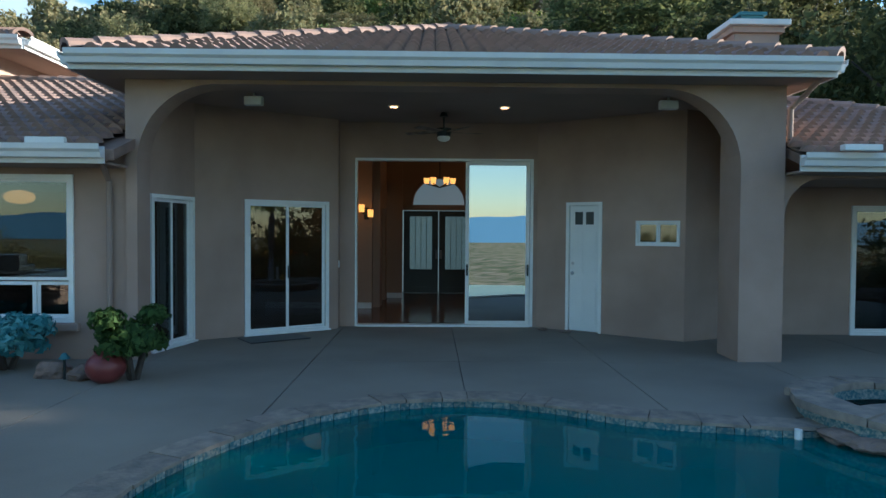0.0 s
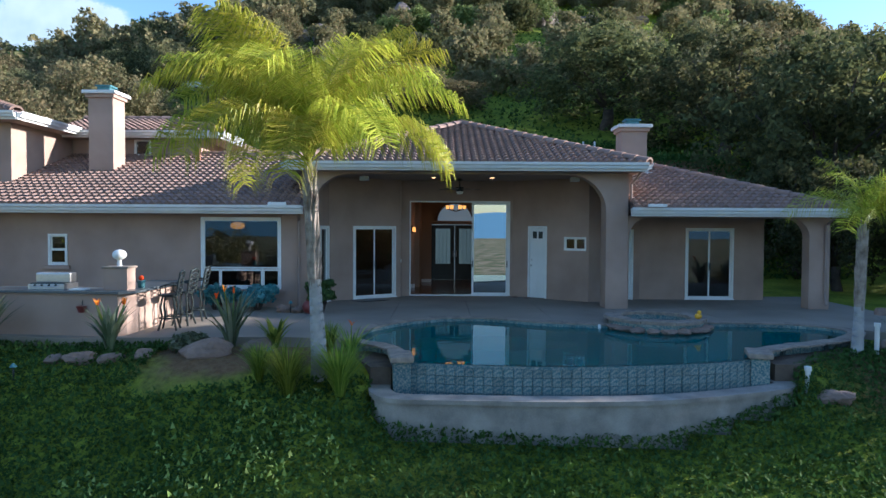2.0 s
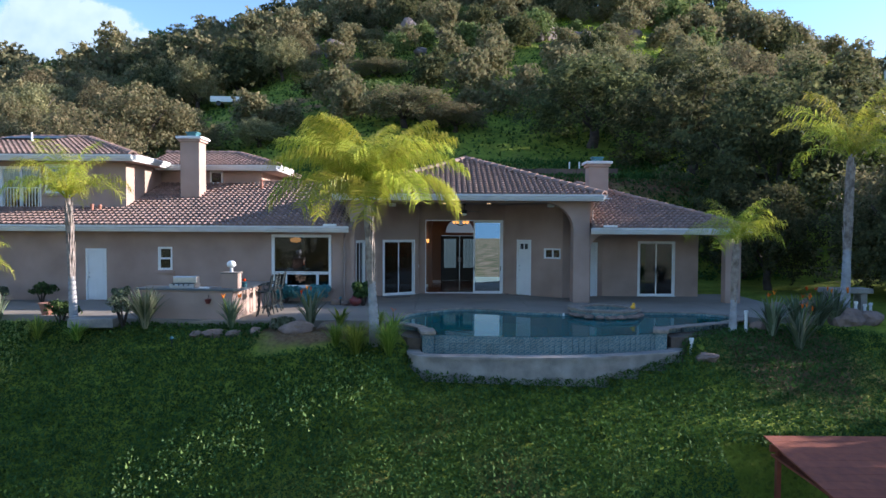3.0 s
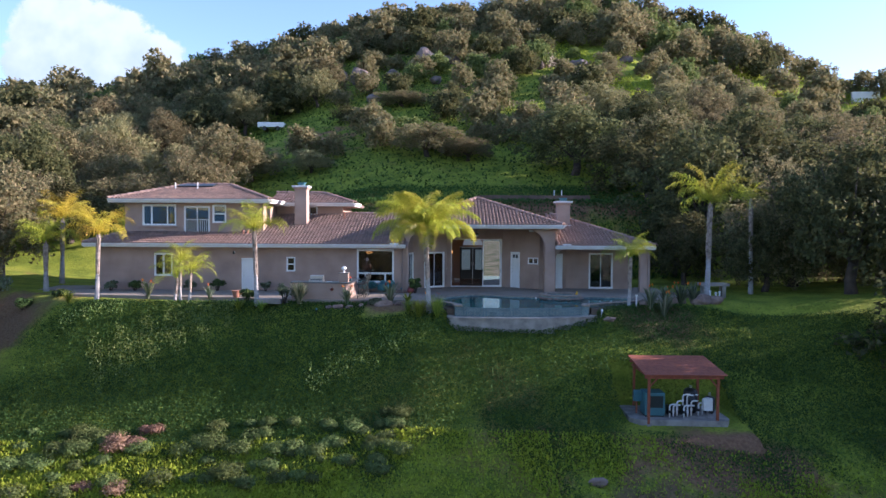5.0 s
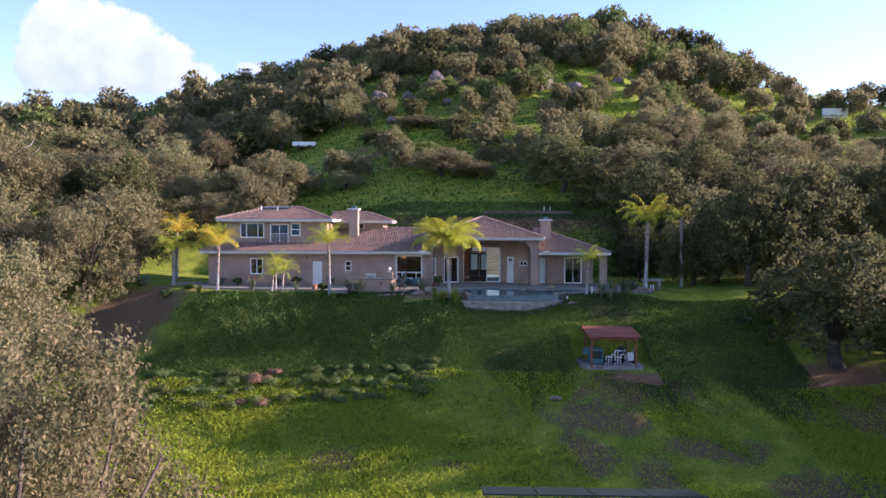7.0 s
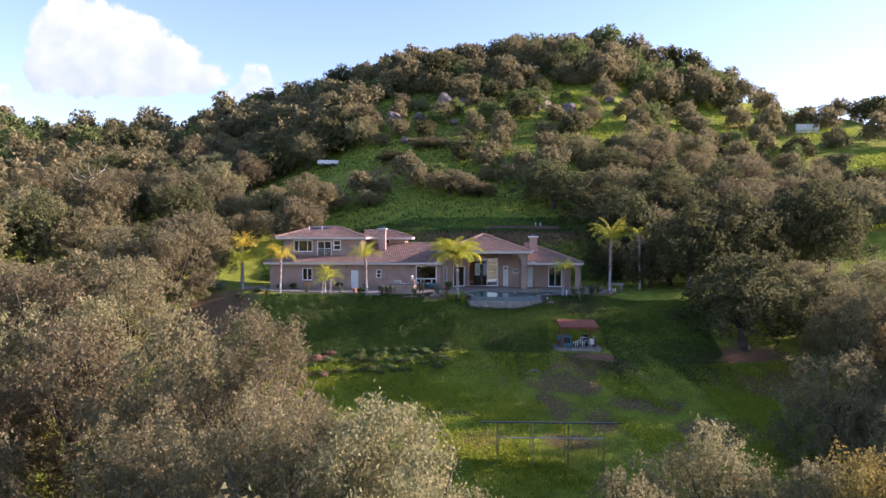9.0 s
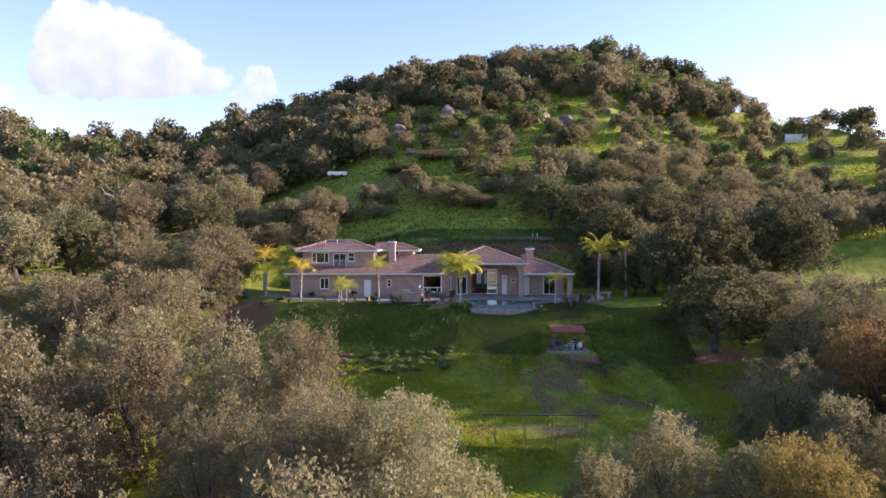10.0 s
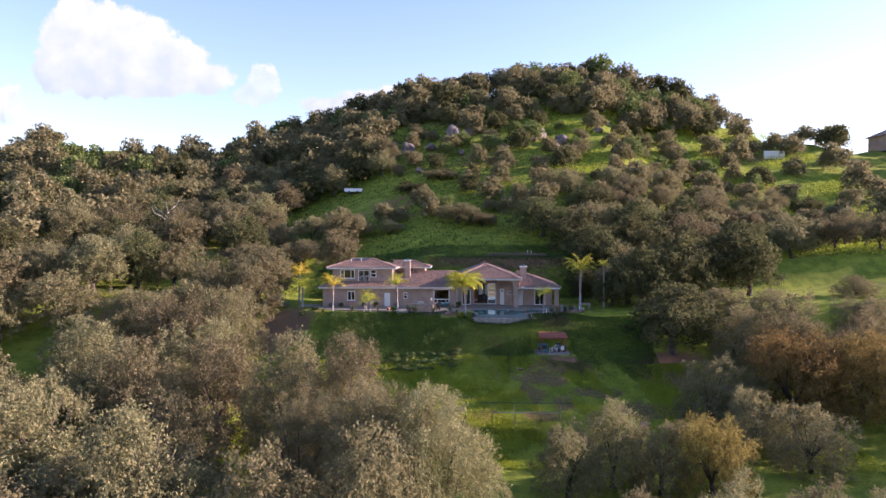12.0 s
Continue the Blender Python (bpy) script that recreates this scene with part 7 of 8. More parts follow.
def build_beds():
    S = LEAF_SPIKE
    tuft("lily_clump", (-3.42, 0.12, gz(-3.42, 0.12)), 420, 0.75, 0.60, 0.0065, S, "tall arching yellow-green lily leaves below the palm", "plant", 31, "lily clumps", 0.7)
    tuft("lily_clump", (-2.64, 0.12, gz(-2.64, 0.12)), 440, 0.78, 0.56, 0.0065, S, "bright spiky lily clump beside the catch basin", "plant", 32, "lily clumps", 0.6)
    tuft("lily_clump", (-3.95, 0.5, gz(-3.95, 0.5)), 260, 0.55, 0.45, 0.0065, S, "green lily clump on the bank", "plant", 33, "lily clumps", 0.7)
    tuft("lily_clump", (-3.05, 1.65, -0.15), 190, 0.5, 0.36, 0.006, S, "slender grassy clump behind the coping", "plant", 34, "lily clumps", 0.6, 1)
    tuft("lily_clump", (-10.9, 1.7, gz(-10.9, 1.7)), 110, 0.55, 0.5, 0.014, S, "yellow-green grass clump at the palm foot", "plant", 35, "lily clumps", 0.7)
    tuft("lily_clump", (-12.0, 1.8, gz(-12.0, 1.8)), 100, 0.55, 0.5, 0.014, S, "yellow-green grass clump on the bank edge", "plant", 36, "lily clumps", 0.7)
    tuft("lily_clump", (-20.5, 2.6, -0.3), 90, 0.6, 0.5, 0.014, S, "pale grass clump on the terrace edge", "plant", 37, "lily clumps", 0.7)
    tuft("bird_of_paradise", (-4.9, 2.15, -0.15), 34, 0.95, 0.6, 0.034, LEAF_GREY, "bird of paradise with broad leaves and orange blooms", "flower", 41, "paradise flowers", 0.4, 3)
    tuft("bird_of_paradise", (-6.9, 1.75, -0.15), 55, 0.75, 0.5, 0.03, LEAF_GREY, "bird of paradise with orange blooms by the bar", "flower", 42, "paradise flowers", 0.4, 4)
    tuft("bird_of_paradise", (-4.1, 2.1, -0.15), 26, 0.5, 0.4, 0.035, S, "small broad-leaved plant in the pool bed", "flower", 43, "paradise flowers", 0.5)
    tuft("bird_of_paradise", (-2.6, 1.15, -0.15), 40, 0.5, 0.45, 0.014, S, "grassy plant with an orange bloom by the coping", "flower", 44, "paradise flowers", 0.5, 1)
    tuft("bird_of_paradise", (-17.0, 3.4, -0.15), 50, 0.8, 0.5, 0.035, LEAF_GREY, "bird of paradise with orange blooms before the wing", "flower", 45, "paradise flowers", 0.4, 5)
    tuft("bird_of_paradise", (-13.8, 3.0, -0.15), 40, 0.7, 0.35, 0.03, LEAF_GREY, "spiky grey-green plant by the side door", "flower", 46, "paradise flowers", 0.3, 1)
    for k, (x, y) in enumerate(((7.2, 1.7), (8.0, 2.0), (8.9, 2.6), (9.7, 3.2), (7.7, 1.3))):
        tuft("bird_of_paradise", (x, y, gz(x, y)), 70, 0.95, 0.6, 0.03, LEAF_GREY, "grey-green bird of paradise with orange blooms past the pool", "flower", 50 + k, "paradise flowers", 0.4, 3)
    tuft("yucca", (-9.15, 1.75, -0.15), 190, 0.95, 0.62, 0.024, LEAF_GREY, "large grey-green spiky shrub before the bar", "plant", 61, "", 0.25)
    bush("shrub", (-9.9, 2.1, -0.1), 0.45, 0.9, 700, 0.03, LEAF_GREY, "pale wispy shrub at the bar corner", 62)
    bush("shrub", (-3.95, 5.85, 0.0), 0.42, 0.82, 2600, 0.03, LEAF_BUSH, "leafy green shrub in a red pot by the porch", 63)
    bush("succulent_hedge", (-5.6, 6.35, 0.0), 0.55, 0.62, 2600, 0.03, LEAF_BLUE, "blue-green succulent hedge under the dining window", 64)
    bush("succulent_hedge", (-6.6, 6.35, 0.0), 0.6, 0.62, 2600, 0.03, LEAF_BLUE, "blue-green succulent hedge beside the bar", 65)
    for k, (x, y, r, h) in enumerate(((-12.0, 6.3, 0.3, 0.5), (-14.6, 6.3, 0.45, 0.75), (-16.0, 6.2, 0.4, 0.6), (-19.0, 6.2, 0.5, 0.55), (-20.3, 6.2, 0.4, 0.5), (-11.9, 2.7, 0.5, 0.7), (-5.6, 1.95, 0.35, 0.28), (-23.3, 3.5, 0.6, 0.6), (-26, 5.5, 0.9, 0.9), (-21.8, 4.0, 0.5, 0.4))):
        bush("shrub", (x, y, max(0.0 if y > 4 and x > -22 else -9, gz(x, y))), r, h, 900, 0.035, LEAF_BUSH if k % 2 else LEAF_GREY, "low rounded garden shrub along the terrace", 70 + k, group="terrace shrubs")
    # boulders
    for k, (x, y, r, st, tn) in enumerate(((-5.15, 1.6, 0.33, (1.2, 0.8, 0.62), 20), (-4.4, 1.95, 0.28, (1.1, 0.8, 0.55), -15), (-7.25, 1.45, 0.18, (1.6, 0.9, 0.7), 0), (-6.7, 1.42, 0.16, (1.3, 0.9, 0.6), 40), (-7.7, 1.5, 0.14, (1.3, 0.9, 0.7), 10), (-6.2, 1.5, 0.15, (1.4, 1, 0.7), 70), (9.0, 3.4, 0.35, (1.2, 0.9, 0.7), 0), (10.1, 3.4, 0.5, (1.2, 0.8, 0.7), 30), (10.9, 3.6, 0.4, (1.1, 0.9, 0.7), 60), (9.5, 6.0, 0.3, (1, 0.9, 0.8), 0), (10.6, 6.2, 0.35, (1, 0.9, 0.9), 0), (7.0, 2.05, 0.22, (1, 0.8, 0.9), 0), (5.0, 0.4, 0.2, (1.4, 0.9, 0.6), 0), (-4.85, 5.95, 0.17, (1.1, 0.8, 0.8), 0), (-4.5, 5.85, 0.14, (1, 1, 0.8), 0), (2.8, -7.7, 0.22, (1.3, 1, 0.7), 0), (13.2, -17.5, 0.42, (1.1, 0.9, 0.9), 0))):
        z = gz(x, y)
        if -6 < x < 7.5 and 4 < y < 7:
            z = 0.0
        stone((x, y, z + r * st[2] * 0.35), r, st, 90 + k, turn=tn)
    pot = thing("clay_pot", "red glazed clay pot lying by the shrub", "pot", (-4.18, 5.72, 0))
    bm = bmesh.new()
    ball(bm, 0.2, (0, 0, 0.16), 0.85, 16)
    cyl(bm, 0.1, 0.12, 0.29, 0.34, n=16)
    part("jar", bm, RED_GLAZE, pot, smooth=True)
    pot = thing("clay_pot", "terracotta planter near the side door", "pot", (-12.55, 3.2, -0.02))
    bm = bmesh.new()
    cyl(bm, 0.15, 0.22, 0, 0.32, n=18)
    part("jar", bm, TERRACOTTA, pot)
    bm = bmesh.new()
    cyl(bm, 0.24, 0.24, 0.322, 0.36, n=18)
    part("rim", bm, TERRACOTTA, pot)
    tr = thing("planter_trough", "pale stone trough at the palm foot", "planter", (-10.6, 1.95, -0.15))
    bm = bmesh.new()
    box(bm, -0.6, 0.6, -0.18, 0.18, 0, 0.24, 0.02)
    part("trough", bm, RAW_CONCRETE, tr)
    for x, y in ((-4.68, 5.85), (-8.2, 1.15), (-3.9, 0.95)):
        lt = thing("garden_light", "small path light on a stake", "garden light", (x, y, gz(x, y) if y < 2 else 0.0), group="garden lights")
        bm = bmesh.new()
        cyl(bm, 0.015, 0.015, -0.1, 0.22, n=8)
        part("stake", bm, IRON, lt)
        bm = bmesh.new()
        cyl(bm, 0.06, 0.02, 0.22, 0.28, n=12)
        part("cap", bm, TEAL_BOX, lt)
    # pipes and valves at the pool end
    for x, y, h in ((4.75, 0.75, 0.16), (10.9, 4.2, 0.5), (11.2, 4.25, 0.42), (11.4, 4.3, 0.45), (6.6, 1.9, 0.5)):
        v = thing("pipe_stub", "white plastic pipe stub beside the pool", "pipe", (x, y, gz(x, y)), group="pool pipes")
        bm = bmesh.new()
        cyl(bm, 0.04, 0.04, -0.3, h, n=10)
        part("pipe", bm, PLASTIC_WHITE, v)
        bm = bmesh.new()
        cyl(bm, 0.055, 0.055, h + 0.001, h + 0.07, n=10)
        part("valve", bm, PLASTIC_WHITE, v)
    bench = thing("stone_bench", "pale stone bench under the tall palm", "bench", (11.9, 6.4, gz(11.9, 6.4)))
    bm = bmesh.new()
    box(bm, -0.75, 0.75, -0.3, 0.3, 0.62, 0.78, 0.02)
    part("seat", bm, RAW_CONCRETE, bench)
    for x in (-0.5, 0.5):
        bm = bmesh.new()
        box(bm, x - 0.1, x + 0.1, -0.22, 0.22, -0.2, 0.62)
        part("leg", bm, RAW_CONCRETE, bench)


def scatter(name, count, area, size, mat, label, seed, lift=0.0, up=0.5, skip=None, density=None):
    """A carpet of small leaves over the ground: ONE object of stuff."""
    rng = np.random.RandomState(seed)
    x0, x1, y0, y1 = area
    x, y = rng.uniform(x0, x1, count * 6), rng.uniform(y0, y1, count * 6)
    keep = np.ones(len(x), bool)
    if density:
        keep &= rng.rand(len(x)) < density(x, y)
    if skip:
        keep &= ~skip(x, y)
    x, y = x[keep][:count], y[keep][:count]
    n = len(x)
    z = smooth_height(x, y) + lift + rng.uniform(0.0, size * 2.2, n)
    a = rng.uniform(0, 2 * np.pi, n)
    tilt = rng.uniform(0.1, up, n)
    s = size * rng.uniform(0.6, 1.5, n)
    d = np.stack([np.cos(a) * (1 - tilt), np.sin(a) * (1 - tilt), tilt], -1)
    side = np.stack([-np.sin(a), np.cos(a), rng.uniform(-0.3, 0.3, n)], -1)
    p = np.stack([x, y, z], -1)
    ob = card_mesh(name, np.stack([p - side * s[:, None] * 0.5, p + side * s[:, None] * 0.5, p + d * s[:, None] * 1.6], 1), mat)
    return tagged(ob, label, "ground plants", kind="stuff")


def build_cover():
    def off_pool(x, y):
        poly = [(p.x, p.y) for p in BASIN] + [(6.9, 2.6), (6.5, 6), (-3.4, 6)]
        return within(x, y, poly) | ((x > 4.4) & (x < 9) & (y > -5.2) & (y < -1.8)) | ((y > 0.5) & (x > -6) & (x < -2))
    scatter("bank_cover", 260000, (-22, 18, -8.5, 2.6), 0.05, LEAF_COVER, "dense dark green leafy ground cover on the bank", 101, skip=off_pool, up=0.75,
            density=lambda x, y: np.clip((y + 7.5 + 1.2 * np.sin(x * 0.9) + 0.7 * np.sin(x * 2.3 + y)) / 2.5, 0.06, 1) * np.clip((x + 22 + np.sin(y * 1.4)) / 3, 0, 1))
    scatter("meadow_grass", 400000, (-24, 30, -26, -5.5), 0.062, LEAF_GRASS, "short green grass of the lower meadow", 102, up=1.0, skip=lambda x, y: (x < -19.5 + np.sin(y * 1.3)) & (y > -8.5 + 0.6 * np.sin(x)),
            density=lambda x, y: np.where((x > 1.5) & (x < 15), 0.12, 0.3) + 0.65 * np.clip(np.sin(x * 0.8 + np.sin(y * 1.3)) + np.sin(y * 0.9 + x * 0.3) + 0.6 * np.sin(x * 2.7 + y) + np.where((x > 1.5) & (x < 15), -0.6, 0.5), 0, 1))
    # diagonal streaks of sun on the bank, put in as bands of paler leaves
    for (xa, ya), (xb, yb), wide, n, seed in (((-3.0, -0.4), (-7.6, -2.6), 0.9, 1300, 111), ((-12.6, 2.2), (-17.0, -1.4), 1.7, 3400, 112), ((-17.5, 2.2), (-20.0, 1.2), 0.8, 700, 113)):
        way = np.array([xb - xa, yb - ya])

        def band(x, y, xa=xa, ya=ya, way=way, wide=wide):
            f = ((x - xa) * way[0] + (y - ya) * way[1]) / way.dot(way)
            off = np.hypot(x - xa - f * way[0], y - ya - f * way[1]) + 0.35 * np.sin(x * 5 + y * 3) * wide
            return np.clip(1.3 - off / wide * 1.3, 0, 1) * (f > -0.05) * (f < 1.05)
        scatter("bank_blooms", n, (min(xa, xb) - 2, max(xa, xb) + 2, min(ya, yb) - 2, min(2.5, max(ya, yb) + 2)), 0.05, LEAF_STREAK, "pale leaves on the bank cover standing for streaks of sun", seed, up=0.95, density=band, lift=0.08)
    scatter("back_slope_cover", 60000, (-26, 16, 17.2, 30), 0.12, LEAF_COVER, "ivy and weeds on the slope behind the house", 103, up=0.8)
    # hill grass in two greens: shade on the left, sunlight on the right
    scatter("hill_grass", 40000, (-40, 22, 30, 140), 0.22, LEAF_COVER, "coarse grass on the open hill, darker green for shade", 104, up=0.7)
    scatter("hill_meadow", 60000, (14, 86, 22, 140), 0.2, LEAF_GRASS, "grass on the open hillside, brighter green for sunlight", 105, up=0.9, density=lambda x, y: np.clip(0.6 + np.sin(x * 0.35 + np.sin(y * 0.3)) + np.sin(y * 0.28), 0.1, 1))
    rng = random.Random(77)
    for k in range(150):
        x = -24.5 + 21 * rng.random() ** 1.15
        y = rng.uniform(-7.6, -4.4)
        y -= 0.12 * (-x - 8) * 0.3
        pink = -14.5 < x < -10.5 and y < -4.3 and rng.random() < 0.5
        r = rng.uniform(0.26, 0.42) + (0.25 if rng.random() < 0.35 else 0) * (0.5 if x > -9 else 1)
        mound((x, y, gz(x, y)), r, 1500, 0.02, PETAL_PINK if pink else LEAF_SAGE, "dry pinkish flowering shrub on the slope" if pink else "low grey-green sage shrub on the slope", 300 + k, group="slope shrubs")


build_palms()
build_cover()
build_beds()

# ---- pump shelter, fence, hill ----
def build_shelter():
    s = thing("pump_shelter", "red-stained timber shelter over the pool pumps", "shelter", (5.2, -4.4, -3.85))
    s.scale = (0.86, 1, 1)
    # roof of boards, low towards the front
    yb, yf, zb, zf = 2.3, -0.15, 2.15, 1.88
    n = 9
    roof = part("roof", box(bmesh.new(), 0.1, 3.4, yf + 0.1, yb - 0.1, 1.80, 1.84), WOOD_RED, s)
    slope = math.degrees(math.atan2(zb - zf, yb - yf))
    ln = math.hypot(yb - yf, zb - zf)
    for k in range(n):
        bm = bmesh.new()
        box(bm, -0.02, 3.52, k * ln / n + 0.004, (k + 1) * ln / n - 0.004, 0.0, 0.03)
        o = part("plank", bm, WOOD_RED, roof)
        o.matrix_basis = Matrix.Translation((0, yf, zf)) @ Matrix.Rotation(radians(slope), 4, "X")
    for x, y, h in ((0.22, 0.05, 1.85), (3.2, 0.05, 1.85), (0.22, 2.1, 2.05), (3.2, 2.1, 2.05)):
        bm = bmesh.new()
        box(bm, x - 0.05, x + 0.05, y - 0.05, y + 0.05, -0.05, h)
        part("post", bm, WOOD_RED, s)
        bm = bmesh.new()
        box(bm, x - 0.1, x + 0.1, y - 0.1, y + 0.1, -0.3, 0.02, 0.01)
        part("footing", bm, RAW_CONCRETE, s)
    for y, z in ((0.0, 1.74), (2.1, 1.92)):
        bm = bmesh.new()
        box(bm, 0.02, 3.42, y - 0.03, y + 0.03, z, z + 0.14)
        part("beam", bm, WOOD_RED, s)
    for x, d in ((0.27, 1), (3.15, -1)):
        bm = bmesh.new()
        rod(bm, (x, 0.02, 1.45), (x + 0.32 * d, 0.02, 1.76), 0.035, 4)
        part("brace", bm, WOOD_RED, s)
    bm = bmesh.new()
    slab(bm, [(4.75, -4.0), (5.1, -4.35), (8.3, -4.45), (8.5, -4.1), (8.45, -2.0), (4.8, -2.0)], -4.15, -3.68)
    tagged(ob_of("shelter_slab", bm, RAW_CONCRETE), "pale concrete pad under the pumps", "concrete pad", kind="structure")
    z = -3.68
    h = thing("pool_heater", "teal steel pool heater under the shelter", "heater", (5.75, -3.6, z))
    bm = bmesh.new()
    box(bm, -0.38, 0.38, -0.35, 0.35, 0.05, 0.92, 0.03)
    part("cabinet", bm, TEAL_BOX, h)
    bm = bmesh.new()
    box(bm, -0.36, 0.36, -0.33, 0.33, 0, 0.048)
    part("base", bm, IRON, h)
    bm = bmesh.new()
    box(bm, -0.3, 0.3, -0.362, -0.352, 0.35, 0.8, 0.004)
    part("grille", bm, IRON, h)
    e = thing("meter_box", "grey-blue electric box on a post", "electric box", (5.2, -3.5, z))
    bm = bmesh.new()
    box(bm, -0.16, 0.16, -0.07, 0.07, 0.5, 0.92, 0.01)
    part("box", bm, TEAL_BOX, e)
    bm = bmesh.new()
    rod(bm, (0, 0.1, 0), (0, 0.1, 0.6), 0.04)
    part("post", bm, WOOD_RED, e)
    for x, y, r, hh in ((7.35, -3.2, 0.26, 0.95), (8.05, -3.3, 0.2, 0.7)):
        t = thing("filter_tank", "black plastic pool filter tank", "filter tank", (x, y, z), group="filter tanks")
        bm = bmesh.new()
        cyl(bm, r, r, 0.08, hh - 0.15, n=20)
        ball(bm, r, (0, 0, hh - 0.15), 0.6, 20)
        part("tank", bm, PLASTIC_BLACK, t, smooth=True)
        bm = bmesh.new()
        cyl(bm, r * 0.8, r * 0.9, 0, 0.08, n=16)
        part("foot", bm, PLASTIC_BLACK, t)
        bm = bmesh.new()
        cyl(bm, 0.05, 0.05, hh - 0.02, hh + 0.1, n=10)
        part("gauge", bm, STEEL, t)
    c = thing("control_box", "white control cabinet on a stand", "control box", (7.75, -3.9, z))
    bm = bmesh.new()
    box(bm, -0.17, 0.17, -0.07, 0.07, 0.25, 0.72, 0.015)
    part("cabinet", bm, PLASTIC_WHITE, c)
    bm = bmesh.new()
    box(bm, -0.03, 0.03, -0.03, 0.03, 0, 0.25)
    part("stand", bm, STEEL, c)
    rng = random.Random(4)
    for k in range(11):
        x, y = 6.3 + 0.18 * k if k < 6 else 6.9 + 0.2 * (k - 6), -3.95 + 0.12 * (k % 3) + (0.3 if k > 5 else 0)
        hh = rng.uniform(0.3, 0.75)
        p = thing("pump_pipe", "white plastic plumbing pipe with an elbow", "pipe", (x, y, z), group="pump pipes")
        bm = bmesh.new()
        tube(bm, [(0, 0, 0), (0, 0, hh), (0.03, 0, hh + 0.06), (0.1, 0, hh + 0.08), (0.26, 0.02, hh + 0.08)], [0.032] * 5, 8)
        part("pipe", bm, PLASTIC_WHITE, p, smooth=True)
        bm = bmesh.new()
        cyl(bm, 0.045, 0.045, hh * 0.4, hh * 0.4 + 0.1, n=10)
        part("coupling", bm, PLASTIC_BLACK if k % 3 == 0 else PLASTIC_WHITE, p)
    for x in (6.5, 7.0):
        m = thing("pool_pump", "black electric pool pump", "pump", (x, -3.35, z), group="pool pumps")
        bm = bmesh.new()
        rod(bm, (-0.05, -0.25, 0.16), (-0.05, 0.2, 0.16), 0.12, 14)
        part("motor", bm, PLASTIC_BLACK, m)
        bm = bmesh.new()
        cyl(bm, 0.11, 0.11, 0.05, 0.36, (-0.05, -0.33), 14)
        part("strainer", bm, PLASTIC_BLACK, m)
        bm = bmesh.new()
        box(bm, -0.15, 0.05, -0.2, 0.15, 0, 0.045)
        part("foot", bm, PLASTIC_BLACK, m)


def build_fence():
    """A row of ground-mounted panels, tilted away, on slim steel posts."""
    f = thing("solar_array", "dark ground-mounted solar panels on slim steel posts", "solar array", (-0.5, -19.7, 0))
    for k in range(4):
        x = k * 2.0
        low = gz(x - 0.5, -19.7)
        bm = bmesh.new()
        cyl(bm, 0.04, 0.04, low - 0.4, -5.19, (x, 0), 10)
        part("post", bm, STEEL, f)
        if k < 3:
            bm = bmesh.new()
            rod(bm, (x, -0.06, -5.95), (x + 2.0, -0.06, -5.95), 0.03)
            part("rail", bm, STEEL, f)
        bm = bmesh.new()
        box(bm, x - 0.97, x + 0.97, -0.1, 2.0, -0.03, 0.03, 0.008, pose(0, 0, -5.12, -15, 0, 0))
        part("panel", bm, DARK_DOOR, f)
        bm = bmesh.new()
        low = gz(x - 0.5, -18.2)
        cyl(bm, 0.04, 0.04, low - 0.4, -5.61, (x, 1.5), 10)
        part("post", bm, STEEL, f)


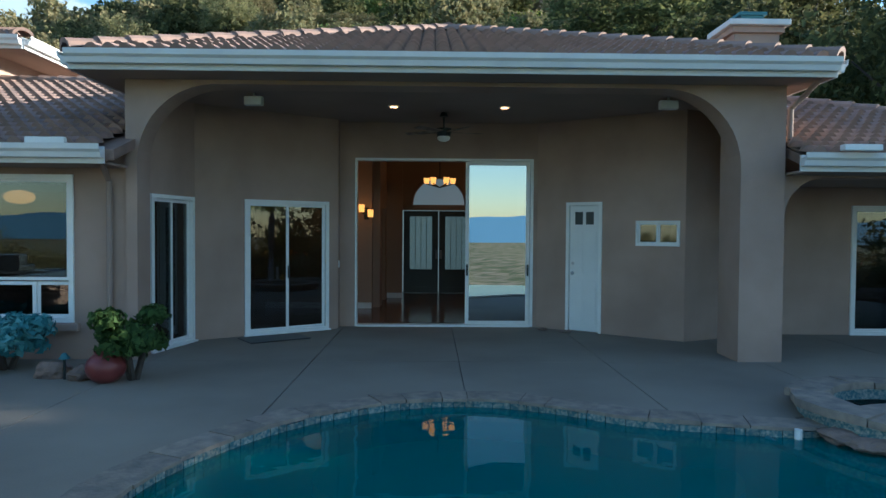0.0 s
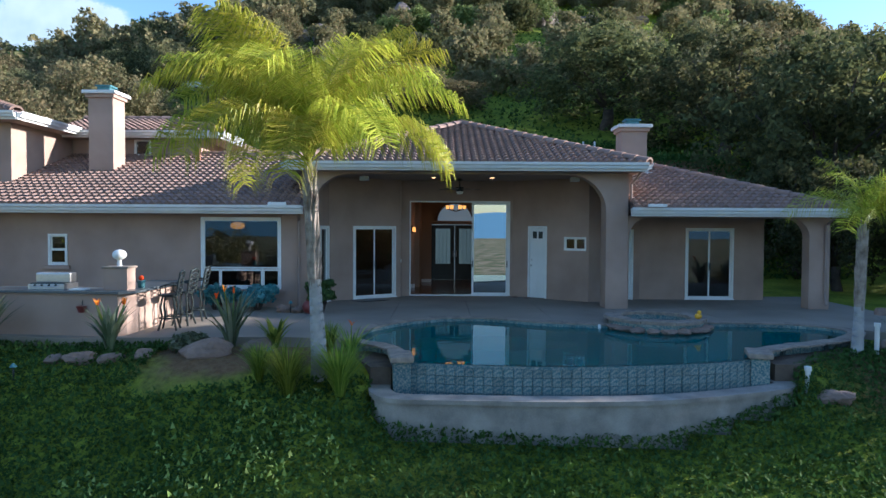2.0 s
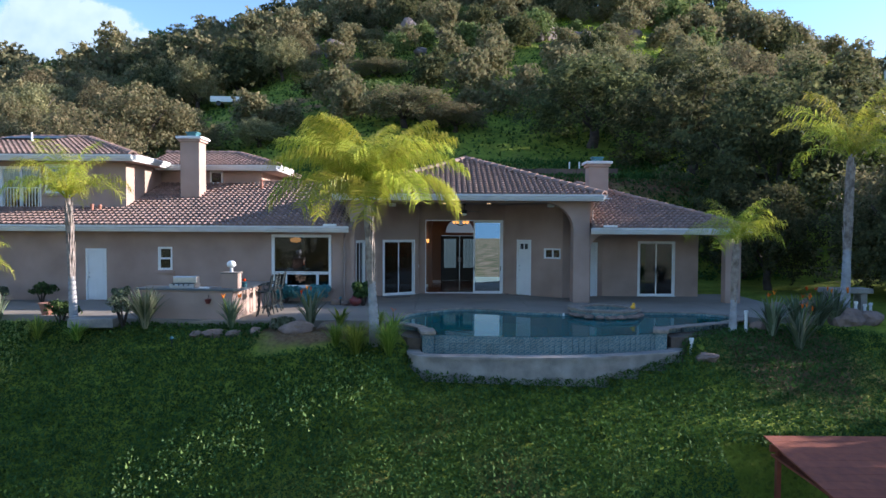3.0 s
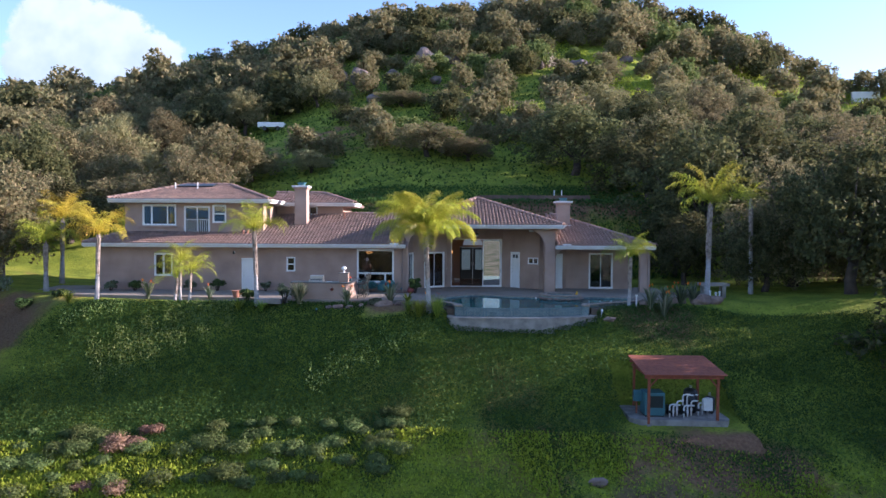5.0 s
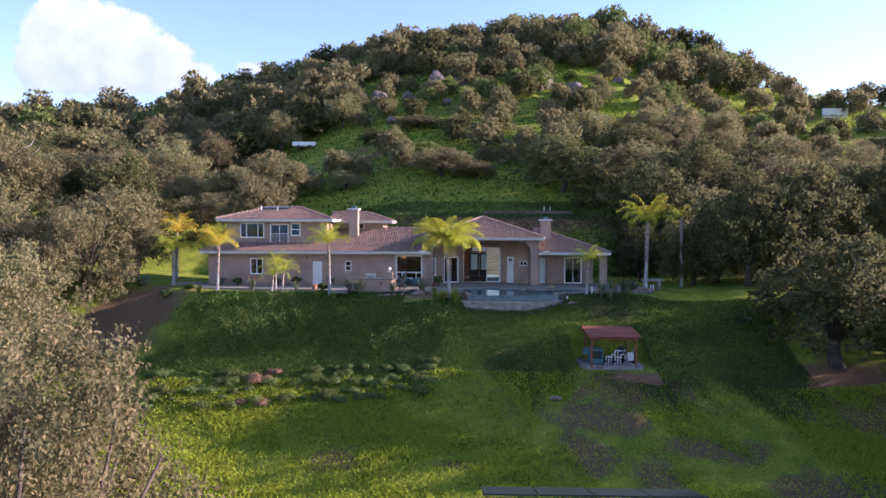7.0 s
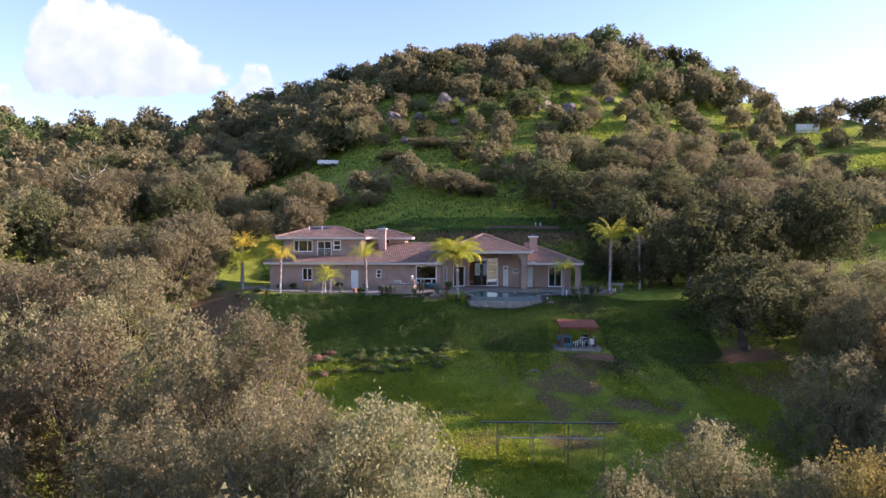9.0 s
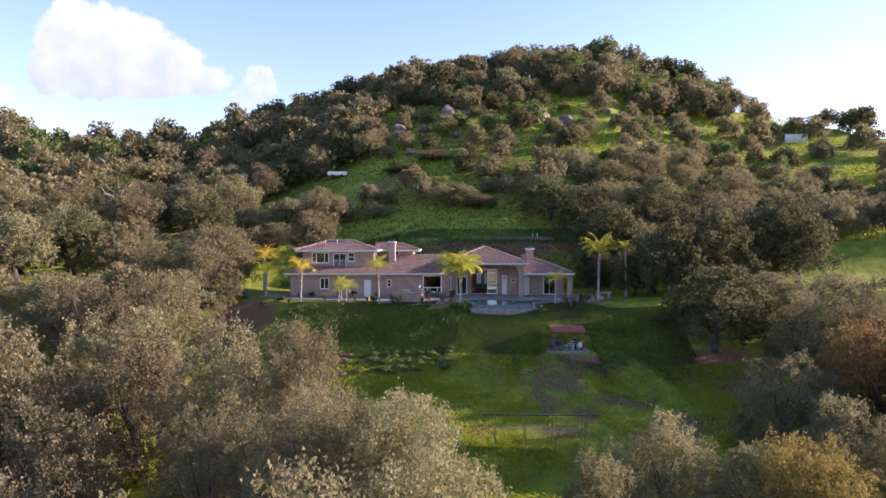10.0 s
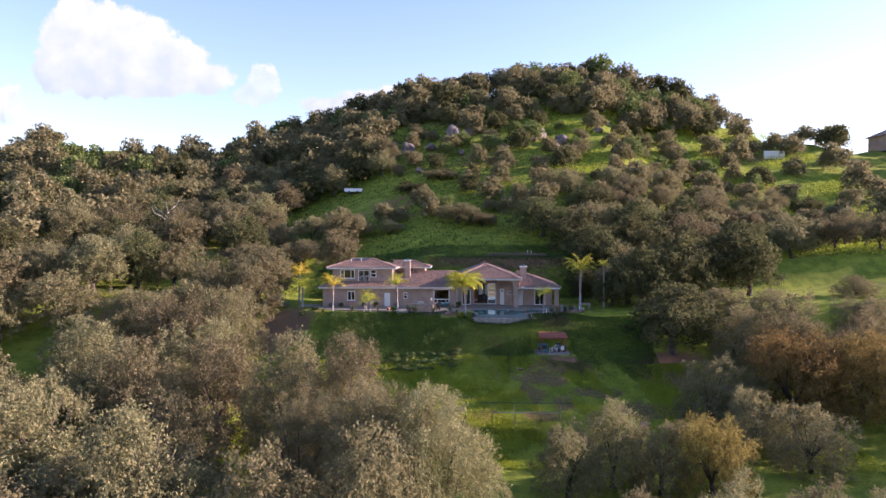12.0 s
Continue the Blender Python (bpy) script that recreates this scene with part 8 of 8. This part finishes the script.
def build_hill():
    for k, (x, y, r, st) in enumerate(((-7, 92, 3.0, (0.7, 0.8, 1.1)), (-2.5, 95, 2.2, (1.1, 0.8, 0.7)), (14.5, 91, 3.0, (1.2, 0.8, 0.75)), (12, 88, 2.2, (1.3, 0.8, 0.6)), (19, 86, 2.4, (0.9, 0.8, 0.9)), (17, 81, 2.0, (1, 0.8, 0.9)), (-18, 85.5, 2.6, (0.9, 0.8, 1.0)), (-12.5, 86, 2.2, (1.4, 0.8, 0.6)), (-22, 90, 1.8, (1, 0.9, 0.9)), (5, 84, 1.4, (1.2, 1, 0.7)), (-14, 70, 1.3, (1, 1, 0.8)), (21, 78, 1.6, (1, 0.9, 0.9)), (30, 96, 1.5, (1.2, 1, 0.7)), (-5, 80, 1.2, (1, 1, 0.8)))):
        stone((x, y, gz(x, y) + r * st[2] * 0.3), r * 0.78, st, 140 + k, "large grey and tan boulder outcrop on the hill", 40 * k, "hill outcrop").data.materials[0] = HILL_ROCK
    t = thing("trailer", "low white trailer parked on the hillside", "trailer", (-28.2, 67, gz(-28.2, 67)), 4)
    bm = bmesh.new()
    box(bm, -1.9, 1.9, -0.9, 0.9, 0.45, 1.15, 0.06)
    part("body", bm, TRIM, t)
    for x in (-0.9, 0.9):
        bm = bmesh.new()
        rod(bm, (x, -0.92, 0.3), (x, 0.92, 0.3), 0.3, 14)
        part("wheel", bm, PLASTIC_BLACK, t)
    w = thing("garden_wall", "short white wall on the ridge", "wall", (75.2, 97.5, gz(75.2, 97.5)))
    bm = bmesh.new()
    box(bm, -2.6, 2.6, -0.2, 0.2, -0.5, 1.5, 0.02)
    part("panel", bm, TRIM, w)
    h = thing("house", "distant stucco house with a tiled roof on the ridge", "house", (113, 108, gz(113, 108)))
    bm = bmesh.new()
    box(bm, -6, 6, -4, 4, -1, 3.2)
    part("wall", bm, STUCCO, h)
    bm = bmesh.new()
    deck(bm, [(-6.6, -4.6, 3.2), (6.6, -4.6, 3.2), (3, 0, 5.2), (-3, 0, 5.2)])
    deck(bm, [(-6.6, 4.6, 3.2), (-6.6, -4.6, 3.2), (-3, 0, 5.2)])
    deck(bm, [(6.6, -4.6, 3.2), (6.6, 4.6, 3.2), (3, 0, 5.2)])
    deck(bm, [(6.6, 4.6, 3.2), (-6.6, 4.6, 3.2), (-3, 0, 5.2), (3, 0, 5.2)])
    part("roof", bm, TILE, h)
    for x in (-3.5, 0, 3.5):
        bm = bmesh.new()
        box(bm, x - 0.6, x + 0.6, -4.06, -3.99, 1.0, 2.3)
        part("window", bm, DARK_DOOR, h)
    # low earth-coloured wall behind the house
    rw = thing("retaining_wall", "low weathered block wall on the slope behind the house", "retaining wall", kind="structure")
    pts = [Vector((x, 24.6 + 0.4 * math.sin(x * 0.4))) for x in np.arange(0, 9.1, 0.6)]
    rng = random.Random(3)
    for row in range(2):
        for a, b in zip(pts, pts[1:]):
            bm = bmesh.new()
            d = (b - a).normalized()
            nn = Vector((-d.y, d.x)) * 0.15
            zz = gz(a.x, a.y) + row * 0.34 - 0.1
            p = [a + d * 0.01 - nn, b - d * 0.01 - nn, b - d * 0.01 + nn, a + d * 0.01 + nn]
            slab(bm, [(q.x, q.y) for q in p], zz, zz + 0.33 + rng.uniform(-0.02, 0.02))
            part("block", bm, OLD_BLOCK, rw)
    for x in (6.2, 6.8):
        bm = bmesh.new()
        cyl(bm, 0.05, 0.05, 0, 1.0, n=8)
        o = ob_of("marker_post", bm, PLASTIC_WHITE)
        o.location = (x, 24.9, gz(x, 24.9))
        tagged(o, "thin white post above the slope", "post")
    # slatted wood screen left of the wing
    sc = thing("slat_screen", "sunlit pale timber slat bin at the drive", "screen", (-28.3, 8.0, gz(-28.3, 8.0)), 12)
    for k in range(9):
        bm = bmesh.new()
        box(bm, -0.9, 0.9, -0.02, 0.02, 0.05 + k * 0.16, 0.18 + k * 0.16)
        part("slat", bm, HUSK, sc)
    for x in (-0.85, 0.85):
        bm = bmesh.new()
        box(bm, x - 0.05, x + 0.05, 0.02, 0.1, -0.1, 1.5)
        part("post", bm, HUSK, sc)
    bm = bmesh.new()
    slab(bm, [(-26.8, 6.9), (-22.2, 6.9), (-22.2, 9.6), (-27.5, 9.2)], -0.3, -0.04)
    tagged(ob_of("pavement", bm, CONCRETE), "pale concrete drive apron beside the wing", "drive", kind="structure")
    # bare dead tree on the left slope
    dt = thing("dead_tree", "bare grey dead tree among the oaks", "tree", (-53.4, 31.7, gz(-53.4, 31.7)))
    bm = bmesh.new()
    rng = random.Random(12)
    tube(bm, [(0, 0, -0.5), (0.2, 0, 3), (0.1, 0.1, 6)], [0.3, 0.2, 0.12], 7)
    for k in range(12):
        a, z = k * 2.4, 3 + 0.35 * k
        q = Vector((math.cos(a), math.sin(a), 0))
        tube(bm, [Vector((0.15, 0, z)), Vector((0.15, 0, z + 0.9)) + q * 1.2, Vector((0, 0, z + 1.4)) + q * 2.3, Vector((0, 0, z + 2.4)) + q * 2.9], [0.09, 0.06, 0.035, 0.012], 5)
    part("branches", bm, PALM_BARK, dt)


build_shelter()
build_fence()
build_hill()

# ---- clouds, far behind everything ----
def cloud_material(lobes, grain, seed, bright, soft):
    """A heap of round lobes (x, y, half-width, half-height, in metres from the middle), ragged by noise."""
    m = bpy.data.materials.new("cloud")
    m.use_nodes = True
    n, l = m.node_tree.nodes, m.node_tree.links
    n.remove(n["Principled BSDF"])
    tc = n.new("ShaderNodeTexCoord")

    def calc(op, a, b=0.0, c=0.0):
        k = n.new("ShaderNodeMath")
        k.operation = op
        for i, v in enumerate((a, b, c)):
            if isinstance(v, (int, float)):
                k.inputs[i].default_value = v
            else:
                l.new(v, k.inputs[i])
        return k.outputs[0]

    def puff(scale, detail, rough, shift=0.0):
        nz, mp = n.new("ShaderNodeTexNoise"), n.new("ShaderNodeMapping")
        mp.inputs["Location"].default_value = (seed, seed * 0.7 + shift, 0)
        mp.inputs["Scale"].default_value = (scale / grain, scale / grain, 0)
        l.new(tc.outputs["Object"], mp.inputs["Vector"])
        l.new(mp.outputs[0], nz.inputs["Vector"])
        nz.inputs["Scale"].default_value, nz.inputs["Detail"].default_value, nz.inputs["Roughness"].default_value = 1.0, detail, rough
        return nz.outputs["Fac"]
    body = None
    for x, y, rx, ry in lobes:
        mp, ln = n.new("ShaderNodeMapping"), n.new("ShaderNodeVectorMath")
        mp.inputs["Location"].default_value = (-x / rx, -y / ry, 0)
        mp.inputs["Scale"].default_value = (1 / rx, 1 / ry, 0)
        ln.operation = "LENGTH"
        l.new(tc.outputs["Object"], mp.inputs["Vector"])
        l.new(mp.outputs[0], ln.inputs[0])
        one = calc("SUBTRACT", 1.0, ln.outputs["Value"])
        body = one if body is None else calc("SMOOTH_MAX", body, one, 0.25)
    field = calc("MULTIPLY_ADD", puff(5.0, 8, 0.6), 1.1, calc("ADD", body, -0.55))
    al = n.new("ShaderNodeMapRange")
    al.interpolation_type = "SMOOTHSTEP"
    al.inputs["From Min"].default_value, al.inputs["From Max"].default_value = 0.0, soft
    l.new(field, al.inputs["Value"])
    sx = n.new("ShaderNodeSeparateXYZ")
    l.new(tc.outputs["Object"], sx.inputs[0])
    lit = calc("MULTIPLY_ADD", puff(4.5, 3, 0.45, 3.0), 0.9, calc("MULTIPLY_ADD", sx.outputs["Y"], 0.55 / grain, calc("MULTIPLY_ADD", sx.outputs["X"], 0.12 / grain, 0.25)))
    col = n.new("ShaderNodeValToRGB")
    e = col.color_ramp.elements
    e[0].position, e[0].color = 0.3, (0.60, 0.75, 0.79, 1)
    e[1].position, e[1].color = 0.85, (0.90, 0.99, 0.95, 1)
    l.new(lit, col.inputs[0])
    em, tr, ms = n.new("ShaderNodeEmission"), n.new("ShaderNodeBsdfTransparent"), n.new("ShaderNodeMixShader")
    em.inputs["Strength"].default_value = bright
    l.new(col.outputs[0], em.inputs["Color"])
    l.new(al.outputs[0], ms.inputs[0])
    l.new(tr.outputs[0], ms.inputs[1])
    l.new(em.outputs[0], ms.inputs[2])
    l.new(ms.outputs[0], n["Material Output"].inputs["Surface"])
    return m


def cloud(x, z, w, h, lobes, grain, seed, bright=0.33, soft=0.22):
    bm = bmesh.new()
    bm.faces.new([bm.verts.new(p) for p in ((-w / 2, -h / 2, 0), (w / 2, -h / 2, 0), (w / 2, h / 2, 0), (-w / 2, h / 2, 0))])
    o = ob_of("cloud", bm, cloud_material(lobes, grain, seed, bright, soft))
    o.matrix_world = Matrix.Translation((x, 3600.0, z)) @ Matrix.Rotation(radians(90), 4, "X")
    o.visible_shadow = False
    tagged(o, "white cumulus cloud in the distance", "cloud", kind="structure")


cloud(-1900, 985, 1500, 900, [(-310, 150, 210, 180), (-420, -60, 190, 200), (-150, 80, 240, 210), (60, 30, 230, 200), (-200, -130, 330, 150), (230, -70, 220, 150), (400, -160, 190, 100), (90, -160, 380, 110)], 700, 1.3)
cloud(-1160, 795, 420, 330, [(0, 0, 110, 120), (-60, -60, 130, 70)], 380, 4.1)
cloud(-700, 690, 900, 320, [(120, 10, 240, 70), (-60, -20, 240, 60), (260, 40, 120, 60)], 420, 7.7, 0.32, 0.4)
cloud(-2640, 690, 340, 360, [(0, 0, 120, 130)], 380, 2.6)


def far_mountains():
    """A ridge far beyond the valley, with blue haze put into its glowing colour."""
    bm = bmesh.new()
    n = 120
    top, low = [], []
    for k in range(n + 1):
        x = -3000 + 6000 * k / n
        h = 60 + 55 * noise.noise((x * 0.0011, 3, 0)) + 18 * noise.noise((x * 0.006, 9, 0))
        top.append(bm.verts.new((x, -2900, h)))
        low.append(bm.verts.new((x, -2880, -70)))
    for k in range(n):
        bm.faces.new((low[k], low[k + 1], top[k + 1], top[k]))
    tagged(ob_of("backdrop", bm, glow_material("ridge_haze_glow", (0.10, 0.20, 0.30), 0.35)), "mountain ridge beyond the valley, blue haze put into its glow", "backdrop", kind="structure")


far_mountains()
